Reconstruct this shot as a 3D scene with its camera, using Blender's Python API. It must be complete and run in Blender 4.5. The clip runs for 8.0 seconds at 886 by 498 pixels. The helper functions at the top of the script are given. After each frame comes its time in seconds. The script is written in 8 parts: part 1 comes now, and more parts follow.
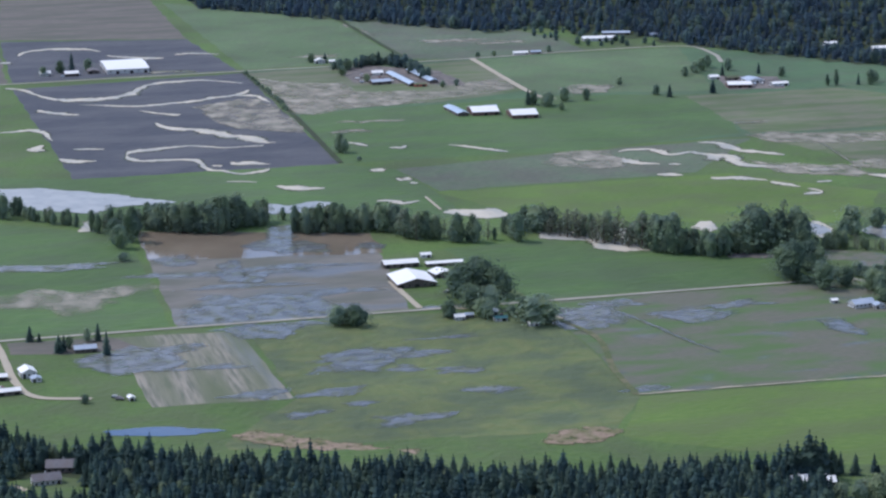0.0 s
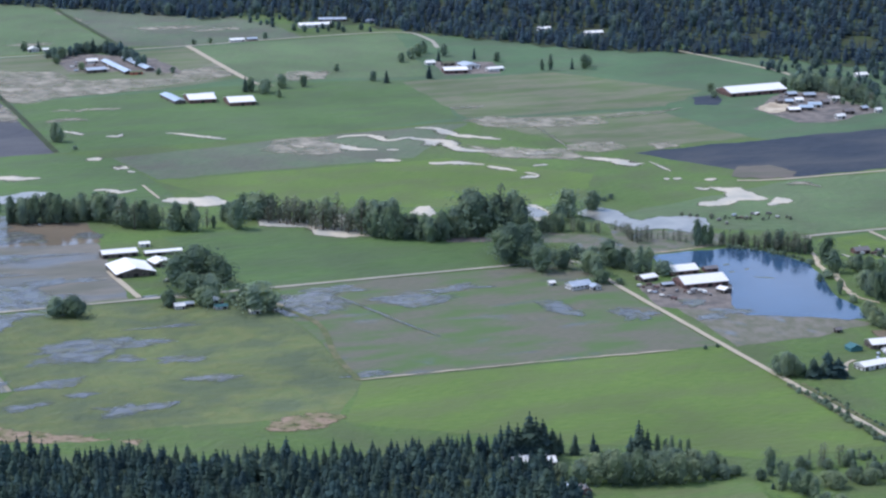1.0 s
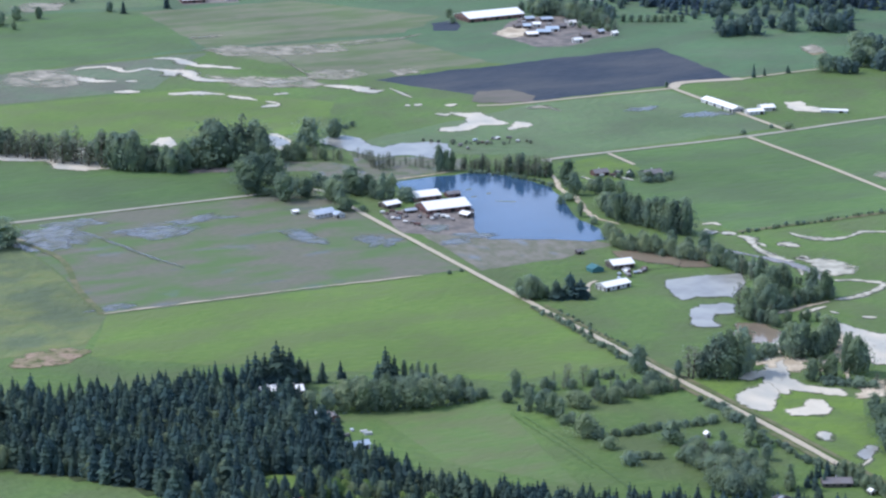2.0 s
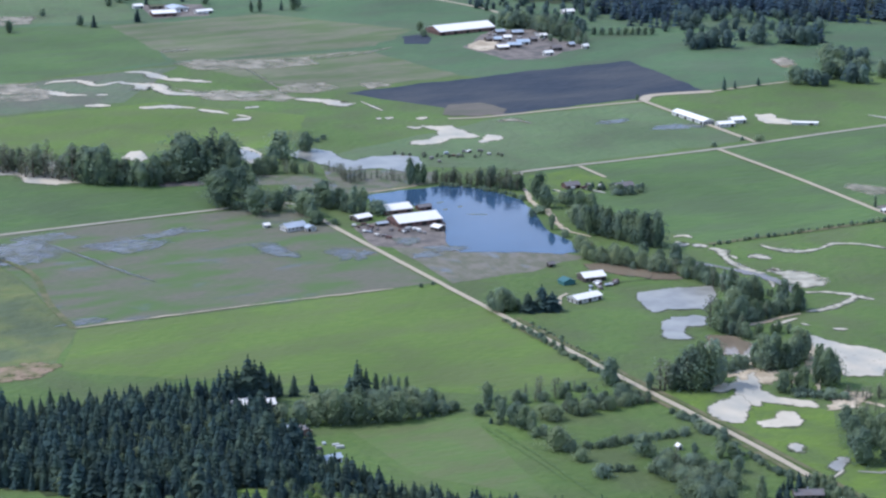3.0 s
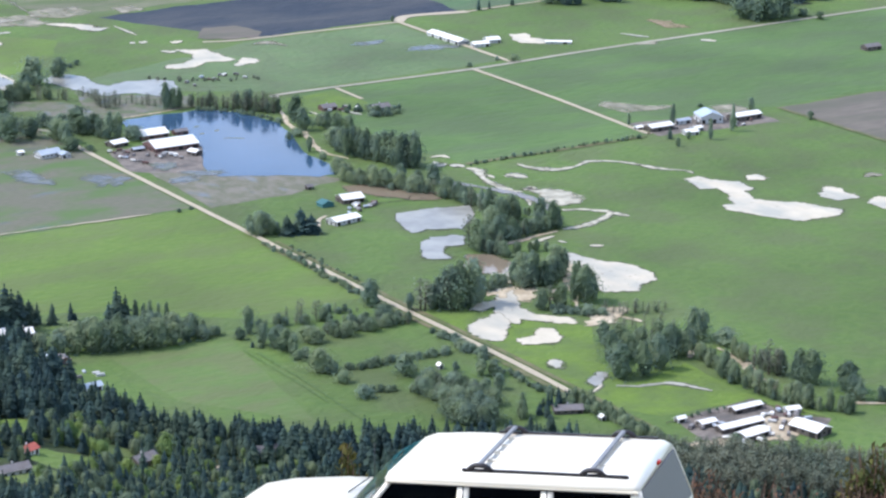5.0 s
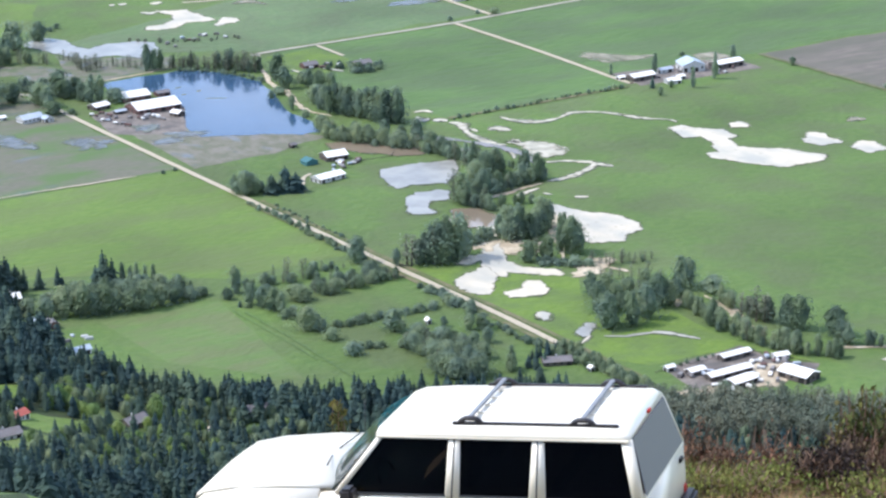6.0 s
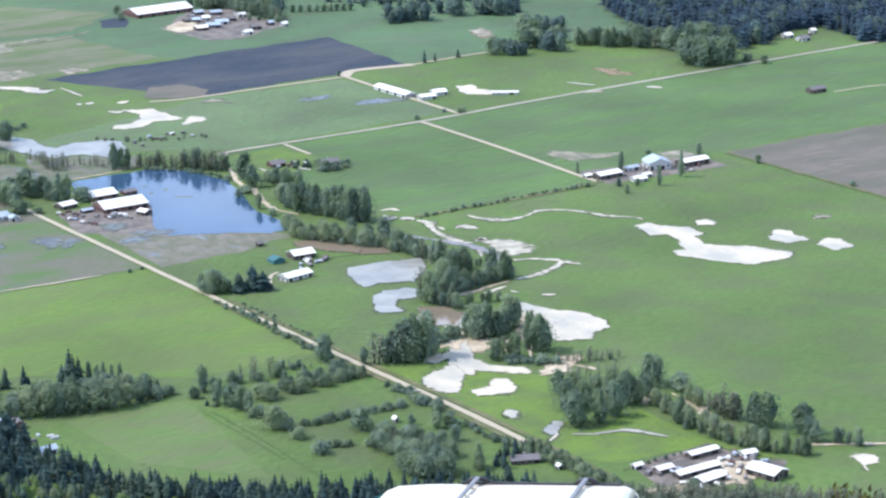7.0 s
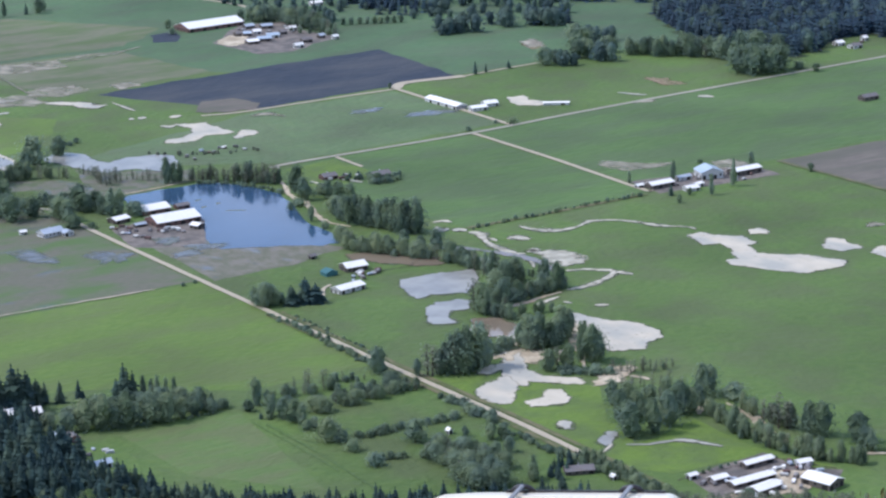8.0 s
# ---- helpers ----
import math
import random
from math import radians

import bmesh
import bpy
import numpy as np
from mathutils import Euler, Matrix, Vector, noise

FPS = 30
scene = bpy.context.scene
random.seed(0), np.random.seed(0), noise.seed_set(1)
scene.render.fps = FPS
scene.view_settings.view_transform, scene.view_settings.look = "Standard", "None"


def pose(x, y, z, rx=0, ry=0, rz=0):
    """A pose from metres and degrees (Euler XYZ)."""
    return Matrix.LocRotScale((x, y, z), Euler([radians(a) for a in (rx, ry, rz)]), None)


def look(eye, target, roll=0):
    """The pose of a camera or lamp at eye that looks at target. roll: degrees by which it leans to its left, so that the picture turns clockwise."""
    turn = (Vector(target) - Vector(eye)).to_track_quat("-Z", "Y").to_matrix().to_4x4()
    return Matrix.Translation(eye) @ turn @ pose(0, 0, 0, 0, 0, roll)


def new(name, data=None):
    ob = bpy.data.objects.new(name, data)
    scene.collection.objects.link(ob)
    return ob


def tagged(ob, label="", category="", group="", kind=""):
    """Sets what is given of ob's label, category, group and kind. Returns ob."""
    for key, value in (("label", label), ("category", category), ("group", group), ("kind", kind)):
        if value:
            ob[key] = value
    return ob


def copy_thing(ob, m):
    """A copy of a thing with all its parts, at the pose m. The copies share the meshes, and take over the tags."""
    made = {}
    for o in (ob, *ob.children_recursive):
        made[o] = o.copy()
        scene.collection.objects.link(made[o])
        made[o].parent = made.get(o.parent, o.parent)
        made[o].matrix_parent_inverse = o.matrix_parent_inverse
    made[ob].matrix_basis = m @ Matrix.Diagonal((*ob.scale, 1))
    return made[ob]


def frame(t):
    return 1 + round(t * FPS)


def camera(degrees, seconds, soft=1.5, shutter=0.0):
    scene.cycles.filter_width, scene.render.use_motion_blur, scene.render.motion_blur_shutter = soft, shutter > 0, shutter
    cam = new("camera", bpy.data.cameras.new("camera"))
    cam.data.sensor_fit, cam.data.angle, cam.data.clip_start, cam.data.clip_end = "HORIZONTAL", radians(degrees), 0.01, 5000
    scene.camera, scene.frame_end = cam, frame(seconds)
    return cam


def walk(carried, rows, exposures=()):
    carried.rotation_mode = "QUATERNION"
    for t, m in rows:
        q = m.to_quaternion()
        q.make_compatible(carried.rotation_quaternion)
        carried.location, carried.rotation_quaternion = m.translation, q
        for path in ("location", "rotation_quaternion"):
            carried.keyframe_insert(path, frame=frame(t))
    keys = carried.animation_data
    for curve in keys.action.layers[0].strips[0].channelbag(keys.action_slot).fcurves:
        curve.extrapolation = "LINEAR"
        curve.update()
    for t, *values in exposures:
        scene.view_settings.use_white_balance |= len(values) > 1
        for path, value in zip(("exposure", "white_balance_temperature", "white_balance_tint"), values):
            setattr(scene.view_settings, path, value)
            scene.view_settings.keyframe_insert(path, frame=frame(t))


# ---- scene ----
# -- camera and its walk --
cam = camera(20.387, 8.0, soft=2.45)
walk(cam, [
    (0.0, pose(0.000, 0.000, 500.000, 77.0892, 0.7300, -13.9511)),
    (0.5, pose(0.000, 0.000, 500.000, 76.8944, 0.4838, -17.3207)),
    (1.0, pose(0.000, 0.000, 500.000, 76.7323, 0.1236, -20.4939)),
    (1.5, pose(0.000, 0.000, 500.000, 76.4119, -0.0459, -24.3858)),
    (2.0, pose(0.000, 0.000, 500.000, 75.0613, -0.0373, -26.5963)),
    (2.2, pose(0.000, 0.000, 500.000, 75.3658, 0.1068, -27.1605)),
    (3.5, pose(0.000, 0.000, 500.000, 75.3162, -0.2209, -27.4039)),
    (4.0, pose(0.000, 0.000, 500.000, 75.0554, -0.4458, -28.9723)),
    (4.5, pose(-0.041, 0.046, 500.033, 74.4798, -0.5651, -31.6325)),
    (5.0, pose(0.000, 0.008, 500.018, 73.5876, -0.4908, -32.9725)),
    (5.2, pose(0.000, 0.000, 500.000, 72.4386, 0.2033, -33.0428)),
    (6.3, pose(-0.002, 0.007, 500.012, 72.8468, 0.8876, -33.7406)),
    (6.5, pose(-0.006, 0.006, 500.002, 73.4928, 0.3089, -33.6541)),
    (7.0, pose(-0.037, 0.033, 500.012, 74.8068, 0.6915, -34.4752)),
    (7.2, pose(-0.030, 0.025, 500.008, 75.4614, 0.4052, -34.4486)),
    (7.5, pose(-0.010, 0.000, 500.000, 75.3420, 1.1977, -32.9930)),
    (8.0, pose(0.028, -0.027, 499.986, 75.0918, 1.4741, -33.4219)),
], [(0.0, 0.38, 5650, 16), (0.5, 0.53, 5560, 16), (1.0, 0.65, 5650, 15), (1.5, 0.80, 5680, 15), (2.0, 0.85, 5620, 14), (3.5, 0.66, 5700, 14), (4.0, 0.71, 5780, 14), (4.5, 0.85, 5900, 14),
    (5.0, 1.10, 5930, 13), (5.2, 1.20, 6000, 13), (6.5, 1.25, 5920, 12), (7.0, 1.24, 5840, 12), (7.2, 1.10, 5740, 13), (7.5, 0.87, 5730, 14), (8.0, 0.68, 5720, 15)])

# -- sky and sun --
SUN_AZ, SUN_EL = -55.0, 50.0   # degrees from +y towards +x, and above the horizon
world = bpy.data.worlds.new("sky")
scene.world = world
world.use_nodes = True
wn, wl = world.node_tree.nodes, world.node_tree.links
wn.clear()
sky = wn.new("ShaderNodeTexSky")
sky.sky_type, sky.sun_disc = "NISHITA", False
sky.sun_elevation, sky.sun_rotation = radians(SUN_EL), radians(SUN_AZ)
sky.altitude, sky.dust_density, sky.air_density, sky.ozone_density = 600, 0.5, 1.0, 1.8
way = wn.new("ShaderNodeTexCoord")
stretch = wn.new("ShaderNodeMapping")
stretch.inputs["Scale"].default_value = (3.0, 3.0, 8.0)
puffs = wn.new("ShaderNodeTexNoise")
puffs.inputs["Scale"].default_value, puffs.inputs["Detail"].default_value = 1.6, 6.0
cover = wn.new("ShaderNodeValToRGB")
cover.color_ramp.elements[0].position, cover.color_ramp.elements[1].position = 0.52, 0.66
cloud = wn.new("ShaderNodeMix")
cloud.data_type = "RGBA"
cloud.inputs["B"].default_value = (8.0, 8.3, 9.0, 1)
back = wn.new("ShaderNodeBackground")
back.inputs["Strength"].default_value = 0.15
wout = wn.new("ShaderNodeOutputWorld")
wl.new(way.outputs["Generated"], stretch.inputs["Vector"])
wl.new(stretch.outputs["Vector"], puffs.inputs["Vector"])
wl.new(puffs.outputs["Fac"], cover.inputs["Fac"])
wl.new(cover.outputs["Color"], cloud.inputs["Factor"])
wl.new(sky.outputs["Color"], cloud.inputs["A"])
wl.new(cloud.outputs["Result"], back.inputs["Color"])
wl.new(back.outputs["Background"], wout.inputs["Surface"])

lamp = bpy.data.lights.new("sun", "SUN")
lamp.energy, lamp.angle, lamp.color = 2.0, radians(0.5), (1.0, 0.96, 0.89)
sun = new("sun", lamp)
to_sun = Vector((math.sin(radians(SUN_AZ)) * math.cos(radians(SUN_EL)), math.cos(radians(SUN_AZ)) * math.cos(radians(SUN_EL)), math.sin(radians(SUN_EL))))
sun.matrix_world = look(to_sun * 100, (0, 0, 0))


# -- materials --
def shade(name, c1, c2, size=4.0, c3=None, size3=90.0, rough=0.9, bump=0.0, stretched=(1, 1, 1), spec=0.3, island=0.0, metal=0.0, wet=None, rows=None, turn=0.0, each=0.0, broad=0.0):
    """A surface with two colours mixed in patches of `size` metres and a third in patches of `size3` metres.
    island: how far loose pieces vary; wet: (cover, size, water) standing water in the hollows; rows: (spacing, colour,
    strength) drill rows along y;
    each: how far whole trees vary; broad: how far brightness varies over wide stretches, painted cloud shadows."""
    m = bpy.data.materials.new(name)
    m.use_nodes = True
    n, l = m.node_tree.nodes, m.node_tree.links
    b = n["Principled BSDF"]
    b.inputs["Roughness"].default_value = rough
    b.inputs["Metallic"].default_value = metal
    b.inputs["Specular IOR Level"].default_value = spec
    geo = n.new("ShaderNodeNewGeometry")
    mp = n.new("ShaderNodeMapping")
    mp.inputs["Scale"].default_value = stretched
    mp.inputs["Rotation"].default_value = (0, 0, radians(turn))
    l.new(geo.outputs["Position"], mp.inputs["Vector"])

    def patches(s, detail=5.0, lo=0.35, hi=0.65):
        t = n.new("ShaderNodeTexNoise")
        t.inputs["Scale"].default_value, t.inputs["Detail"].default_value = 1.0 / s, detail
        l.new(mp.outputs["Vector"], t.inputs["Vector"])
        r = n.new("ShaderNodeMapRange")
        r.inputs["From Min"].default_value, r.inputs["From Max"].default_value = lo, hi
        l.new(t.outputs["Fac"], r.inputs["Value"])
        return r.outputs["Result"]

    def blend(f, a, c):
        x = n.new("ShaderNodeMix")
        x.data_type = "RGBA"
        l.new(f, x.inputs["Factor"])
        for k, v in (("A", a), ("B", c)):
            if isinstance(v, tuple):
                x.inputs[k].default_value = (*v, 1)
            else:
                l.new(v, x.inputs[k])
        return x.outputs["Result"]

    fine = patches(size)
    col = blend(fine, c1, c2)
    if c3:
        col = blend(patches(size3, 4.0, 0.42, 0.62), col, c3)
    if rows:
        wv = n.new("ShaderNodeTexWave")
        wv.bands_direction = "X"
        wv.inputs["Scale"].default_value, wv.inputs["Distortion"].default_value = 0.314 / rows[0], 0.6
        wv.inputs["Detail"].default_value, wv.inputs["Detail Scale"].default_value = 2.0, 0.4
        l.new(geo.outputs["Position"], wv.inputs["Vector"])
        ml = n.new("ShaderNodeMath")
        ml.operation = "MULTIPLY"
        ml.inputs[1].default_value = rows[2]
        l.new(wv.outputs["Fac"], ml.inputs[0])
        col = blend(ml.outputs["Value"], col, rows[1])
    if island:
        hv = n.new("ShaderNodeHueSaturation")
        rr = n.new("ShaderNodeMapRange")
        rr.inputs["To Min"].default_value, rr.inputs["To Max"].default_value = 1 - island, 1 + island
        l.new(geo.outputs["Random Per Island"], rr.inputs["Value"])
        l.new(rr.outputs["Result"], hv.inputs["Value"])
        l.new(col, hv.inputs["Color"])
        col = hv.outputs["Color"]
    if each:
        oi, at, sm, fr = n.new("ShaderNodeObjectInfo"), n.new("ShaderNodeAttribute"), n.new("ShaderNodeMath"), n.new("ShaderNodeMath")
        hs, re_, ru = n.new("ShaderNodeHueSaturation"), n.new("ShaderNodeMapRange"), n.new("ShaderNodeMapRange")
        at.attribute_name = "tree"
        sm.operation, fr.operation = "ADD", "FRACT"
        l.new(oi.outputs["Random"], sm.inputs[0])
        l.new(at.outputs["Fac"], sm.inputs[1])
        l.new(sm.outputs["Value"], fr.inputs[0])
        re_.inputs["To Min"].default_value, re_.inputs["To Max"].default_value = 1 - each, 1 + each
        ru.inputs["To Min"].default_value, ru.inputs["To Max"].default_value = 0.515, 0.478
        for q_ in (re_, ru):
            l.new(fr.outputs["Value"], q_.inputs["Value"])
        l.new(re_.outputs["Result"], hs.inputs["Value"])
        l.new(ru.outputs["Result"], hs.inputs["Hue"])
        l.new(col, hs.inputs["Color"])
        col = hs.outputs["Color"]
    if broad:
        tn, rn, hb = n.new("ShaderNodeTexNoise"), n.new("ShaderNodeMapRange"), n.new("ShaderNodeHueSaturation")
        tn.inputs["Scale"].default_value, tn.inputs["Detail"].default_value = 1 / 170.0, 4.0
        l.new(geo.outputs["Position"], tn.inputs["Vector"])
        rn.inputs["From Min"].default_value, rn.inputs["From Max"].default_value = 0.32, 0.68
        rn.inputs["To Min"].default_value, rn.inputs["To Max"].default_value = 1 - broad, 1 + broad
        l.new(tn.outputs["Fac"], rn.inputs["Value"])
        l.new(rn.outputs["Result"], hb.inputs["Value"])
        l.new(col, hb.inputs["Color"])
        col = hb.outputs["Color"]
    l.new(col, b.inputs["Base Color"])
    if bump:
        bp = n.new("ShaderNodeBump")
        bp.inputs["Strength"].default_value, bp.inputs["Distance"].default_value = bump, size * 0.3
        l.new(fine, bp.inputs["Height"])
        l.new(bp.outputs["Normal"], b.inputs["Normal"])
    if wet:
        w = n.new("ShaderNodeBsdfPrincipled")
        w.inputs["Base Color"].default_value = (*wet[2], 1)
        w.inputs["Roughness"].default_value, w.inputs["IOR"].default_value = wet[3] if len(wet) > 3 else 0.06, 1.17
        mx = n.new("ShaderNodeMixShader")
        l.new(patches(wet[1], 7.0, 0.5 + wet[0] - 0.04, 0.5 + wet[0] + (wet[4] if len(wet) > 4 else 0.07)), mx.inputs["Fac"])
        l.new(b.outputs["BSDF"], mx.inputs[1])
        l.new(w.outputs["BSDF"], mx.inputs[2])
        l.new(mx.outputs["Shader"], n["Material Output"].inputs["Surface"])
    return m


def thin_out(m, size, reach=1.0, lo=0.35, hi=0.65, drawn=1.0):
    """Lets a thin layer on the ground run out unevenly towards its shore: 0 at the outline, 1 well inside it."""
    n, l = m.node_tree.nodes, m.node_tree.links
    out = n["Material Output"].inputs["Surface"]
    a, geo, t = n.new("ShaderNodeAttribute"), n.new("ShaderNodeNewGeometry"), n.new("ShaderNodeTexNoise")
    a.attribute_name = "shore"
    t.inputs["Scale"].default_value, t.inputs["Detail"].default_value = 1.0 / size, 6.0
    sh, ad, mr = n.new("ShaderNodeMath"), n.new("ShaderNodeMath"), n.new("ShaderNodeMapRange")
    sh.operation = "MULTIPLY_ADD"
    sh.inputs[1].default_value, sh.inputs[2].default_value = 2.0 * reach, -reach
    mr.inputs["From Min"].default_value, mr.inputs["From Max"].default_value = lo, hi
    tr, mx = n.new("ShaderNodeBsdfTransparent"), n.new("ShaderNodeMixShader")
    mp = n.new("ShaderNodeMapping")
    mp.inputs["Scale"].default_value = (1, 1 / drawn, 1)
    l.new(geo.outputs["Position"], mp.inputs["Vector"])
    l.new(mp.outputs["Vector"], t.inputs["Vector"])
    l.new(t.outputs["Fac"], sh.inputs[0])
    l.new(sh.outputs["Value"], ad.inputs[0])
    l.new(a.outputs["Fac"], ad.inputs[1])
    l.new(ad.outputs["Value"], mr.inputs["Value"])
    l.new(mr.outputs["Result"], mx.inputs["Fac"])
    l.new(tr.outputs["BSDF"], mx.inputs[1])
    l.new(out.links[0].from_socket, mx.inputs[2])
    l.new(mx.outputs["Shader"], out)
    return m


def shore(ob, values):
    """Stores how far inside its outline each corner of a thin layer lies."""
    at = ob.data.attributes.new("shore", "FLOAT", "POINT")
    at.data.foreach_set("value", np.asarray(values, np.float32))
    return ob


def water(name, colour, rough=0.05, ripple=0.02, size=6.0):
    m = shade(name, colour, tuple(c * 0.8 for c in colour), 40.0, rough=rough, spec=0.5)
    n, l = m.node_tree.nodes, m.node_tree.links
    b = n["Principled BSDF"]
    b.inputs["IOR"].default_value = 1.33
    geo, t, bp = n.new("ShaderNodeNewGeometry"), n.new("ShaderNodeTexNoise"), n.new("ShaderNodeBump")
    t.inputs["Scale"].default_value, t.inputs["Detail"].default_value = 1 / size, 3.0
    bp.inputs["Strength"].default_value, bp.inputs["Distance"].default_value = ripple, 0.5
    l.new(geo.outputs["Position"], t.inputs["Vector"])
    l.new(t.outputs["Fac"], bp.inputs["Height"])
    l.new(bp.outputs["Normal"], b.inputs["Normal"])
    return m


def leafy(m, share):
    """Lets part of the light through, as thin leaves do."""
    n, l = m.node_tree.nodes, m.node_tree.links
    b = n["Principled BSDF"]
    t, mx = n.new("ShaderNodeBsdfTranslucent"), n.new("ShaderNodeMixShader")
    mx.inputs["Fac"].default_value = share
    l.new(b.inputs["Base Color"].links[0].from_socket, t.inputs["Color"])
    l.new(b.outputs["BSDF"], mx.inputs[1])
    l.new(t.outputs["BSDF"], mx.inputs[2])
    l.new(mx.outputs["Shader"], n["Material Output"].inputs["Surface"])
    return m


GRASS = shade("pasture", (0.081, 0.130, 0.029), (0.100, 0.149, 0.034), 7.0, (0.092, 0.120, 0.039), 48.0, bump=0.3, broad=0.18)
LUSH = shade("lush_grass", (0.100, 0.156, 0.028), (0.124, 0.178, 0.034), 6.0, (0.112, 0.144, 0.040), 45.0, bump=0.3, stretched=(0.7, 1.3, 1), broad=0.16)
SPRINGGRASS = shade("vivid_spring_grass", (0.112, 0.172, 0.026), (0.133, 0.192, 0.031), 5.0, (0.102, 0.144, 0.036), 30.0, bump=0.3, broad=0.14)
REEDS = shade("drab_reeds", (0.135, 0.122, 0.085), (0.17, 0.155, 0.115), 3.0, (0.10, 0.12, 0.055), 14.0, wet=(0.10, 16.0, (0.16, 0.165, 0.165), 0.14, 0.10))
DEEP = shade("deep_green_hay", (0.078, 0.130, 0.036), (0.094, 0.148, 0.041), 10.0, (0.084, 0.120, 0.044), 60.0, bump=0.3, stretched=(0.6, 1.4, 1), broad=0.16)
# grass paled and dulled in colour, as haze would do to far fields
FARGRASS = shade("hazed_far_grass", (0.100, 0.146, 0.058), (0.116, 0.160, 0.064), 9.0, (0.104, 0.132, 0.060), 55.0, bump=0.3, broad=0.16)
DULL = shade("dull_wet_grass", (0.100, 0.13, 0.068), (0.125, 0.145, 0.080), 10.0, (0.115, 0.116, 0.076), 60.0, bump=0.3, broad=0.16)
PADDOCK = shade("mown_paddock_grass", (0.092, 0.143, 0.037), (0.110, 0.153, 0.043), 6.0, (0.112, 0.134, 0.048), 26.0, bump=0.3, stretched=(0.7, 1.3, 1), broad=0.16)
OLIVE = shade("yellowed_wet_grass", (0.112, 0.14, 0.045), (0.145, 0.155, 0.052), 12.0, (0.09, 0.11, 0.05), 45.0, bump=0.3, broad=0.16)
SODDEN = shade("sodden_mud_field", (0.118, 0.117, 0.072), (0.146, 0.132, 0.092), 4.0, (0.090, 0.136, 0.042), 38.0, wet=(0.14, 31.0, (0.11, 0.115, 0.12), 0.2, 0.16), stretched=(0.6, 1.4, 1))
TRAMPLED = shade("trampled_wet_paddock", (0.150, 0.133, 0.092), (0.112, 0.122, 0.068), 2.2, (0.185, 0.163, 0.122), 9.0, wet=(0.11, 14.0, (0.15, 0.155, 0.155), 0.12, 0.16), stretched=(1.0, 0.6, 1))
FLOODED = shade("flooded_brown_field", (0.155, 0.14, 0.108), (0.20, 0.174, 0.135), 9.0, (0.125, 0.12, 0.085), 40.0, wet=(0.05, 55.0, (0.11, 0.11, 0.105), 0.10, 0.20), stretched=(0.5, 1.5, 1))
STRIPED = shade("striped_stubble", (0.13, 0.13, 0.085), (0.30, 0.255, 0.185), 5.0, (0.12, 0.13, 0.065), 40.0, wet=(0.14, 45.0, (0.11, 0.11, 0.10)), stretched=(1.5, 0.12, 1), turn=4)
# paler copy of the ploughed soil; the lift is painted haze
HAZESOIL = shade("hazed_ploughed_soil", (0.062, 0.062, 0.068), (0.082, 0.080, 0.083), 8.0, (0.105, 0.100, 0.098), 75.0, bump=0.4, stretched=(0.5, 1.2, 1))
# dark soil; its slate blue cast is haze mixed into the colour
PLOUGHED = shade("ploughed_dark_soil", (0.026, 0.034, 0.046), (0.039, 0.046, 0.058), 8.0, (0.062, 0.064, 0.066), 75.0, bump=0.4, stretched=(0.5, 1.2, 1))
BROWN = shade("bare_brown_soil", (0.128, 0.106, 0.082), (0.165, 0.138, 0.104), 10.0, (0.108, 0.100, 0.068), 60.0, stretched=(0.5, 1.6, 1))
SILT = shade("pale_dried_silt", (0.42, 0.365, 0.27), (0.33, 0.285, 0.21), 5.0, (0.23, 0.21, 0.145), 16.0, stretched=(0.7, 0.5, 1))
TAN = shade("tan_stubble", (0.125, 0.135, 0.068), (0.168, 0.156, 0.095), 8.0, (0.10, 0.13, 0.046), 50.0, stretched=(0.5, 1.8, 1), broad=0.16)
SAND = shade("river_sand", (0.60, 0.50, 0.345), (0.46, 0.37, 0.25), 3.0, (0.34, 0.265, 0.17), 18.0)
MUD = shade("churned_yard_mud", (0.16, 0.13, 0.105), (0.23, 0.19, 0.15), 4.0, (0.11, 0.095, 0.08), 15.0)
DEADWEED = shade("dead_weeds", (0.24, 0.17, 0.10), (0.30, 0.21, 0.14), 4.0, (0.14, 0.13, 0.05), 14.0)
GRAVEL = shade("gravel", (0.46, 0.385, 0.265), (0.37, 0.305, 0.21), 1.5, (0.41, 0.34, 0.235), 25.0)
TARMAC = shade("worn_tarmac", (0.335, 0.295, 0.22), (0.28, 0.25, 0.19), 2.0, (0.37, 0.33, 0.25), 40.0)
# far field green, shifted towards blue to imitate haze
HAZEFIELD = shade("haze_blue_far_field", (0.074, 0.128, 0.054), (0.092, 0.146, 0.060), 9.0, (0.086, 0.120, 0.058), 55.0, bump=0.3, stretched=(0.6, 1.4, 1), broad=0.16)
VERGE = shade("rough_verge", (0.07, 0.10, 0.03), (0.12, 0.12, 0.045), 3.0, (0.16, 0.14, 0.07), 14.0)
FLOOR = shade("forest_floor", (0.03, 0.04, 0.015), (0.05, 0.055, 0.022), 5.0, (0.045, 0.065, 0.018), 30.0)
# the blue base colour helps out the sky's reflection
POND = water("sky_blue_pond_water", (0.040, 0.080, 0.136), 0.1, 0.06)
SHEET = shade("shallow_flood_water", (0.12, 0.132, 0.082), (0.15, 0.148, 0.108), 5.0, (0.125, 0.135, 0.085), 18.0, wet=(-0.14, 10.0, (0.135, 0.137, 0.128), 0.2, 0.18), stretched=(0.8, 0.6, 1))
STILL = shade("still_grey_flood_water", (0.215, 0.205, 0.175), (0.26, 0.245, 0.21), 8.0, (0.32, 0.30, 0.25), 22.0, rough=0.3, spec=0.2)
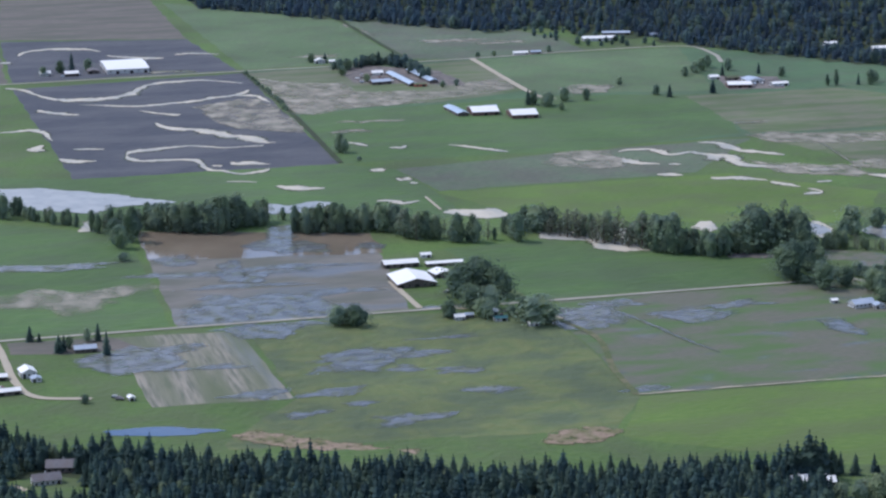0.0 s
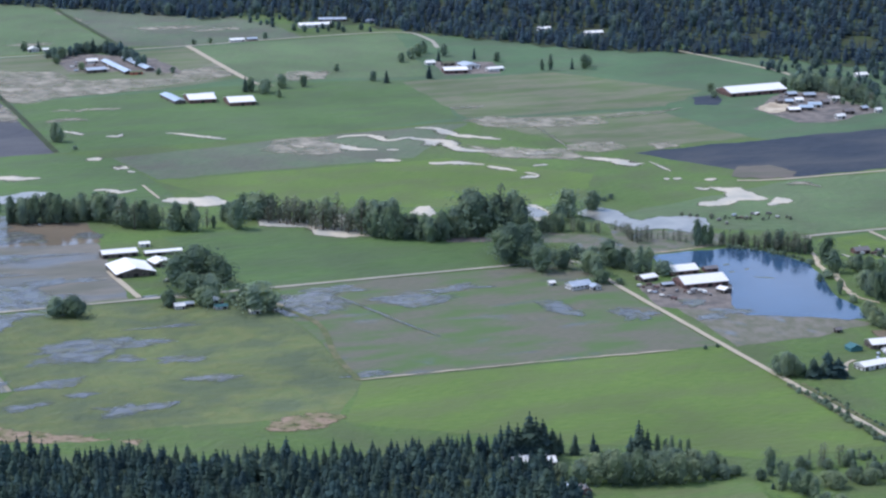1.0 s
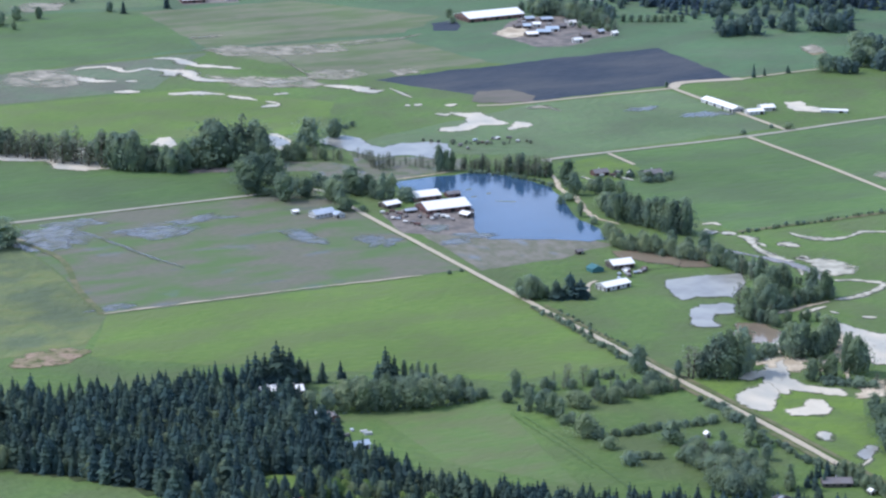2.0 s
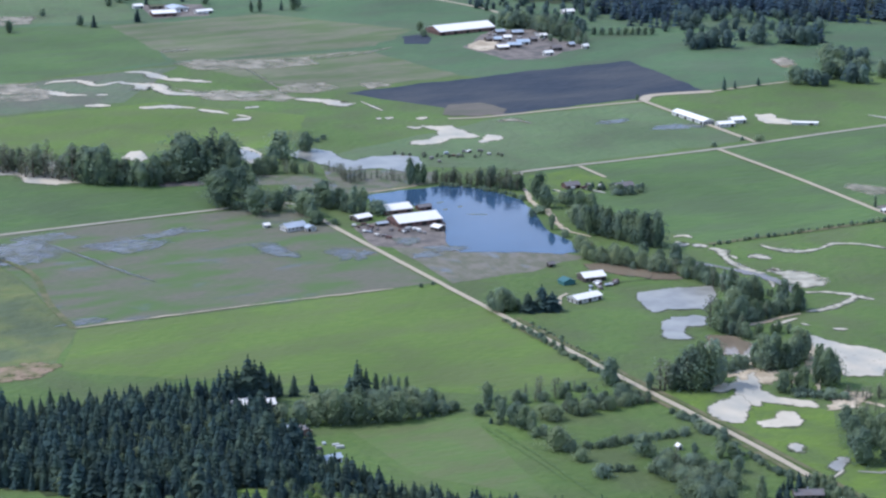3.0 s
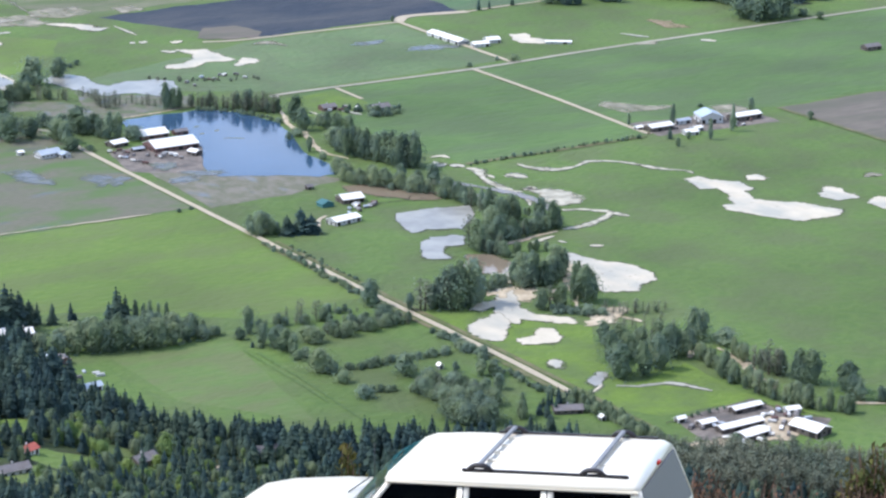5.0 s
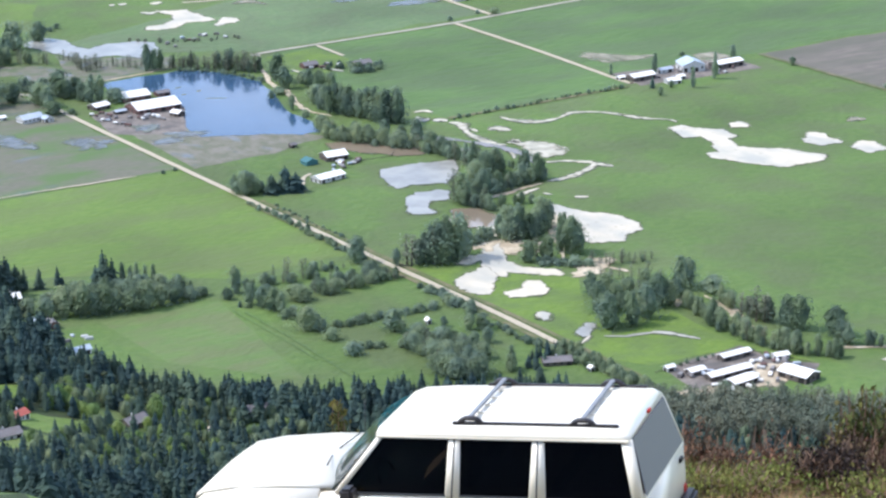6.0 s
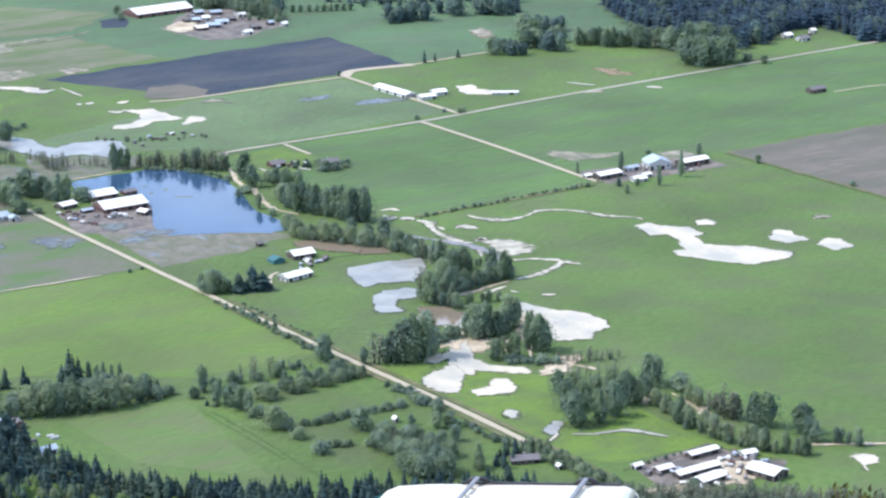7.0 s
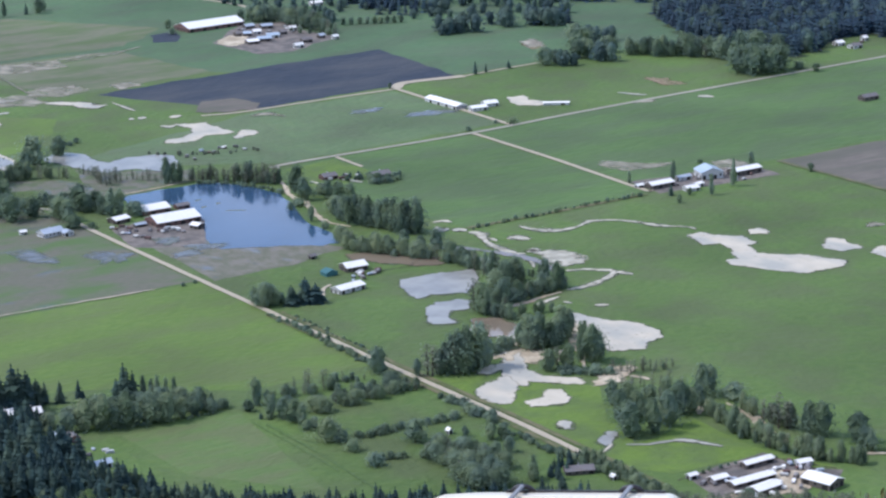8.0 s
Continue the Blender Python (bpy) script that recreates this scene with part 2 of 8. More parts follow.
BRAID = shade("braided_flood_water", (0.42, 0.375, 0.28), (0.50, 0.445, 0.33), 8.0, (0.31, 0.285, 0.21), 20.0, rough=0.6, spec=0.08)
WETGRASS = shade("drowned_grass_margin", (0.092, 0.120, 0.052), (0.115, 0.128, 0.065), 3.0, (0.14, 0.14, 0.09), 9.0)
# pale silt; whiteness and greyer patches also carry painted cloud reflections
SILTY = shade("silty_cloud_pale_water", (0.51, 0.44, 0.325), (0.57, 0.495, 0.37), 9.0, (0.385, 0.36, 0.295), 26.0, rough=0.65, spec=0.05, stretched=(0.8, 0.5, 1))
MUDDY = water("muddy_brown_water", (0.22, 0.17, 0.115), 0.08)
BARK = shade("bark", (0.07, 0.055, 0.04), (0.11, 0.09, 0.07), 0.5)
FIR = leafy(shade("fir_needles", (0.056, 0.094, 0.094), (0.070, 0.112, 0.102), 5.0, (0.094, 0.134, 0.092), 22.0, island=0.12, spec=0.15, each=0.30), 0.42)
# far conifer needles with the blue of distance haze put into the colour
HAZEFIR = leafy(shade("haze_blue_far_needles", (0.068, 0.106, 0.144), (0.081, 0.121, 0.152), 9.0, (0.090, 0.128, 0.144), 60.0, island=0.12, spec=0.15, each=0.2), 0.5)
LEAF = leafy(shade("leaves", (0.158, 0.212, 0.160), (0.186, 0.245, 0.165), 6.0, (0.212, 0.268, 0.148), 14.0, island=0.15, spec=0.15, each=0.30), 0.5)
# bluer copy of the leaves, haze painted in for far trees
FARLEAVES = leafy(shade("haze_blue_far_leaves", (0.092, 0.135, 0.135), (0.112, 0.158, 0.142), 8.0, (0.135, 0.182, 0.135), 30.0, island=0.14, spec=0.15, each=0.3), 0.5)
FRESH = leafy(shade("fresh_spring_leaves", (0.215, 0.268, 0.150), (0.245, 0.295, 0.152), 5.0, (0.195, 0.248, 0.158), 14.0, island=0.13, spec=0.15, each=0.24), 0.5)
SPRING = leafy(shade("yellow_green_birch_leaves", (0.21, 0.30, 0.085), (0.25, 0.33, 0.10), 5.0, (0.18, 0.26, 0.10), 14.0, island=0.2, spec=0.15, each=0.2), 0.5)
BARE = leafy(shade("budding_twigs", (0.185, 0.20, 0.14), (0.21, 0.22, 0.145), 4.0, (0.165, 0.195, 0.135), 20.0, island=0.25, spec=0.15, each=0.22), 0.4)
for layer_, size_, reach_, lo_, hi_, *drawn_ in ((SHEET, 14.0, 1.3, 0.10, 1.15, 0.6), (SILTY, 5.0, 1.0, 0.20, 0.72), (SILT, 24.0, 1.2, 0.3, 1.45, 1.6), (STILL, 9.0, 0.9, 0.35, 0.65), (BRAID, 8.0, 1.3, 0.05, 1.0), (SAND, 6.0, 1.0, 0.35, 0.7), (DEADWEED, 6.0, 1.3, 0.35, 0.9), (MUDDY, 9.0, 0.9, 0.35, 0.65), (WETGRASS, 6.0, 1.0, 0.2, 1.0)):
    thin_out(layer_, size_, reach_, lo_, hi_, *drawn_)
WHITEROOF = shade("white_metal_roof", (0.88, 0.815, 0.71), (0.80, 0.74, 0.645), 3.0, (0.84, 0.775, 0.675), 20.0, rough=0.5, spec=0.4)
GREYROOF = shade("grey_metal_roof", (0.40, 0.43, 0.46), (0.33, 0.36, 0.39), 3.0, (0.45, 0.47, 0.49), 20.0, rough=0.4, spec=0.5)
BLUEROOF = shade("pale_grey_blue_metal_roof", (0.40, 0.46, 0.50), (0.34, 0.40, 0.44), 3.0, (0.45, 0.49, 0.52), 9.0, rough=0.4, spec=0.5)
DARKROOF = shade("weathered_shingles", (0.15, 0.135, 0.13), (0.20, 0.18, 0.17), 1.5, (0.17, 0.145, 0.13), 5.0, rough=0.85)
TEALROOF = shade("teal_tarpaulin", (0.05, 0.145, 0.14), (0.045, 0.12, 0.12), 2.0, rough=0.6)
REDROOF = shade("red_roof", (0.45, 0.12, 0.08), (0.36, 0.09, 0.06), 2.0, rough=0.6)
WALL = shade("pale_boards", (0.55, 0.53, 0.49), (0.46, 0.44, 0.40), 1.2, rough=0.8)
REDWALL = shade("red_brown_boards", (0.17, 0.095, 0.078), (0.13, 0.075, 0.062), 1.2, rough=0.8)
DARKWALL = shade("weathered_dark_boards", (0.10, 0.08, 0.065), (0.14, 0.115, 0.095), 1.2, rough=0.85)
DARKGLASS = shade("dark_glass", (0.015, 0.018, 0.02), (0.02, 0.022, 0.025), 0.5, rough=0.08, spec=0.5)
OPENING = shade("dark_doorway", (0.02, 0.018, 0.016), (0.03, 0.026, 0.022), 0.6)
CONCRETE = shade("concrete", (0.45, 0.44, 0.41), (0.37, 0.36, 0.34), 1.5)
JUNK = shade("scrap_and_machinery", (0.20, 0.18, 0.16), (0.35, 0.32, 0.30), 1.0, (0.12, 0.10, 0.09), 4.0, rough=0.6)


# -- helpers for meshes --
def mesh_of(name, verts, faces, mats, index=None):
    me = bpy.data.meshes.new(name)
    me.from_pydata(verts, [], faces)
    for m in mats:
        me.materials.append(m)
    if index is not None:
        me.polygons.foreach_set("material_index", index)
    me.update()
    return me


def part(name, bm, material, parent, label=""):
    me = bpy.data.meshes.new(name)
    bm.to_mesh(me)
    bm.free()
    for m in material if isinstance(material, (list, tuple)) else [material]:
        me.materials.append(m)
    ob = new(name, me)
    ob.parent = parent
    if label:
        ob["label"] = label
    return ob


def thing(name, m, label, category, group=""):
    ob = new(name)
    ob.empty_display_size = 0.5
    ob.matrix_world = m
    return tagged(ob, label, category, group)


def box_bm(x0, x1, y0, y1, z0, z1, bevel=0.0):
    bm = bmesh.new()
    bmesh.ops.create_cube(bm, size=1)
    for v in bm.verts:
        v.co = Vector(((x0 + x1) / 2 + v.co.x * (x1 - x0), (y0 + y1) / 2 + v.co.y * (y1 - y0), (z0 + z1) / 2 + v.co.z * (z1 - z0)))
    if bevel:
        bmesh.ops.bevel(bm, geom=bm.edges[:], offset=bevel, segments=2, affect="EDGES")
    return bm


def prism_bm(points, y0, y1):
    """A prism with the outline points (x, z), from y0 to y1."""
    bm = bmesh.new()
    a = [bm.verts.new((x, y0, z)) for x, z in points]
    b = [bm.verts.new((x, y1, z)) for x, z in points]
    bm.faces.new(a[::-1])
    bm.faces.new(b)
    for i in range(len(a)):
        j = (i + 1) % len(a)
        bm.faces.new((a[i], a[j], b[j], b[i]))
    bmesh.ops.recalc_face_normals(bm, faces=bm.faces[:])
    return bm


# -- the lie of the land --
FOOT_AZ = [-180, -60, 3, 23, 27, 31, 45, 90, 180]
FOOT_R = [1500, 1600, 1600, 1545, 1330, 1260, 1240, 1300, 1500]


def land(x, y):
    """The height of the ground: the flat valley, the hill that the camera stands on and the rise behind the far woods."""
    x, y = np.asarray(x, float), np.asarray(y, float)
    ahead = x * 0.5 + y * 0.866          # the crest runs across this way; behind it an added, unseen slope keeps rising
    r = np.hypot(x * 0.866 - y * 0.5, np.maximum(ahead, 0))
    foot = np.interp(np.degrees(np.arctan2(x, y)), FOOT_AZ, FOOT_R)
    edge = np.interp(np.degrees(np.arctan2(x, y)), [-90, 30, 37, 180], [-1.2, -1.2, 0.35, 0.35])   # the level place reaches farther on one side
    near = np.interp(r - np.clip((r - 14.5) / 8.5, 0, 1) * np.where(r < 60, edge, 0), [0, 6, 14.5, 23.0, 26, 60, 120], [498.4, 497.2, 491.0, 490.36, 488.2, 450, 418])
    k = np.clip((r - 120) / (foot - 450 - 120), 0, 1)
    flank = 418 + (46 - 418) * k
    low = np.interp((foot - r) / 450, [0, 0.15, 1], [0, 3, 46])
    z = np.where(r < 120, near, np.where(r < foot - 450, flank, low))
    rise = np.maximum(0, (x - 800) * 0.768 + (y - 3780) * 0.64)
    # unseen slope behind the camera, added to darken reflections in the car windows
    behind = np.maximum(0, -ahead - 1.5)
    return np.where(r > foot, 0.0, z) + np.minimum(rise * 0.16, 260) + np.minimum(behind * 0.5, 300)


def grid_lines(lo, hi, fine_lo, fine_hi, step, grow, most):
    out, s, v = list(np.arange(fine_lo, fine_hi + 0.01, step)), step, fine_hi
    while v < hi:
        s = min(s * grow, most)
        v += s
        out.append(v)
    s, v = step, fine_lo
    while v > lo:
        s = min(s * grow, most)
        v -= s
        out.insert(0, v)
    return np.array(out)


gx, gy = grid_lines(-2600, 5200, -8, 34, 0.75, 1.12, 45), grid_lines(-2000, 5600, -8, 34, 0.75, 1.12, 45)
GX, GY = np.meshgrid(gx, gy)
GZ = land(GX, GY)
near_r = np.hypot(GX, GY)
rough_z = np.array([noise.noise((px_ * 0.9, py_ * 0.9, 3.0)) for px_, py_ in zip(GX.ravel(), GY.ravel())]).reshape(GX.shape)
GZ = GZ + np.where(near_r < 60, 0.05 * rough_z, 0)
nx, ny = len(gx), len(gy)
ii = np.arange(nx * ny).reshape(ny, nx)
quads = np.stack([ii[:-1, :-1], ii[:-1, 1:], ii[1:, 1:], ii[1:, :-1]], -1).reshape(-1, 4)
mid = (GX.ravel()[quads].mean(1), GY.ravel()[quads].mean(1))
on_hill = np.hypot(*mid) < np.interp(np.degrees(np.arctan2(*mid)), FOOT_AZ, FOOT_R) - 10
rise_q = (mid[0] - 800) * 0.768 + (mid[1] - 3780) * 0.64 > 0
pad_q = np.hypot(*mid) < 60
NEARGRASS = shade("dry_hillside_grass", (0.17, 0.13, 0.05), (0.27, 0.155, 0.075), 0.5, (0.15, 0.15, 0.04), 2.5, bump=0.5)
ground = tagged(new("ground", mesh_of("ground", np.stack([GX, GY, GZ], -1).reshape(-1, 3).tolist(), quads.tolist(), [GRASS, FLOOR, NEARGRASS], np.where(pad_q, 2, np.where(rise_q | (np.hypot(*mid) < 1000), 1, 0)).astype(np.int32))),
                "green valley floor with wooded slopes on both sides", "ground", kind="structure")
ground.data.polygons.foreach_set("use_smooth", np.ones(len(quads), bool))

LAYER = [0.03]


def outline(points, wobble, step=12.0, seed=0):
    """The closed outline through the corners, its sides made slightly uneven."""
    out = []
    for i, a in enumerate(points):
        b = points[(i + 1) % len(points)]
        d = math.hypot(b[0] - a[0], b[1] - a[1])
        k = max(2, int(d / step))
        for j in range(k):
            u = j / k
            x, y = a[0] + (b[0] - a[0]) * u, a[1] + (b[1] - a[1]) * u
            w = wobble * (0.3 if j == 0 else 1)
            out.append((x + w * noise.noise((x * 0.03, y * 0.03, seed)) + 0.4 * w * noise.noise((x * 0.15, y * 0.15, seed + 5)), y + w * 1.6 * noise.noise((x * 0.03, y * 0.03, seed + 9)) + 0.4 * w * noise.noise((x * 0.15, y * 0.15, seed + 7))))
    return out


def sheet(name, points, material, label, category, kind="structure", lift=None):
    """A thin layer on the ground within the outline."""
    LAYER[0] += 0.0014
    z = LAYER[0] if lift is None else lift
    bm = bmesh.new()
    f = bm.faces.new([bm.verts.new((x, y, z)) for x, y in points])
    if f.normal.z == 0:
        f.normal_update()
    bmesh.ops.triangulate(bm, faces=[f])
    bmesh.ops.recalc_face_normals(bm, faces=bm.faces[:])
    if sum(f.normal.z for f in bm.faces) < 0:
        bmesh.ops.reverse_faces(bm, faces=bm.faces[:])
    ob = part(name, bm, material, None)
    shore(ob, np.ones(len(ob.data.vertices)))
    return tagged(ob, label, category, kind=kind)


def field(points, material, label, wobble=2.0, name="field"):
    return sheet(name, outline(points, wobble), material, label, "field")


def smooth_line(points, n):
    """n points along a soft curve through the given ones."""
    p = np.array(points, float)
    p = np.vstack([2 * p[0] - p[1], p, 2 * p[-1] - p[-2]])
    out = []
    m = len(p) - 3
    for u in np.linspace(0, m - 1e-6, n):
        i, f = int(u), u - int(u)
        a, b, c, d = p[i:i + 4]
        out.append(0.5 * (2 * b + (c - a) * f + (2 * a - 5 * b + 4 * c - d) * f * f + (3 * b - a - 3 * c + d) * f ** 3))
    return np.array(out)


def strip(name, points, width, material, label, category, wobble=0.15, taper=False, lift=None, kind="structure"):
    """A band of the given width along a soft line: roads, ditches, old channels."""
    length = sum(math.dist(a[:2], b[:2]) for a, b in zip(points, points[1:]))
    n = max(8, int(length / 4))
    q = smooth_line([(p[0], p[1], p[2] if len(p) > 2 else width) for p in points], n)
    d = np.gradient(q[:, :2], axis=0)
    d /= np.maximum(np.linalg.norm(d, axis=1), 1e-6)[:, None]
    left, right = [], []
    for k, ((x, y, w), (dx, dy)) in enumerate(zip(q, d)):
        e = math.sin(math.pi * (k + 0.5) / n) ** 0.35 if taper else 1.0
        a = w / 2 * e * (1 + wobble * 2.5 * noise.noise((x * 0.05, y * 0.05, 1.0)) + wobble * noise.noise((x * 0.2, y * 0.2, 2.0)))
        b = w / 2 * e * (1 + wobble * 2.5 * noise.noise((x * 0.05, y * 0.05, 4.0)) + wobble * noise.noise((x * 0.2, y * 0.2, 8.0)))
        left.append((x - dy * a, y + dx * a))
        right.append((x + dy * b, y - dx * b))
    LAYER[0] += 0.0014
    z = LAYER[0] if lift is None else lift
    rows = 5 if taper else 2
    verts = [(lx + (rx - lx) * q / (rows - 1), ly + (ry - ly) * q / (rows - 1), z) for q in range(rows) for (lx, ly), (rx, ry) in zip(left, right)]
    faces = [(q * n + i, (q + 1) * n + i, (q + 1) * n + i + 1, q * n + i + 1) for q in range(rows - 1) for i in range(n - 1)]
    ob = new(name, mesh_of(name, verts, faces, [material]))
    shore(ob, [(0.0, 0.85, 1.0, 0.85, 0.0)[q] if rows == 5 else 1.0 for q in range(rows) for _ in range(n)])
    return tagged(ob, label, category, kind=kind)


def pool(x, y, rx, ry, material, label, turn=0.0, ragged=0.35, seed=1, name="flood_pool"):
    """A pool with a ragged shore, built in rings from its middle."""
    seg, rings = 110, (0.3, 0.6, 0.82, 1.0, 1.15)
    c, s = math.cos(radians(turn)), math.sin(radians(turn))
    verts = [(x, y)]
    for g_ in rings:
        for k in range(seg):
            a = 2 * math.pi * k / seg
            f = g_ * (1 + ragged * (1.5 * noise.noise((1.1 * math.cos(a), 1.1 * math.sin(a), seed * 3.1)) + 0.7 * noise.noise((2.4 * math.cos(a), 2.4 * math.sin(a), seed * 1.7)) + 0.25 * noise.noise((7 * math.cos(a), 7 * math.sin(a), seed)) + 0.12 * noise.noise((16 * math.cos(a), 16 * math.sin(a), seed + 3))))
            u, v = rx * f * math.cos(a), ry * f * math.sin(a)
            verts.append((x + c * u - s * v, y + s * u + c * v))
    if name == "flood_pool" and material in (SILTY, MUDDY, STILL):
        rim(verts[1 + 3 * seg:1 + 4 * seg], 2.5 + 0.06 * ry, seed)
    LAYER[0] += 0.0014
    faces = [(0, 1 + k, 1 + (k + 1) % seg) for k in range(seg)]
    for r in range(len(rings) - 1):
        faces += [(1 + r * seg + k, 1 + (r + 1) * seg + k, 1 + (r + 1) * seg + (k + 1) % seg, 1 + r * seg + (k + 1) % seg) for k in range(seg)]
    ob = new(name, mesh_of(name, [(px_, py_, LAYER[0]) for px_, py_ in verts], faces, [material]))
    shore(ob, [1.0] + [w for w in (1.0, 1.0, 0.85, 0.5, 0.0) for _ in range(seg)])
    return tagged(ob, label, "water", kind="structure")


RIM = [0.0]


def pushed(points, reach, seed):
    """A closed outline pushed outwards by an uneven reach."""
    n = len(points)
    area = sum(points[i][0] * points[(i + 1) % n][1] - points[(i + 1) % n][0] * points[i][1] for i in range(n))
    out = []
    for i, (x, y) in enumerate(points):
        (x0, y0), (x1, y1) = points[i - 2], points[(i + 2) % n]
        d = max(1e-6, math.hypot(x1 - x0, y1 - y0))
        w = reach * (0.75 + 0.9 * noise.noise((x * 0.08, y * 0.08, seed))) * (1 if area > 0 else -1)
        out.append((x + (y1 - y0) / d * w, y - (x1 - x0) / d * w))
    return out


def skirted(name, points, outer, z, material, label, category):
    """A thin layer that runs out between two outlines."""
    n = len(points)
    bm = bmesh.new()
    a = [bm.verts.new((x, y, z)) for x, y in points]
    b = [bm.verts.new((x, y, z)) for x, y in outer]
    f = bm.faces.new(a)
    f.normal_update()
    if f.normal.z < 0:
        f.normal_flip()
    for i in range(n):
        q = bm.faces.new((a[i], a[(i + 1) % n], b[(i + 1) % n], b[i]))
        q.normal_update()
        if q.normal.z < 0:
            q.normal_flip()
    bmesh.ops.triangulate(bm, faces=[f])
    ob = part(name, bm, material, None)
    shore(ob, [1.0] * n + [0.0] * n)
    return tagged(ob, label, category, kind="structure")


def rim(points, reach, seed):
    """The drowned grass round a pool."""
    RIM[0] += 0.0008
    skirted("wet_margin", points, pushed(points, reach * 1.6, seed), RIM[0], WETGRASS, "drowned grass at the edge of flood water", "verge")


def lagoon(points, material, label, uneven=2.0, reach=4.0, name="flood_pool"):
    """Flood water or bare silt with a crooked shore and a drowned margin."""
    line = outline(points, uneven, 2.5, len(points))
    line = [(x + 1.1 * noise.noise((x * 0.35, y * 0.35, 2.0)), y + 1.6 * noise.noise((x * 0.35, y * 0.35, 6.0))) for x, y in line]
    if reach:
        rim(line, reach, points[0][0])
    LAYER[0] += 0.0014
    return skirted(name, line, pushed(line, 9.0 if material in (SHEET, BRAID) else 4.5 if name == "flood_pool" else 8.0, 3), LAYER[0], material, label, {"flood_pool": "water", "dead_weed_patch": "weeds", "river_sand": "sand"}.get(name, "silt"))
# -- fields --
field([(515, 2550), (985, 2570), (1240, 2366), (1440, 2170), (1640, 2185), (1760, 2110), (1800, 2260), (1960, 2350), (1830, 2500), (1500, 2900), (1140, 3250), (520, 3230)], HAZEFIELD, "far green fields below the woods, haze in their colour", 3)
field([(249, 1911), (440, 1912), (471, 2205), (260, 2278)], FLOODED, "brown cultivated field half under standing flood water", 4)
field([(40, 2420), (160, 2370), (310, 2290), (480, 2235), (575, 2250), (575, 2368), (563, 2500), (512, 2545), (228, 2545), (40, 2640)], DEEP, "deep green hay field beyond the river trees", 4)
field([(20, 1913), (243, 1913), (251, 2262), (140, 2345), (20, 2400)], DEEP, "bright green meadow with damp hollows", 2)
field([(199, 1688), (301, 1683), (292, 1884), (194, 1890)], STRIPED, "pale striped stubble field with standing water", 2)
field([(225, 1575), (500, 1545), (541, 1617), (546, 1850), (470, 1893), (300, 1898), (303, 1683)], OLIVE, "yellowing green meadow with shallow flood pools", 3)
field([(541, 1621), (826, 1614), (826, 1900), (566, 1904), (549, 1840)], SODDEN, "grey-green sodden field with sheets of water", 3)
field([(541, 1617), (826, 1610), (826, 1350), (725, 1356), (660, 1412), (600, 1440), (500, 1530)], LUSH, "bright green level pasture", 3)
field([(520, 2120), (640, 2138), (690, 2085), (720, 2040), (808, 1998), (800, 1913), (546, 1912)], DEEP, "deep green hay field below the river trees", 3)
field([(212, 3170), (517, 3212), (512, 2549), (228, 2548)], HAZESOIL, "dark ploughed field with winding pale silt channels", 3)
field([(215, 3222), (514, 3237), (492, 3557), (227, 3618)], HAZESOIL, "dark ploughed field beside a large barn", 3)
field([(228, 3636), (491, 3562), (500, 4050), (262, 4120)], BROWN, "grey-brown fallow field", 4)
field([(60, 3230), (208, 3222), (222, 3640), (60, 3700)], BROWN, "grey-brown fallow field beside a dark ploughed one", 4)
field([(525, 3240), (747, 3262), (741, 3690), (513, 4000)], FARGRASS, "bright green field beside a straight ditch", 3)
field([(756, 3264), (834, 3242), (1010, 3262), (1005, 3400), (960, 3520), (787, 3717), (752, 3690)], DULL, "dull green field with pale dried patches", 4)
field([(524, 3210), (650, 3228), (700, 3190), (836, 3230), (834, 2955), (715, 2905), (518, 2885)], TAN, "tan stubble field with pale silt", 4)
field([(526, 2895), (700, 2925), (818, 2966), (640, 3010), (524, 3060)], SILT, "pale dried silt lying over a field", 10, "silt")
field([(842, 3226), (1140, 3252), (1060, 2880), (842, 2930)], FARGRASS, "bright green field under the far woods", 3)
field([(528, 2870), (712, 2888), (860, 2905), (1040, 2858), (985, 2590), (770, 2545), (515, 2552)], DEEP, "deep green level hay field", 3)
field([(563, 2500), (761, 2538), (985, 2560), (860, 2390), (580, 2372)], DULL, "greyish green field with flood silt", 5)
field([(575, 2368), (890, 2375), (1000, 2240), (920, 2110), (640, 2205)], LUSH, "bright green meadow behind the river trees", 5)
field([(989, 2574), (1220, 2554), (1240, 2366), (1066, 2343)], TAN, "tan stubble field with pale silt streaks", 6)
field([(1010, 2850), (1215, 2850), (1330, 2660), (1240, 2575), (995, 2585)], TAN, "brown-green field near a farmstead", 6)
field([(1085, 2330), (1170, 2156), (1432, 2166), (1455, 2358), (1280, 2352)], PLOUGHED, "dark ploughed field edged by a farm track", 4)
field([(900, 2045), (1180, 2146), (1336, 2140), (1330, 1936), (1080, 1922)], FARGRASS, "faded green wet meadow", 4)
field([(1080, 1911), (1277, 1911), (1270, 1622), (1076, 1618), (1060, 1700)], DEEP, "deep green square hay field", 3)
field([(1288, 1925), (1940, 1950), (1650, 1652), (1430, 1647), (1276, 1640)], DEEP, "deep green hay field along the straight road", 3)
field([(1350, 1945), (1935, 1965), (1760, 2090), (1660, 2150), (1440, 2165), (1348, 2140)], GRASS, "bright green field by the straight road", 3)
field([(1427, 1643), (1900, 1645), (1900, 1330), (1424, 1400)], BROWN, "bare brown field", 3)
field([(600, 1262), (588, 1328), (700, 1318), (672, 1165)], PADDOCK, "faded green paddock with mown strips", 2)
field([(676, 1168), (704, 1318), (718, 1290), (716, 1200), (690, 1140)], GRASS, "lush green strip of pasture", 2)
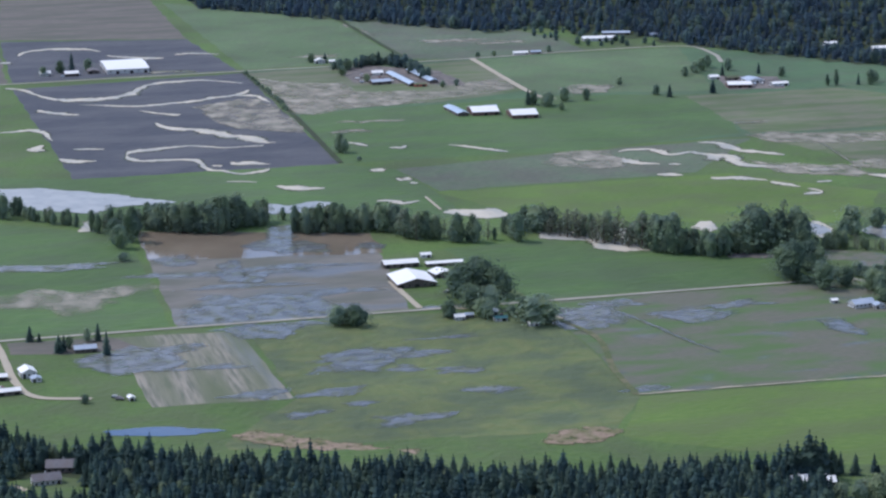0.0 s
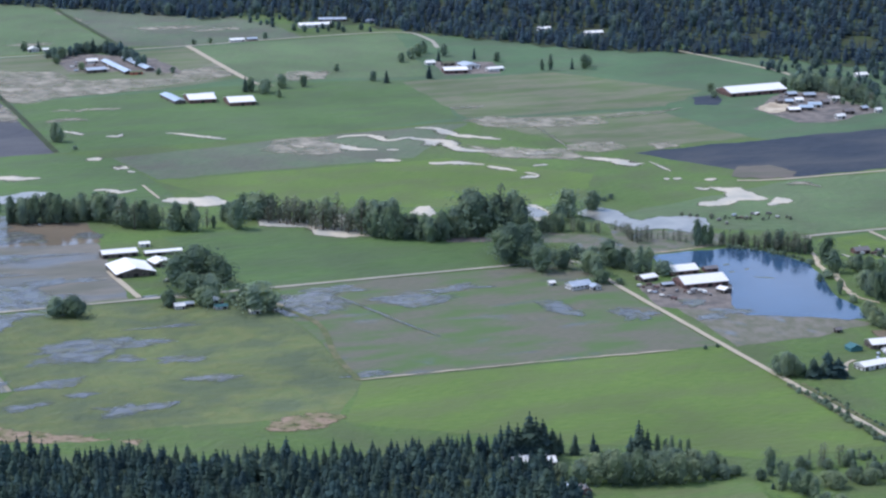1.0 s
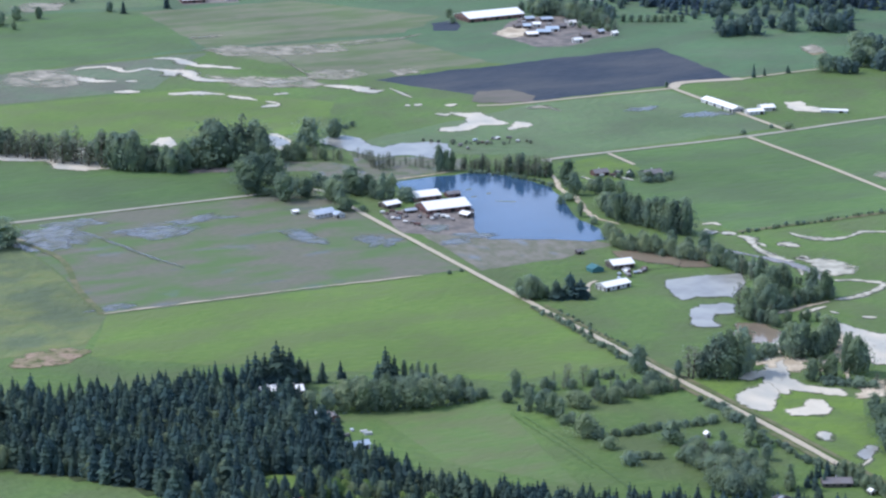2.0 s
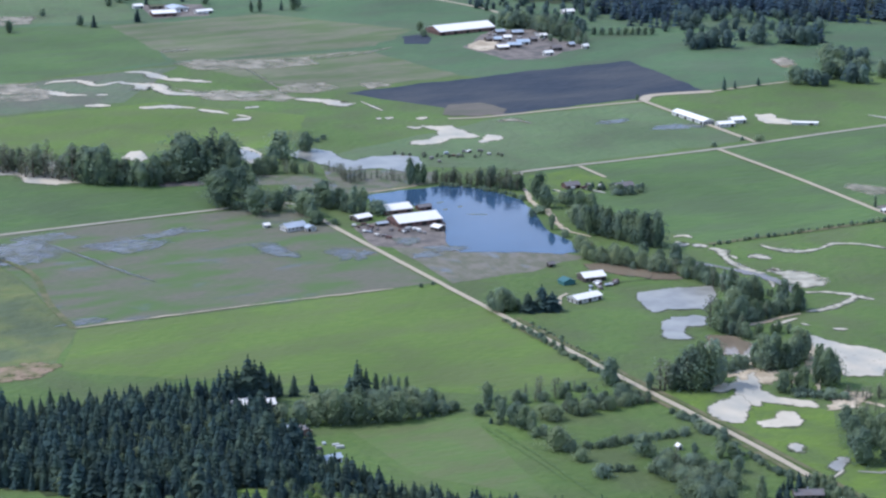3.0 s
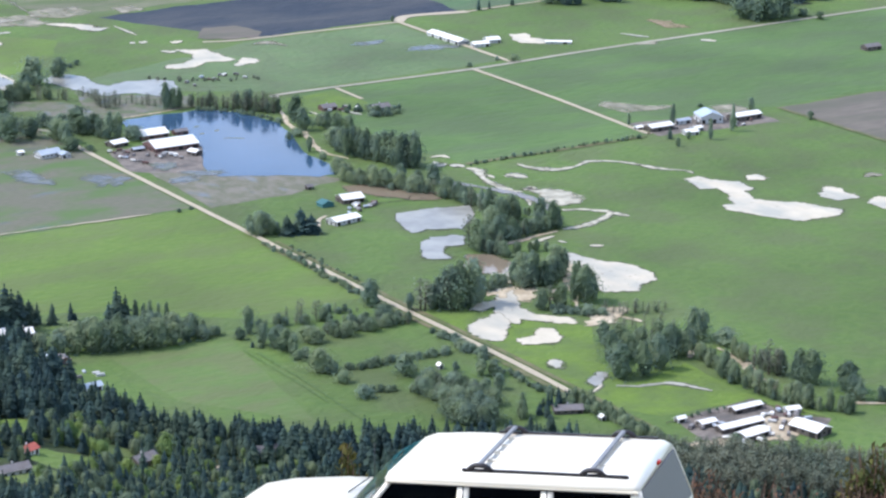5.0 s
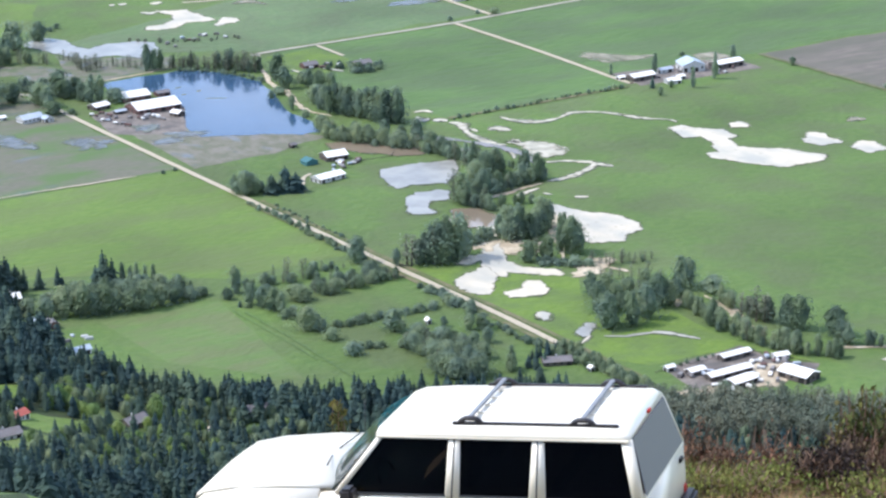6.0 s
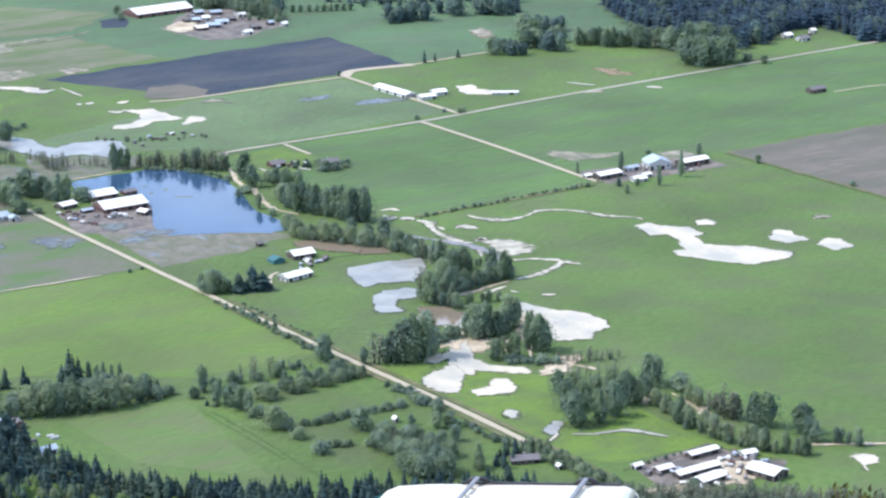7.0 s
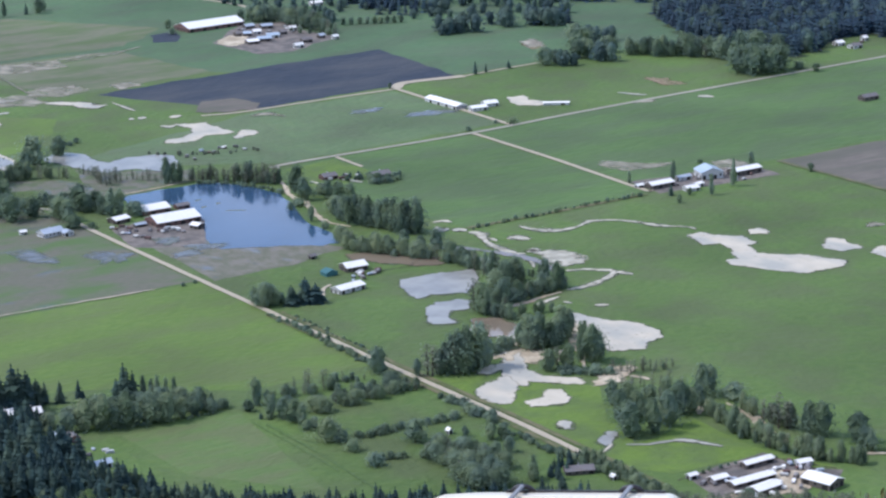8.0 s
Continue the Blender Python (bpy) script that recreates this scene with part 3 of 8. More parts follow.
field([(835, 1309), (874, 1296), (912, 1221), (878, 1168), (863, 1120), (920, 1133), (915, 1073), (933, 1008), (891, 1061), (848, 1065), (836, 1085), (836, 1180)], SPRINGGRASS, "vivid yellow-green pasture between road and river", 3)
field([(844, 2026), (894, 1979), (898, 1940), (905, 1904), (886, 1904), (864, 1926), (852, 1969), (800, 1990)], REEDS, "drab brown reeds beside the river trees", 5, "reed_bed")
field([(916, 2024), (948, 1986), (1000, 1949), (985, 1916), (906, 1906), (895, 1956)], REEDS, "drab brown reeds behind the pond", 5, "reed_bed")
field([(836, 1605), (845, 1735), (930, 1790), (942, 1660), (968, 1628), (920, 1612)], TRAMPLED, "trampled muddy paddock beside the pond", 4)
field([(833, 1735), (845, 1800), (900, 1812), (925, 1790), (912, 1750), (880, 1702)], MUD, "muddy farmyard beside a flooded pond", 4, "farmyard")
field([(851, 1056), (913, 1061), (914, 1029), (931, 1010), (914, 1001), (891, 1002), (851, 1006), (844, 1021)], MUD, "muddy stockyard with tracks", 3, "farmyard")
field([(640, 3085), (700, 3060), (780, 3010), (770, 3150), (690, 3225), (645, 3215)], MUD, "cluttered brown farmyard", 4, "farmyard")
field([(1270, 1612), (1395, 1600), (1400, 1650), (1275, 1662)], MUD, "grey farmyard among barns", 3, "farmyard")
field([(1078, 2880), (1150, 2870), (1175, 2960), (1100, 2990)], MUD, "pale farmyard of a distant farm", 4, "farmyard")
field([(1328, 2524), (1414, 2615), (1467, 2597), (1452, 2515), (1465, 2465), (1371, 2412), (1333, 2423)], MUD, "pale farmyard with many sheds", 5, "farmyard")
field([(1295, 2619), (1329, 2629), (1322, 2592), (1300, 2560), (1276, 2572)], PLOUGHED, "dark silage clamp beside a long barn", 3, "silage_heap")
field([(1067, 1899), (1122, 1906), (1124, 1851), (1112, 1827), (1060, 1808), (1050, 1830)], SPRINGGRASS, "vivid green garden round two houses", 3)
field([(258, 2150), (465, 2120), (470, 2204), (261, 2276)], MUDDY, "brown flood water over the end of a field", 5, "flood_water")
field([(150, 1850), (215, 1850), (190, 1895), (112, 1897), (112, 1862)], BROWN, "bare garden plot by a farmhouse", 3)

# -- flood water --
RIM[0] = LAYER[0] + 0.004
LAYER[0] += 0.13
sheet("pond", outline([(900, 1900), (949, 1900), (987, 1896), (1007, 1869), (1016, 1820), (1003, 1773), (984, 1720), (982, 1675), (970, 1640), (953, 1643), (930, 1664), (886, 1686), (890, 1719), (909, 1758), (922, 1792), (923, 1847), (894, 1864)], 4, 10), POND, "large blue flood pond beside the barns", "water")

strip("grassy_bar", [(949, 1796), (964, 1786)], 2.6, VERGE, "thin drowned grassy bar in the pond", "grass", 0.5, True)
pool(941, 1819, 2.5, 1.5, VERGE, "small drowned tussock in the pond", 20, 0.5, 3, "tussock")
pool(949, 1844, 2.5, 1.5, VERGE, "small drowned tussock in the pond", 20, 0.5, 4, "tussock")
pool(957, 1823, 2.5, 1.5, VERGE, "small drowned tussock in the pond", 20, 0.5, 5, "tussock")


def flood_pool(x, y, rx, ry, mt, turn, rag, sd):
    what = "silt" if mt is SILT else "flood_pool"
    pool(x, y, rx, ry, mt, {SHEET.name: "shallow blue-grey flood pool in a field", SILTY.name: "pale silty flood pool in the grass", SILT.name: "pale dried silt patch on a field", MUDDY.name: "muddy brown flood pool", STILL.name: "wide grey-blue flood pool in a field", POND.name: "dark narrow pond in the meadow"}[mt.name], turn, rag, sd, what)


flood_pool(340, 1945, 62, 34, SHEET, 8, 0.6, 1)
flood_pool(295, 1985, 30, 18, SHEET, 0, 0.6, 2)
flood_pool(400, 1990, 34, 12, SHEET, 0, 0.7, 3)
flood_pool(310, 2080, 42, 12, SHEET, -8, 0.8, 4)
flood_pool(380, 2090, 46, 10, SHEET, -8, 0.8, 5)
flood_pool(400, 2160, 22, 24, SHEET, 0, 0.5, 6)
flood_pool(460, 2150, 16, 14, SHEET, 0, 0.5, 7)
flood_pool(275, 2140, 20, 16, SHEET, 0, 0.6, 8)
flood_pool(330, 2030, 40, 7, SHEET, -5, 0.8, 9)
flood_pool(300, 1893, 24, 8, SHEET, 0, 0.5, 10)
flood_pool(340, 1890, 30, 9, SHEET, 4, 0.5, 11)
flood_pool(375, 1774, 42, 19, SHEET, 12, 0.7, 12)
flood_pool(394, 1735, 14, 8, SHEET, 0, 0.6, 13)
flood_pool(433, 1722, 17, 9, SHEET, -10, 0.6, 14)
flood_pool(333, 1690, 26, 8, SHEET, 5, 0.6, 15)
flood_pool(445, 1664, 17, 9, SHEET, -12, 0.5, 16)
flood_pool(372, 1612, 24, 13, SHEET, -8, 0.6, 17)
flood_pool(465, 1908, 20, 8, SHEET, 0, 0.4, 18)
flood_pool(445, 1816, 22, 4, SHEET, 0, 0.7, 19)
flood_pool(345, 1655, 14, 6, SHEET, 0, 0.6, 20)
flood_pool(300, 1640, 16, 8, SHEET, 0, 0.6, 21)
flood_pool(280, 1700, 20, 14, SHEET, 0, 0.6, 22)
flood_pool(205, 1836, 42, 16, SHEET, 6, 0.5, 23)
flood_pool(250, 1780, 22, 7, SHEET, 0, 0.7, 24)
flood_pool(197, 1628, 36, 8, POND, -14, 0.3, 25)
flood_pool(572, 1846, 28, 30, SHEET, 0, 0.45, 26)
flood_pool(600, 1880, 22, 10, SHEET, 0, 0.6, 27)
flood_pool(652, 1830, 32, 12, SHEET, 0, 0.8, 28)
flood_pool(700, 1850, 30, 9, SHEET, 0, 0.8, 29)
flood_pool(550, 1634, 16, 7, SHEET, 0, 0.4, 30)
flood_pool(808, 1718, 16, 18, SHEET, 0, 0.7, 35)
flood_pool(862, 1735, 14, 12, SHEET, 0, 0.7, 38)
flood_pool(880, 1700, 18, 9, SHEET, 0, 0.7, 39)
flood_pool(855, 1690, 12, 8, SHEET, 0, 0.7, 40)
flood_pool(1259, 2073, 18, 10, SHEET, 0, 0.4, 41)
flood_pool(1307, 2022, 26, 12, SHEET, -14, 0.3, 42)
flood_pool(640, 3330, 30, 12, SILT, 0, 0.7, 55)
flood_pool(860, 3420, 40, 14, SILT, -10, 0.7, 56)
flood_pool(930, 3380, 34, 14, SILT, -10, 0.7, 57)
flood_pool(1500, 1930, 16, 6, SILT, 0, 0.6, 90)
flood_pool(1700, 1480, 26, 12, SILT, 0, 0.6, 92)

CH = "winding pale silty channel on a field"


def channel(pts, w, mt=None):
    mt = mt or SILTY
    RIM[0] += 0.0008
    strip("wet_margin", [(p[0], p[1], (p[2] if len(p) > 2 else w) * 1.2 + 3.0) for p in pts], w, WETGRASS, "drowned grass at the edge of flood water", "verge", 0.4, True, RIM[0])
    LAYER[0] -= 0.0014
    strip("silty_channel", pts, w, mt, CH if mt is SILTY else "pale silt streak on a field" if mt is SILT else "narrow flooded furrow across a field" if mt is SHEET else "thin grey flood channel in the grass", "silt" if mt is SILT else "water", 0.36, True)


channel([(205, 3182, 27.1), (224, 3161, 13.6), (243, 3099, 9.8), (258, 3071, 26.6), (303, 3056, 30.0), (344, 3079, 20.1), (381, 3147, 12.1), (413, 3165, 22.0), (457, 3165, 18.4), (503, 3126, 15.9)], 10)
channel([(282, 3023, 7.9), (321, 3002, 16.2), (361, 2988, 16.8), (405, 3000, 15.1), (450, 3021, 17.8), (481, 3038, 16.2), (501, 3069, 14.1)], 10)
channel([(477, 3031, 16.8), (503, 3017, 13.2), (510, 2965, 7.9)], 10)
channel([(230, 2997, 14.7), (249, 2965, 18.3), (274, 2948, 14.5)], 10)
channel([(348, 2954, 6.1), (373, 2924, 12.8), (391, 2910, 20.7)], 10)
channel([(356, 2864, 7.1), (362, 2830, 20.6), (378, 2810, 25.4), (399, 2799, 22.3), (417, 2762, 26.0), (440, 2743, 23.3), (452, 2702, 31.3), (470, 2696, 10.5)], 10)
channel([(452, 2680, 23.9), (410, 2679, 10.3), (375, 2701, 14.0), (336, 2696, 19.8), (310, 2690, 22.0), (298, 2666, 2), (304, 2636, 15.8), (339, 2625, 13.0), (366, 2616, 14.7), (370, 2588, 7.5), (373, 2554, 12.6), (386, 2547, 12.9), (403, 2525, 12.3), (426, 2534, 16.5), (435, 2544, 6.6)], 10)
channel([(400, 2585, 29.1), (419, 2582, 25.3), (440, 2569, 8.9)], 10)
channel([(379, 2578, 11.5), (388, 2572, 11.5)], 10)
channel([(245, 2722, 6.8), (260, 2717, 13.6), (278, 2711, 6.8)], 10)
channel([(224, 2669, 8.3), (235, 2651, 17.5), (262, 2643, 9.7)], 10)
channel([(173, 2853, 18.7), (193, 2854, 18.4), (213, 2859, 18.8), (223, 2829, 10.9), (227, 2782, 5.4)], 10)
channel([(195, 2731, 22.9), (203, 2735, 24.7), (213, 2757, 10.2)], 10)
channel([(380, 2488, 5.9), (396, 2483, 5.8), (410, 2475, 5.7)], 10)
channel([(242, 3466, 10.3), (259, 3506, 17.7), (292, 3518, 22.8), (338, 3502, 19.9), (357, 3472, 10.6)], 10)
channel([(362, 3430, 16.1), (397, 3390, 24.2), (435, 3383, 21.5)], 10)
channel([(454, 3410, 16.2), (486, 3411, 16.2), (513, 3390, 9.6)], 10)
channel([(397, 3261, 29.4), (425, 3252, 24.8), (460, 3245, 24.9)], 10, SILT)
channel([(212, 3404, 27.3), (225, 3410, 18.3)], 10)
channel([(426, 2449, 14.9), (441, 2435, 24.7), (471, 2422, 11.4)], 10)
channel([(544, 2669, 8.5), (553, 2658, 12.5), (563, 2641, 6.6)], 10)
channel([(584, 2623, 10.2), (597, 2619, 11.5), (605, 2631, 2.4)], 10)
channel([(651, 2620, 9.1), (670, 2603, 14.4), (684, 2584, 16.3), (703, 2560, 10.9)], 10)
channel([(541, 2507, 18.2), (544, 2499, 26.1), (547, 2492, 13.3)], 10)
channel([(554, 2452, 12.1), (558, 2444, 26.9), (565, 2454, 9.0)], 10)
channel([(563, 2427, 8.7), (568, 2419, 8.7)], 10)
channel([(540, 2734, 12.9), (564, 2741, 22.0), (588, 2729, 10.7)], 10, SILT)
channel([(508, 2343, 10.9), (521, 2342, 12.8), (532, 2327, 16.3), (549, 2333, 9.2)], 10)
channel([(919, 2550, 13.3), (939, 2536, 17.2), (942, 2501, 22.7), (956, 2479, 23.2), (983, 2451, 12.0)], 10)
channel([(760, 2504, 17.6), (770, 2495, 39.6), (782, 2504, 19.9), (797, 2500, 10.6), (804, 2475, 29.5), (818, 2451, 19.5), (837, 2442, 15.5)], 10)
channel([(847, 2440, 12.4), (858, 2434, 12.4)], 10)
channel([(817, 2522, 11.9), (836, 2531, 15.4), (856, 2525, 16.6), (866, 2490, 15.4), (891, 2496, 13.2), (906, 2474, 18.6), (913, 2464, 41.9), (920, 2456, 23.3), (920, 2418, 20.9), (943, 2396, 23.3), (966, 2374, 30.6), (994, 2363, 27.7), (1014, 2361, 15.1)], 10)
channel([(952, 2354, 12.2), (985, 2341, 9.1), (1013, 2317, 8.7)], 10, SILT)
channel([(1025, 2324, 14.3), (1046, 2304, 22.0), (1054, 2273, 27.3), (1072, 2274, 13.1)], 10)
channel([(1080, 2280, 3.9), (1080, 2260, 3.7), (1079, 2227, 5.8)], 10)
channel([(817, 2390, 11.9), (829, 2384, 14.9), (841, 2378, 11.9)], 10)
channel([(863, 2354, 17.8), (891, 2344, 20.6), (914, 2326, 11.3)], 10)
channel([(915, 2318, 11.0), (924, 2301, 15.4), (933, 2284, 6.6)], 10)
channel([(923, 2250, 10.0), (934, 2251, 18.4), (945, 2255, 2.3), (943, 2266, 9.8), (938, 2275, 6.9)], 10)
channel([(959, 2303, 8.4), (975, 2302, 11.3)], 10)
channel([(1056, 2194, 8.5), (1061, 2192, 8.5)], 10)
channel([(1065, 2192, 11.3), (1073, 2189, 11.3)], 10)
channel([(1092, 2176, 15.2), (1105, 2176, 15.2)], 10)
channel([(1000, 2653, 10.6), (1017, 2653, 14.0), (1042, 2653, 10.5)], 10, SILT)
channel([(1130, 2527, 9.0), (1172, 2535, 9.1), (1211, 2540, 8.1), (1254, 2561, 7.1)], 10, SILT)
channel([(1045, 2549, 4.0), (1045, 2483, 3.4), (1037, 2417, 2.9), (1031, 2362, 2.9)], 10, SILT)
channel([(1158, 2128, 10.5), (1176, 2125, 13.5), (1184, 2102, 10.4)], 10, SILT)
channel([(1065, 2143, 7.8), (1071, 2137, 13.6), (1078, 2136, 7.6)], 10)
channel([(1064, 1651, 6.6), (1074, 1650, 9.4), (1076, 1641, 5.6)], 10)
channel([(1058, 1637, 3.4), (1056, 1625, 12.5), (1063, 1626, 5.7)], 10)
channel([(1062, 1615, 11.1), (1068, 1617, 16.5), (1070, 1610, 8.5)], 10)
channel([(1070, 1606, 12.6), (1070, 1592, 13.5), (1064, 1572, 7.9), (1060, 1553, 8.9), (1060, 1533, 15.0), (1066, 1521, 9.1)], 10, BRAID)
channel([(1072, 1581, 5.6), (1071, 1568, 5.6)], 10, BRAID)
channel([(1081, 1567, 6.4), (1090, 1567, 10.6), (1095, 1556, 9.1)], 10, BRAID)
channel([(1070, 1526, 8.9), (1080, 1530, 18.8), (1074, 1515, 4.2)], 10, BRAID)
channel([(1060, 1509, 4.3), (1054, 1496, 4.3), (1048, 1485, 3.0)], 10, BRAID)
channel([(1062, 1463, 14.2), (1073, 1458, 9.8), (1083, 1449, 11.6), (1088, 1438, 6.0), (1075, 1428, 8.4), (1057, 1420, 10.4), (1044, 1417, 13.5), (1031, 1418, 7.4)], 10, BRAID)
channel([(1088, 1434, 10.9), (1095, 1422, 6.6)], 10, BRAID)
channel([(990, 1401, 5.3), (1002, 1404, 5.6), (1015, 1407, 5.0)], 10)
channel([(1010, 1395, 3.9), (1013, 1388, 3.9)], 10)
channel([(1023, 1374, 4.4), (1031, 1368, 4.4)], 10)
channel([(1112, 1596, 11.7), (1113, 1585, 13.4), (1119, 1573, 10.5), (1130, 1564, 7.8), (1147, 1565, 7.5), (1163, 1571, 7.2), (1172, 1571, 8.1), (1185, 1562, 5.6), (1195, 1545, 7.4), (1202, 1524, 7.6), (1216, 1508, 7.5), (1216, 1497, 7.1)], 10, BRAID)
channel([(1327, 1418, 6.5), (1339, 1420, 14.5), (1344, 1414, 9.0)], 10, SILT)


strip("mud_bank", [(755, 2014), (781, 2012), (805, 2004)], 16, MUD, "bare brown mud below river trees", "mud", 0.5, True)
OX, SL = "grey curved flood pool beside river trees", "pale silty flood pool in the grass"
PL = "shallow blue-grey flood pool in a field"
lagoon([(1330, 2515), (1364, 2550), (1379, 2542), (1360, 2500), (1336, 2491)], SAND, "pale tan earth heap in a farmyard", 3, 0, "river_sand")
lagoon([(900, 1031), (912, 1017), (888, 996), (876, 1009)], SAND, "trodden tan earth in a stockyard", 2, 0, "river_sand")
lagoon([(833, 1021), (852, 1014), (862, 1001), (844, 1004)], SAND, "tan earth track by a stockyard", 2, 0, "river_sand")
lagoon([(970, 993), (976, 986), (971, 977), (962, 977), (964, 984)], SILTY, SL, 1.0, 1.5)
lagoon([(1579, 2027), (1587, 2013), (1589, 1973), (1569, 1981)], DEADWEED, "bare tan patch in a green field", 2, 0, "dead_weed_patch")
lagoon([(1600, 2281), (1618, 2295), (1614, 2270), (1601, 2243), (1587, 2245)], DEADWEED, "bare tan patch in a far field", 3, 0, "dead_weed_patch")
lagoon([(263, 1961), (307, 1975), (335, 1995), (375, 1977), (382, 1935), (362, 1911), (301, 1907), (260, 1910)], SHEET, PL, 2, 0)
lagoon([(285, 1891), (317, 1895), (344, 1890), (323, 1849), (298, 1860)], SHEET, PL, 2, 0)
lagoon([(161, 1825), (204, 1856), (240, 1804), (221, 1786), (182, 1786)], SHEET, PL, 2, 0)
lagoon([(340, 1788), (375, 1798), (408, 1792), (395, 1765), (371, 1739), (350, 1762)], SHEET, PL, 2, 0)
lagoon([(543, 1834), (566, 1871), (602, 1878), (574, 1810), (544, 1814)], SHEET, PL, 2, 0)
lagoon([(632, 1836), (663, 1844), (682, 1815), (645, 1805)], SHEET, PL, 2, 0)
lagoon([(746, 1781), (763, 1775), (763, 1731), (751, 1746)], SHEET, PL, 2, 0)
lagoon([(315, 2114), (330, 2128), (325, 2066), (348, 2068), (338, 2041), (310, 2053)], SHEET, PL, 2, 0)
lagoon([(245, 1604), (259, 1610), (286, 1584), (310, 1568), (337, 1547), (357, 1534), (347, 1522), (320, 1538), (293, 1560), (255, 1584)], DEADWEED, "pale reddish strip of dead weeds in the meadow", 3, 0, "dead_weed_patch")
lagoon([(445, 1532), (464, 1550), (486, 1554), (501, 1539), (482, 1527), (456, 1523)], DEADWEED, "pale reddish patch of dead weeds in the meadow", 3, 0, "dead_weed_patch")
lagoon([(938, 1384), (946, 1367), (932, 1343), (922, 1348), (925, 1363)], SILTY, SL, 1.5, 0)
lagoon([(420, 2892), (416, 2961), (460, 2991), (489, 2999), (512, 2930), (515, 2745), (489, 2765), (459, 2779), (433, 2823)], SILT, "pale dried silt on ploughed soil", 9, 0, "silt")
lagoon([(526, 3005), (541, 2973), (600, 2980), (635, 2942), (699, 2912), (618, 2895), (549, 2867), (521, 2884)], SILT, "pale dried silt beside a farm", 7, 0, "silt")
lagoon([(527, 3157), (566, 3104), (622, 3086), (623, 3005), (573, 2989), (536, 3020)], SILT, "pale dried silt beside a farm", 9, 0, "silt")
lagoon([(757, 2993), (783, 3041), (831, 3065), (826, 2979), (787, 2969)], SILT, "pale dried silt beside far barns", 6, 0, "silt")
lagoon([(879, 2966), (916, 2978), (946, 2953), (926, 2913), (883, 2918)], SILT, "pale dried silt in a far field", 8, 0, "silt")
lagoon([(558, 2271), (569, 2279), (601, 2272), (610, 2274), (616, 2253), (608, 2234), (589, 2237), (574, 2255)], SILTY, SL, 3, 3)
lagoon([(150, 2521), (184, 2513), (238, 2472), (284, 2428), (314, 2401), (297, 2395), (252, 2397), (229, 2366), (212, 2382), (175, 2405), (144, 2434)], STILL, "wide grey-blue flood pool behind river trees", 4, 3)
lagoon([(399, 2363), (419, 2345), (450, 2358), (465, 2348), (442, 2321), (408, 2315), (386, 2317)], STILL, "grey flood water behind river trees", 4, 3)
lagoon([(217, 2326), (225, 2334), (222, 2293), (209, 2289)], SILTY, SL, 2, 0)
lagoon([(387, 2250), (405, 2257), (386, 2148), (364, 2162), (349, 2179), (374, 2203)], SHEET, "blue-grey flood water over the end of a field", 3, 0)
lagoon([(988, 2578), (1011, 2582), (1077, 2558), (1137, 2536), (1129, 2500), (1080, 2501), (1039, 2502), (997, 2530)], SILT, "pale dried silt over stubble", 7, 0, "silt")
lagoon([(1037, 2395), (1060, 2402), (1089, 2391), (1086, 2356), (1051, 2345), (1028, 2367)], SILT, "pale dried silt over stubble", 7, 0, "silt")
lagoon([(937, 2430), (970, 2400), (1019, 2376), (1028, 2329), (970, 2338), (943, 2365)], SILT, "pale dried silt over stubble", 7, 0, "silt")
lagoon([(752, 2536), (777, 2538), (807, 2531), (797, 2444), (750, 2450), (721, 2475)], SILT, "pale dried silt round flood pools", 7, 0, "silt")
lagoon([(1123, 2370), (1144, 2371), (1143, 2349), (1117, 2344)], SILT, "pale silt beside ploughed soil", 6, 0, "silt")
lagoon([(1081, 2138), (1095, 2128), (1106, 2126), (1104, 2108), (1105, 2087), (1107, 2071), (1095, 2068), (1080, 2076), (1061, 2062), (1043, 2062), (1034, 2070), (1040, 2078), (1058, 2078), (1076, 2093), (1086, 2111), (1083, 2125)], SILTY, SL, 1.5, 3)
lagoon([(1097, 2044), (1120, 2050), (1125, 2062), (1119, 2074), (1108, 2062)], SILTY, SL, 2, 3)
lagoon([(765, 2136), (781, 2159), (790, 2157), (785, 2129), (775, 2115)], SILTY, SL, 2, 2)
lagoon([(625, 2155), (645, 2153), (673, 2155), (709, 2148), (720, 2116), (698, 2060), (674, 2059), (655, 2081), (655, 2114), (618, 2133)], SILTY, "pale flood water standing among trees", 4, 3)
lagoon([(876, 2125), (887, 2125), (887, 2103), (882, 2073), (865, 2059), (865, 2086)], SILTY, SL, 2, 2)
lagoon([(909, 2072), (927, 2091), (942, 2087), (950, 2072), (945, 2045), (952, 2024), (975, 2035), (999, 2030), (1010, 2016), (1005, 1992), (989, 1963), (978, 1966), (961, 1989), (934, 1992), (923, 2016), (918, 2041)], STILL, "wide pale flood sheet behind river trees", 2, 3)
lagoon([(876, 2124), (885, 2101), (882, 2071), (867, 2077), (860, 2088)], STILL, "pale flood sheet behind river trees", 2, 3)
lagoon([(1076, 1515), (1090, 1513), (1093, 1499), (1091, 1484), (1074, 1474), (1068, 1483), (1073, 1503)], BRAID, "thin grey flood water in the grass", 2, 4)
lagoon([(1201, 1483), (1212, 1486), (1215, 1472), (1229, 1457), (1226, 1436), (1216, 1435), (1206, 1412), (1213, 1398), (1229, 1383), (1234, 1369), (1245, 1352), (1234, 1344), (1213, 1344), (1200, 1344), (1190, 1358), (1179, 1378), (1171, 1398), (1175, 1407), (1186, 1405), (1201, 1434), (1205, 1453), (1191, 1456)], SILTY, SL, 1.2, 3)
lagoon([(1248, 1469), (1258, 1467), (1253, 1453), (1242, 1459)], SILTY, SL, 1, 2)
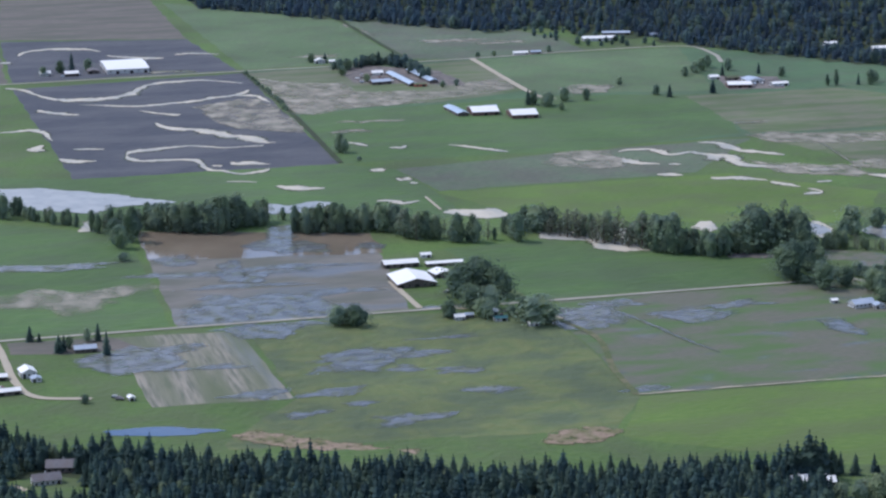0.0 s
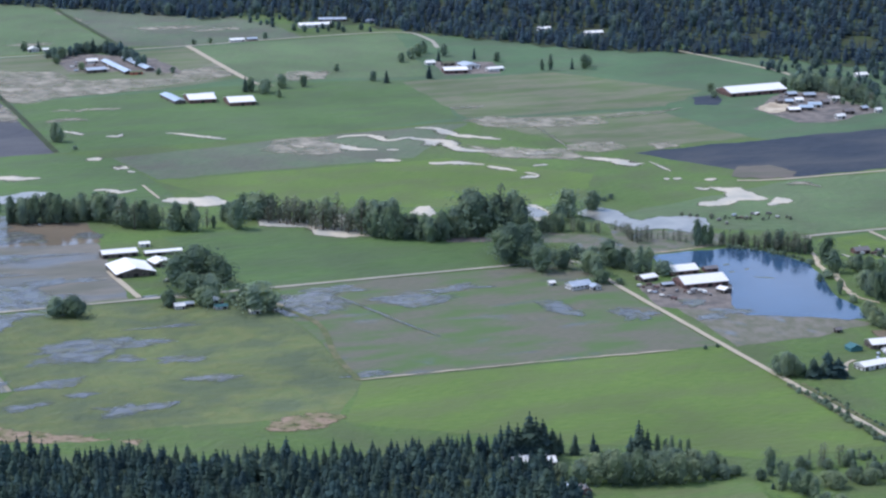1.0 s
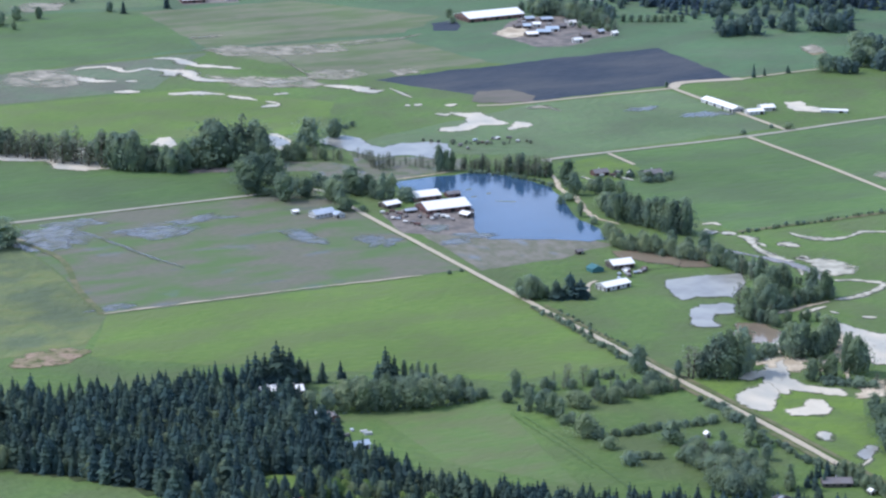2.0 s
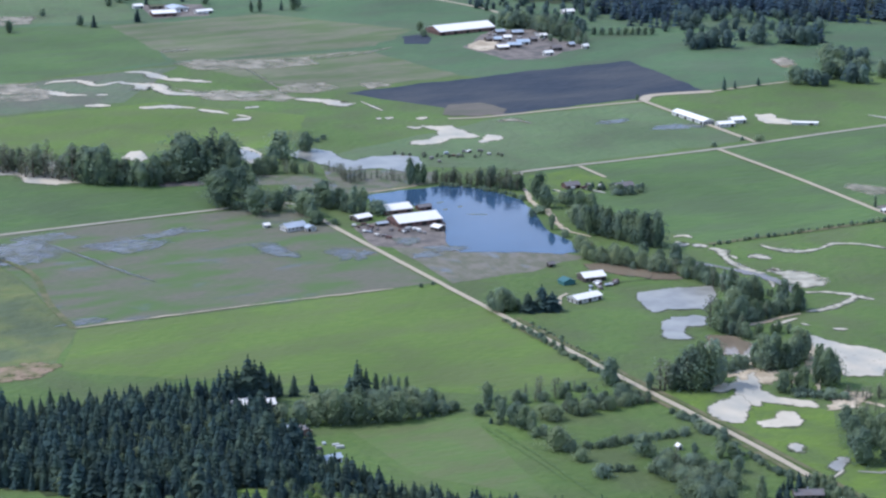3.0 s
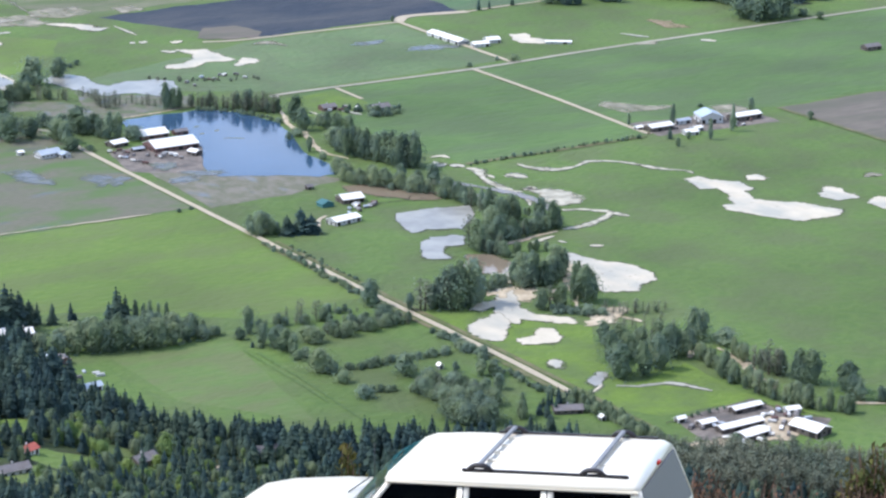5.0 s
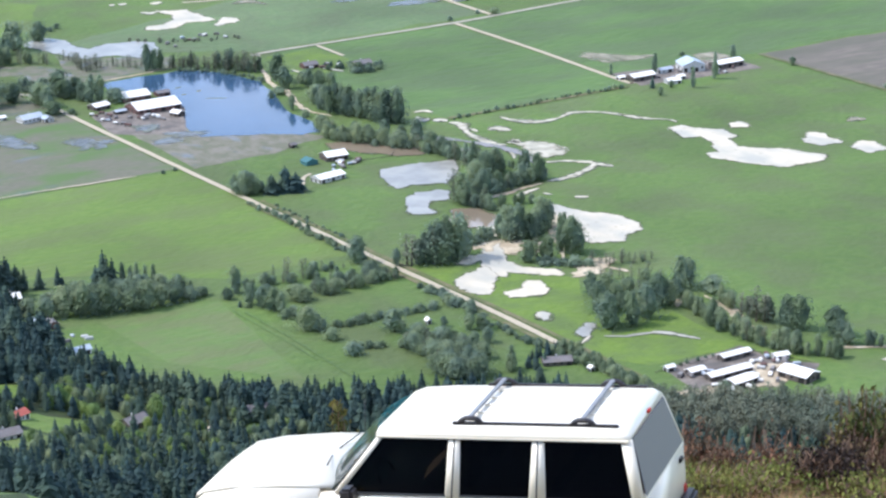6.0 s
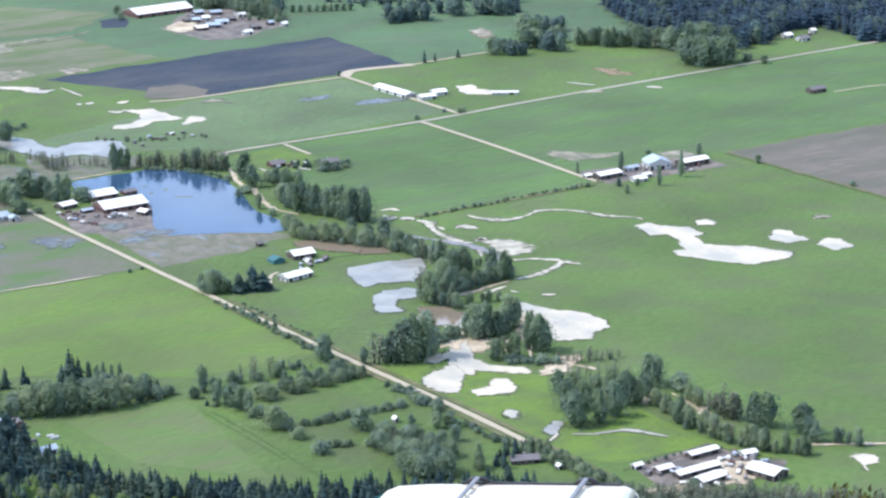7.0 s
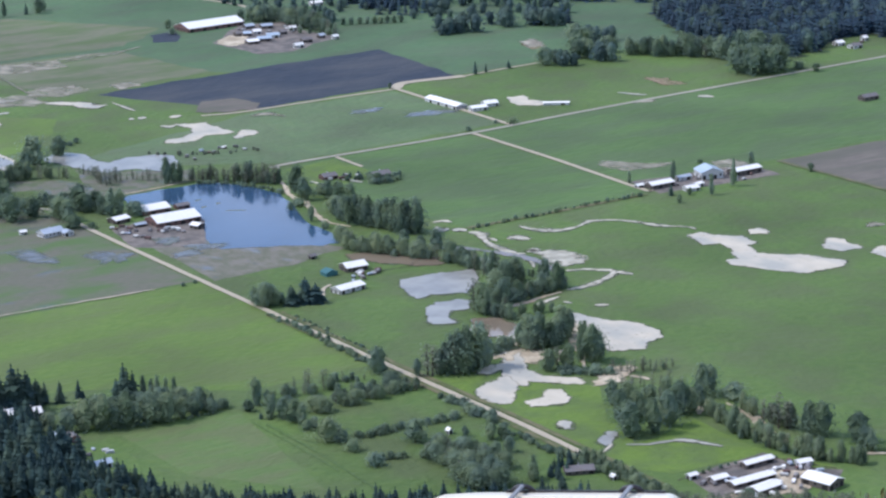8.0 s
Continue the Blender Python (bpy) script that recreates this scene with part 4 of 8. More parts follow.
lagoon([(1257, 1389), (1279, 1407), (1285, 1400), (1280, 1388), (1280, 1374), (1262, 1374)], SILTY, SL, 1.2, 2)
lagoon([(1277, 1355), (1292, 1365), (1300, 1359), (1293, 1338), (1276, 1337)], SILTY, SL, 1.2, 2)
lagoon([(1294, 1730), (1309, 1733), (1333, 1706), (1350, 1695), (1327, 1691), (1300, 1696), (1296, 1714)], SILT, "pale bare ground beside a farm", 3, 0, "silt")
lagoon([(1380, 1674), (1396, 1672), (1399, 1651), (1375, 1642), (1371, 1657)], SILT, "pale bare ground beside a farm", 3, 0, "silt")
lagoon([(1408, 2035), (1424, 2033), (1415, 2013), (1423, 1995), (1416, 1983), (1394, 1994), (1397, 2014)], SILTY, "pale silt beside a long barn", 2, 2)
lagoon([(1605, 2290), (1619, 2297), (1620, 2277), (1606, 2250), (1591, 2255)], SILT, "pale bare patch in a far field", 4, 0, "silt")
lagoon([(948, 1515), (958, 1517), (982, 1516), (1006, 1508), (998, 1490), (968, 1459), (956, 1467), (945, 1472), (932, 1468), (933, 1482), (940, 1501)], STILL, OX)
lagoon([(923, 1441), (935, 1450), (951, 1447), (957, 1440), (946, 1424), (933, 1428), (923, 1416), (919, 1400), (905, 1407), (914, 1425)], STILL, OX)
lagoon([(995, 1369), (999, 1359), (1002, 1341), (1016, 1320), (1020, 1295), (1012, 1283), (996, 1280), (985, 1270), (965, 1279), (964, 1292), (980, 1311), (988, 1333), (986, 1351)], SILTY, SL)
lagoon([(933, 1398), (946, 1391), (949, 1372), (935, 1350), (913, 1359), (920, 1378)], MUDDY, "muddy brown flood pool among trees")
lagoon([(890, 1324), (915, 1331), (929, 1315), (918, 1296), (903, 1298), (901, 1312), (886, 1316)], SAND, "pale sand left by the river", 6, 0, "river_sand")
lagoon([(912, 1328), (920, 1326), (906, 1303), (895, 1279), (894, 1262), (911, 1243), (906, 1234), (894, 1247), (881, 1260), (876, 1252), (869, 1258), (877, 1278), (883, 1289), (869, 1288), (867, 1292), (872, 1298), (893, 1298)], SILTY, SL, 1.2)
lagoon([(876, 1276), (871, 1256), (859, 1244), (847, 1229), (841, 1232), (840, 1255), (848, 1265), (867, 1271)], SILTY, SL, 1.2)
lagoon([(857, 1223), (871, 1224), (879, 1234), (887, 1231), (882, 1214), (873, 1208), (855, 1215)], SILTY, SL, 1.2)
lagoon([(848, 1136), (863, 1146), (865, 1142), (847, 1127)], STILL, "small grey flood pool by the road", 1.0)
lagoon([(914, 1224), (925, 1224), (942, 1232), (953, 1242), (944, 1246), (931, 1241)], SAND, "bright river sand among bare trees", 3, 0, "river_sand")
pool(931, 1238, 14, 8, SAND, "pale sand left by the river", 40, 0.8, 5, "river_sand")
lagoon([(955, 1608), (972, 1603), (981, 1589), (988, 1572), (1001, 1557), (999, 1538), (980, 1545), (972, 1561), (963, 1574), (952, 1593)], MUDDY, "brown river water beside trees")
lagoon([(1126, 2181), (1151, 2212), (1182, 2217), (1192, 2181), (1175, 2161), (1149, 2165)], BROWN, "grey dried silt on ploughed soil", 6, 0, "silt")
flood_pool(850, 1175, 4, 8, SILTY, -30, 0.4, 93)
flood_pool(175, 2025, 52, 40, SILT, 0, 0.6, 108)
flood_pool(150, 2150, 60, 14, SHEET, -4, 0.6, 109)
strip("flood_pool", [(857, 1121, 5), (865, 1115, 6), (875, 1112, 7), (885, 1109, 6)], 5, STILL, "narrow grey flood pool in the grass", "water", 0.5, True)
channel([(598, 1867, 3.0), (611, 1818, 3.8), (622, 1767, 3.8), (637, 1713, 2.9)], 10, SHEET)
channel([(960, 976, 2), (957, 969, 2)], 10)
channel([(1507, 1982, 7.9), (1516, 1964, 7.9), (1522, 1953, 5.2)], 10)
channel([(1559, 1915, 10.9), (1563, 1908, 13.7), (1567, 1901, 8.2)], 10)
channel([(1086, 1837, 6.7), (1091, 1821, 7.6), (1093, 1809, 5.3)], 10)
channel([(1060, 1842, 4.7), (1061, 1819, 4.5), (1056, 1806, 2)], 10)
channel([(883, 1110, 5), (889, 1107, 9), (893, 1100, 6), (901, 1083, 3)], 5)
channel([(837, 1118), (851, 1127)], 2)
channel([(634, 2152, 10), (652, 2136, 26), (676, 2110, 30), (700, 2086, 24), (716, 2068, 12)], 20)
channel([(702, 2150, 8), (722, 2126, 16), (742, 2096, 10)], 12)
for pts, w in (([(1100, 2540), (1200, 2550)], 10), ([(800, 3040), (832, 2990)], 40), ([(740, 3640), (760, 3500)], 12), ([(560, 2800), (640, 2790)], 16)):
    strip("silt_streak", pts, w, SILT, "pale silt left by the flood", "silt", 0.6, True)
strip("river_sand", [(993, 1362), (971, 1326), (946, 1287), (925, 1256)], 7, SAND, "pale sandy river bank among trees", "sand", 0.5, True)
for pts, w in (([(1043, 1884), (1037, 1852), (1020, 1811), (1017, 1778), (1003, 1739), (997, 1705), (1003, 1680)], 8), ([(927, 1138), (944, 1157), (951, 1168)], 7), ([(955, 1145), (952, 1128), (947, 1108), (941, 1093), (937, 1067)], 8), ([(952, 1028), (970, 1015), (1000, 995)], 6), ([(898, 1301), (904, 1315), (925, 1316), (925, 1302)], 12), ([(923, 1281), (940, 1297), (962, 1317), (980, 1337), (983, 1348)], 8), ([(917, 1228), (933, 1234), (945, 1241)], 9), ([(942, 1227), (946, 1212)], 7), ([(970, 1407), (993, 1412), (1024, 1416)], 7), ([(905, 1330), (940, 1340)], 16), ([(906, 1905), (931, 1906), (954, 1909), (985, 1914)], 4)):
    strip("river_sand", pts, w, SAND, "pale sandy river bank among trees", "sand", 0.5, True)
for pts, w in (([(1010, 1590), (1040, 1560), (1060, 1500), (1045, 1440)], 10), ([(975, 1610), (1000, 1560), (1040, 1520)], 12)):
    strip("river", pts, w, MUDDY, "muddy brown river between trees", "water", 0.4, True)

# -- roads and ditches --


def lane(nm, pts, w, mt, lb):
    strip(nm, pts, w, mt, lb, nm, 0.06)


lane('road', [(-400, 1902), (107, 1905), (464, 1906), (797, 1907), (822, 1905), (834, 1890), (832, 1850), (830, 1800)], 5.2, TARMAC, 'straight pale farm road across the valley')
lane('road', [(830, 1806), (828, 1500), (828, 1330), (829, 1200), (826, 1108), (822, 1040), (818, 960)], 4.8, GRAVEL, 'straight gravel road through green fields')
lane('road', [(1062, 1908), (1082, 1916), (1283, 1917), (1470, 1932), (1932, 1954), (2600, 1980)], 5.6, TARMAC, 'long straight pale road between fields')
lane('road', [(1283, 1914), (1278, 1780), (1268, 1640), (1270, 1622)], 5.0, GRAVEL, 'pale gravel lane to a farm')
lane('road', [(1333, 1926), (1338, 2040), (1344, 2150)], 5.5, GRAVEL, 'gravel lane past a long white barn')
lane('track', [(1344, 2148), (1260, 2150), (1160, 2150), (1120, 2160)], 5.0, GRAVEL, 'pale farm track edging a dark field')
lane('track', [(1344, 2150), (1370, 2170), (1437, 2160)], 12.0, GRAVEL, 'wide pale gravel turning place')
lane('track', [(1437, 2160), (1500, 2167), (1600, 2172)], 4.0, GRAVEL, 'narrow farm track')
lane('track', [(1128, 1912), (1126, 1862)], 4.0, GRAVEL, 'short gravel drive to a house')
lane('road', [(-100, 3200), (213, 3214), (520, 3226), (834, 3238), (976, 3256), (1144, 3258), (1165, 3180), (1150, 3100)], 6.0, TARMAC, 'far pale road below the woods')
lane('road', [(838, 3236), (836, 2934), (850, 2880)], 8.0, GRAVEL, 'straight pale lane to a far farm')
lane('ditch', [(747, 3680), (752, 3266)], 7.0, FLOOR, 'dark straight ditch between fields')
lane('ditch', [(519, 3222), (522, 2890), (514, 2552)], 7.0, FLOOR, 'dark weedy ditch between fields')
lane('track', [(446, 2010), (447, 1962), (449, 1912)], 5.5, GRAVEL, 'gravel farm drive to the barns')
lane('track', [(103, 1905), (106, 1860), (110, 1780), (122, 1738), (160, 1722)], 6.0, GRAVEL, 'winding gravel farm drive')
lane('track', [(872, 1513), (880, 1518), (890, 1534), (900, 1540)], 3.0, GRAVEL, 'short curved gravel drive')
lane('track', [(1484, 2700), (1480, 2780), (1440, 2960)], 6.0, GRAVEL, 'pale lane into the far woods')
strip('field_edge', [(541, 1622), (620, 1620), (700, 1618), (790, 1612)], 2.0, GRAVEL, 'pale broken line of dead grass along a field edge', 'verge', 0.9)
lane('wheel_track', [(702, 1288), (701, 1225), (697, 1167), (695, 1131)], 1.1, DEEP, 'faint wheel tracks across a green pasture')
lane('wheel_track', [(697, 1297), (696, 1229), (694, 1187)], 0.9, DEEP, 'faint wheel tracks across a green pasture')
lane('track', [(559, 2350), (559, 2285)], 3.0, GRAVEL, 'short pale track to the river trees')
lane('verge', [(546, 1850), (560, 1780), (545, 1690), (540, 1622)], 5.0, VERGE, 'rough weedy field margin')
lane('verge', [(1424, 1400), (1428, 1640)], 5.0, VERGE, 'rough weedy field margin')
lane('verge', [(1076, 1617), (1160, 1615), (1260, 1616)], 5.0, VERGE, 'rough weedy field margin')
lane('verge', [(1330, 1330), (1290, 1230), (1250, 1150)], 2.5, VERGE, 'weedy ditch line across a meadow')
lane('verge', [(823, 1500), (822, 1330), (823, 1200), (820, 1050)], 4.0, VERGE, 'rough roadside verge')
lane('verge', [(834, 1500), (834, 1330), (835, 1200), (832, 1050)], 4.0, VERGE, 'rough roadside verge')
lane('track', [(1690, 1780), (1760, 1770), (1820, 1700)], 3.0, GRAVEL, 'pale farm track to a lone shed')
lane('track', [(560, 1904), (700, 1906)], 3.0, TARMAC, 'pale edge of the farm road')
lane('track', [(470, 1905), (500, 1890), (540, 1862), (552, 1845)], 3.5, GRAVEL, 'gravel drive under trees')


# -- trees --
def fir_template(seed, layers, spokes, slim=1.0):
    """A fir 1 m high: drooping sprays in whorls round a thin dark core."""
    rng = random.Random(seed)
    v, f = [], []
    k = 6
    for a in range(k):
        v.append((0.012 * math.cos(a * 2 * math.pi / k), 0.012 * math.sin(a * 2 * math.pi / k), 0.0))
    v.append((0, 0, 0.98))
    f += [(a, (a + 1) % k, k) for a in range(k)]
    trunk_faces = len(f)
    wide = rng.uniform(0.13, 0.20)
    for i in range(layers):
        u = i / (layers - 1)
        z = 0.10 + 0.86 * u
        rad = wide * (1 - u ** 2.3) ** 0.85 * rng.uniform(0.75, 1.2) + 0.012
        drop = 0.30 * rad + 0.035
        turn = rng.random() * 6.28
        for s in range(spokes):
            a = turn + 2 * math.pi * (s + rng.uniform(-0.25, 0.25)) / spokes
            rr = rad * rng.uniform(0.7, 1.15)
            w = (2.6 * rad / spokes + 0.01) * slim
            c, d = math.cos(a), math.sin(a)
            b = len(v)
            v += [(0, 0, z + 0.05), (rr * 0.6 * c - w * d, rr * 0.6 * d + w * c, z - drop * 0.35), (rr * c, rr * d, z - drop), (rr * 0.6 * c + w * d, rr * 0.6 * d - w * c, z - drop * 0.35)]
            f += [(b, b + 1, b + 2), (b, b + 2, b + 3)]
    return np.array(v), f, trunk_faces


def leafy_template(seed, leaves, radius, low=0.05, size=0.04, lumps=0.5, core=True):
    """A leafy tree 1 m high: a tapered trunk, limbs, a dark heart and many small leaf clumps over an uneven crown."""
    rng = random.Random(seed)
    v, f = [], []

    def limb(p, q, r0, r1):
        b = len(v)
        ax = (Vector(q) - Vector(p)).normalized()
        s = ax.orthogonal().normalized()
        t = ax.cross(s)
        for c, r in ((p, r0), (q, r1)):
            for a in range(5):
                v.append(tuple(Vector(c) + s * r * math.cos(a * 1.2566) + t * r * math.sin(a * 1.2566)))
        for a in range(5):
            f.append((b + a, b + (a + 1) % 5, b + 5 + (a + 1) % 5, b + 5 + a))

    def crown(a, u):
        """How far the crown reaches at the turn a and the height u (0 to 1)."""
        prof = math.sqrt(max(0.0, 1 - ((u - 0.40) / 0.60) ** 2)) if u > 0.40 else 0.66 + 0.34 * math.sin(math.pi / 2 * u / 0.40)
        lump = noise.noise((1.7 * math.cos(a) + seed, 1.7 * math.sin(a), u * 0.75 / radius)) + 0.5 * noise.noise((3.2 * math.cos(a), 3.2 * math.sin(a) + seed, u * 2.4 / radius))
        return radius * prof * (1 + lumps * lump)

    lean = (rng.uniform(-0.03, 0.03), rng.uniform(-0.03, 0.03))
    limb((0, 0, -0.03), (lean[0] * 0.5, lean[1] * 0.5, 0.45), 0.022, 0.014)
    limb((lean[0] * 0.5, lean[1] * 0.5, 0.45), (lean[0], lean[1], 0.9), 0.014, 0.004)
    for i in range(6):
        a, u = i * 2.4 + rng.uniform(-0.4, 0.4), 0.25 + 0.11 * i
        limb((0, 0, low + (1 - low) * u - 0.12), (0.7 * crown(a, u) * math.cos(a), 0.7 * crown(a, u) * math.sin(a), low + (1 - low) * u), 0.009, 0.003)
    trunk_faces = len(f)
    if core:
        b, turns, rows = len(v), 9, 6
        for k in range(rows):
            u = 0.04 + 0.86 * k / (rows - 1)
            for i in range(turns):
                a = 2 * math.pi * i / turns
                r = 0.67 * crown(a, u) * (0.75 if k in (0, rows - 1) else 1)
                v.append((r * math.cos(a) + lean[0] * u, r * math.sin(a) + lean[1] * u, low + (1 - low) * u))
        for k in range(rows - 1):
            for i in range(turns):
                f.append((b + k * turns + i, b + k * turns + (i + 1) % turns, b + (k + 1) * turns + (i + 1) % turns, b + (k + 1) * turns + i))
        f.append(tuple(b + (rows - 1) * turns + i for i in range(turns)))
    for _ in range(leaves):
        a, u = rng.random() * 6.2832, rng.random() ** 0.9
        r = crown(a, u) * (rng.choice((0.62, 0.85, 1.0, 1.0, 1.12, 1.28)) * rng.uniform(0.9, 1.1) if core else math.sqrt(rng.uniform(0.05, 1.2)))
        p = Vector((r * math.cos(a) + lean[0] * u, r * math.sin(a) + lean[1] * u, low + (1 - low) * u * 0.97 + rng.gauss(0, 0.012)))
        nrm = (Vector((math.cos(a), math.sin(a), 1.6 * (u - 0.35))) + Vector((rng.gauss(0, 0.24), rng.gauss(0, 0.24), rng.gauss(0.3, 0.24)))).normalized()
        s = nrm.orthogonal().normalized()
        t = nrm.cross(s)
        h = size * rng.uniform(0.55, 1.15)
        b = len(v)
        v += [tuple(p + s * h), tuple(p + t * h * 0.8 + nrm * h * 0.3), tuple(p - s * h * 0.9), tuple(p - t * h * 0.7 - nrm * h * 0.2)]
        f += [(b, b + 1, b + 2), (b, b + 2, b + 3)]
    return np.array(v), f, trunk_faces


FIRS = [fir_template(s, 10, 7) for s in range(6)]
FARFIRS = [fir_template(s + 20, 6, 5) for s in range(4)]
BROAD = [leafy_template(s, 600, 0.29, 0.02, 0.032, 1.05) for s in range(5)]
TALL = [leafy_template(s + 30, 340, 0.20, 0.02, 0.032, 1.0) for s in range(5)]
THIN = [leafy_template(s + 60, 190, 0.19, 0.12, 0.030, 0.8, False) for s in range(4)]
SHRUB = [leafy_template(s + 80, 150, 0.55, -0.02, 0.10, 0.5) for s in range(4)]
FARLEAF = [leafy_template(s + 100, 80, 0.34, 0.02, 0.085, 0.5) for s in range(4)]


def wood(name, stands, templates, leaf, label, category="trees", wide=1.0):
    """All the trees of one wood as one mesh. stands: rows of x, y, height."""
    rng = random.Random(name + str(len(stands)))
    vs, loops, starts, idx, base, at, vary = [], [], [], [], 0, 0, []
    for x, y, h, *own in stands:
        v, f, tf = templates[rng.randrange(len(templates))]
        a, s = rng.random() * 6.28, h * wide * (own[0] if own else rng.uniform(0.85, 1.15))
        c, d = math.cos(a) * s, math.sin(a) * s
        vs.append(np.stack([v[:, 0] * c - v[:, 1] * d + x, v[:, 0] * d + v[:, 1] * c + y, v[:, 2] * h + float(land(x, y)) - 0.2], 1))
        for k, fc in enumerate(f):
            loops.extend(q + base for q in fc)
            starts.append(at)
            at += len(fc)
            idx.append(0 if k < tf else 1)
        base += len(v)
        vary.append(np.full(len(v), rng.random(), np.float32))
    me = bpy.data.meshes.new(name)
    vs = np.concatenate(vs)
    me.vertices.add(len(vs))
    me.vertices.foreach_set("co", vs.ravel())
    me.loops.add(len(loops))
    me.loops.foreach_set("vertex_index", np.array(loops, np.int32))
    me.polygons.add(len(starts))
    me.polygons.foreach_set("loop_start", np.array(starts, np.int32))
    me.materials.append(BARK)
    me.materials.append(leaf)
    me.polygons.foreach_set("material_index", np.array(idx, np.int32))
    me.attributes.new("tree", "FLOAT", "POINT").data.foreach_set("value", np.concatenate(vary))
    me.update(calc_edges=True)
    me.validate()
    return tagged(new(name, me), label, category, kind="stuff")


def inside(x, y, poly):
    hit = False
    for (x1, y1), (x2, y2) in zip(poly, poly[1:] + poly[:1]):
        if (y1 > y) != (y2 > y) and x < (x2 - x1) * (y - y1) / (y2 - y1) + x1:
            hit = not hit
    return hit


def stand_in(poly, gap, lo, hi, seed, holes=()):
    """Tree places spread over a polygon, with round holes (x, y, r) left open."""
    rng = random.Random(seed)
    xs, ys = [p[0] for p in poly], [p[1] for p in poly]
    out = []
    y = min(ys)
    while y < max(ys):
        x = min(xs)
        while x < max(xs):
            px_, py_ = x + rng.uniform(-0.48, 0.48) * gap, y + rng.uniform(-0.48, 0.48) * gap
            if inside(px_, py_, poly) and all(math.hypot(px_ - a, py_ - b) > r for a, b, r in holes):
                out.append((px_, py_, rng.uniform(lo, hi) * (0.85 + 0.3 * noise.noise((px_ * 0.02, py_ * 0.02, seed)))))
            x += gap
        y += gap
    return out


def stand_along(points, width, gap, lo, hi, seed):
    """Tree places along a line, within a band."""
    rng = random.Random(seed)
    length = sum(math.dist(a, b) for a, b in zip(points, points[1:]))
    q = smooth_line(points, max(4, int(length / gap * max(1, width / gap * 0.8))))
    out = []
    for x, y in q:
        a, r = rng.random() * 6.28, width / 2 * math.sqrt(rng.random())
        out.append((x + r * math.cos(a), y + r * math.sin(a), rng.uniform(lo, hi)))
    return out


def around(r0, r1, a0, a1):
    """Corners of a sector of the hill, by distance from its crest and degrees from +y."""
    n = 12
    arc = [(a0 + (a1 - a0) * k / n) for k in range(n + 1)]
    return [(r1(a) * math.sin(radians(a)), r1(a) * math.cos(radians(a))) for a in arc] + [(r0(a) * math.sin(radians(a)), r0(a) * math.cos(radians(a))) for a in arc[::-1]]


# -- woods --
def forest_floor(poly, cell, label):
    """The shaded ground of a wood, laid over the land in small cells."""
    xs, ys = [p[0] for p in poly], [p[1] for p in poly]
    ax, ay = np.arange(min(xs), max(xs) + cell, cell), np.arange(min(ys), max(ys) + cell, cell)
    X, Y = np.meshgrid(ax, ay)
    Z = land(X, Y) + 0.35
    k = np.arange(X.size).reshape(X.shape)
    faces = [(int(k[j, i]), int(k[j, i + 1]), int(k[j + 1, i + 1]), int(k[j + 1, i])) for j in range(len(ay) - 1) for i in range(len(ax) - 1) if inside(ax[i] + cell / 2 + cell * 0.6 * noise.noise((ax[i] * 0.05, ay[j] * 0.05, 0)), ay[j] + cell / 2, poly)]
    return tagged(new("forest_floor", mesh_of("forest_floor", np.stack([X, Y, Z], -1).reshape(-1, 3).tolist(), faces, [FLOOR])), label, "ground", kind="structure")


NEAR_POLY = [(40, 1632), (100, 1606), (160, 1562), (225, 1518), (310, 1478), (370, 1458), (440, 1434), (522, 1425), (560, 1418), (602, 1408), (596, 1368), (562, 1330), (560, 1290), (572, 1240), (590, 1180), (614, 1146), (652, 1108), (702, 1080), (770, 1044), (800, 995), (835, 965), (880, 925), (920, 890),
             (790, 740), (681, 812), (546, 873), (443, 908), (402, 970), (430, 1120), (417, 1211), (367, 1278), (238, 1349), (-24, 1400)]
HOLES = [(588, 1384, 10), (582, 1372, 9), (496, 1190, 13), (491, 1178, 11), (486, 1165, 9), (453, 1120, 10), (565, 1146, 11), (560, 1132, 9), (538, 1150, 10), (533, 1138, 9), (112, 1530, 26), (92, 1520, 20), (124, 1556, 14), (573, 1390, 9), (583, 1382, 7), (579, 1272, 12), (477, 1126, 14), (498, 1128, 17), (457, 1096, 15), (544, 1128, 12), (624, 1129, 13), (589, 1124, 9), (587, 1168, 8), (420, 1251, 13), (519, 1118, 9), (470, 1090, 10), (102, 1492, 36), (80, 1498, 30), (110, 1462, 26), (562, 1374, 10), (573, 1256, 12), (465, 1098, 13), (535, 1106, 11), (612, 1106, 11), (600, 1106, 8), (490, 1105, 14), (445, 1072, 13)]
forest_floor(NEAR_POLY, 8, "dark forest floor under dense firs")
firs = stand_in(NEAR_POLY, 7.0, 14, 28, 3, HOLES)
# the firs round the houses on the slope are younger and lower
firs = [(x, y, h * (0.68 if 430 < x < 610 and 1010 < y < 1185 - max(0, x - 560) * 0.8 else 1.0)) for x, y, h in firs]
firs = [(x, y, h * (0.72 if x > 775 else 1.0)) for i, (x, y, h) in enumerate(firs) if x < 775 or i % 3]
firs += stand_along([(590, 1178), (614, 1150), (650, 1115), (700, 1086), (765, 1052)], 26, 4.6, 13, 20, 95)
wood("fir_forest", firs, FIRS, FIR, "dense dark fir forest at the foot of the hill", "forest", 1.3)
mixed = [s for s in stand_in(NEAR_POLY, 18, 9, 16, 5, HOLES)] + stand_in([(470, 1180), (600, 1180), (640, 1080), (480, 1040), (430, 1080)], 15, 8, 13, 6, HOLES)


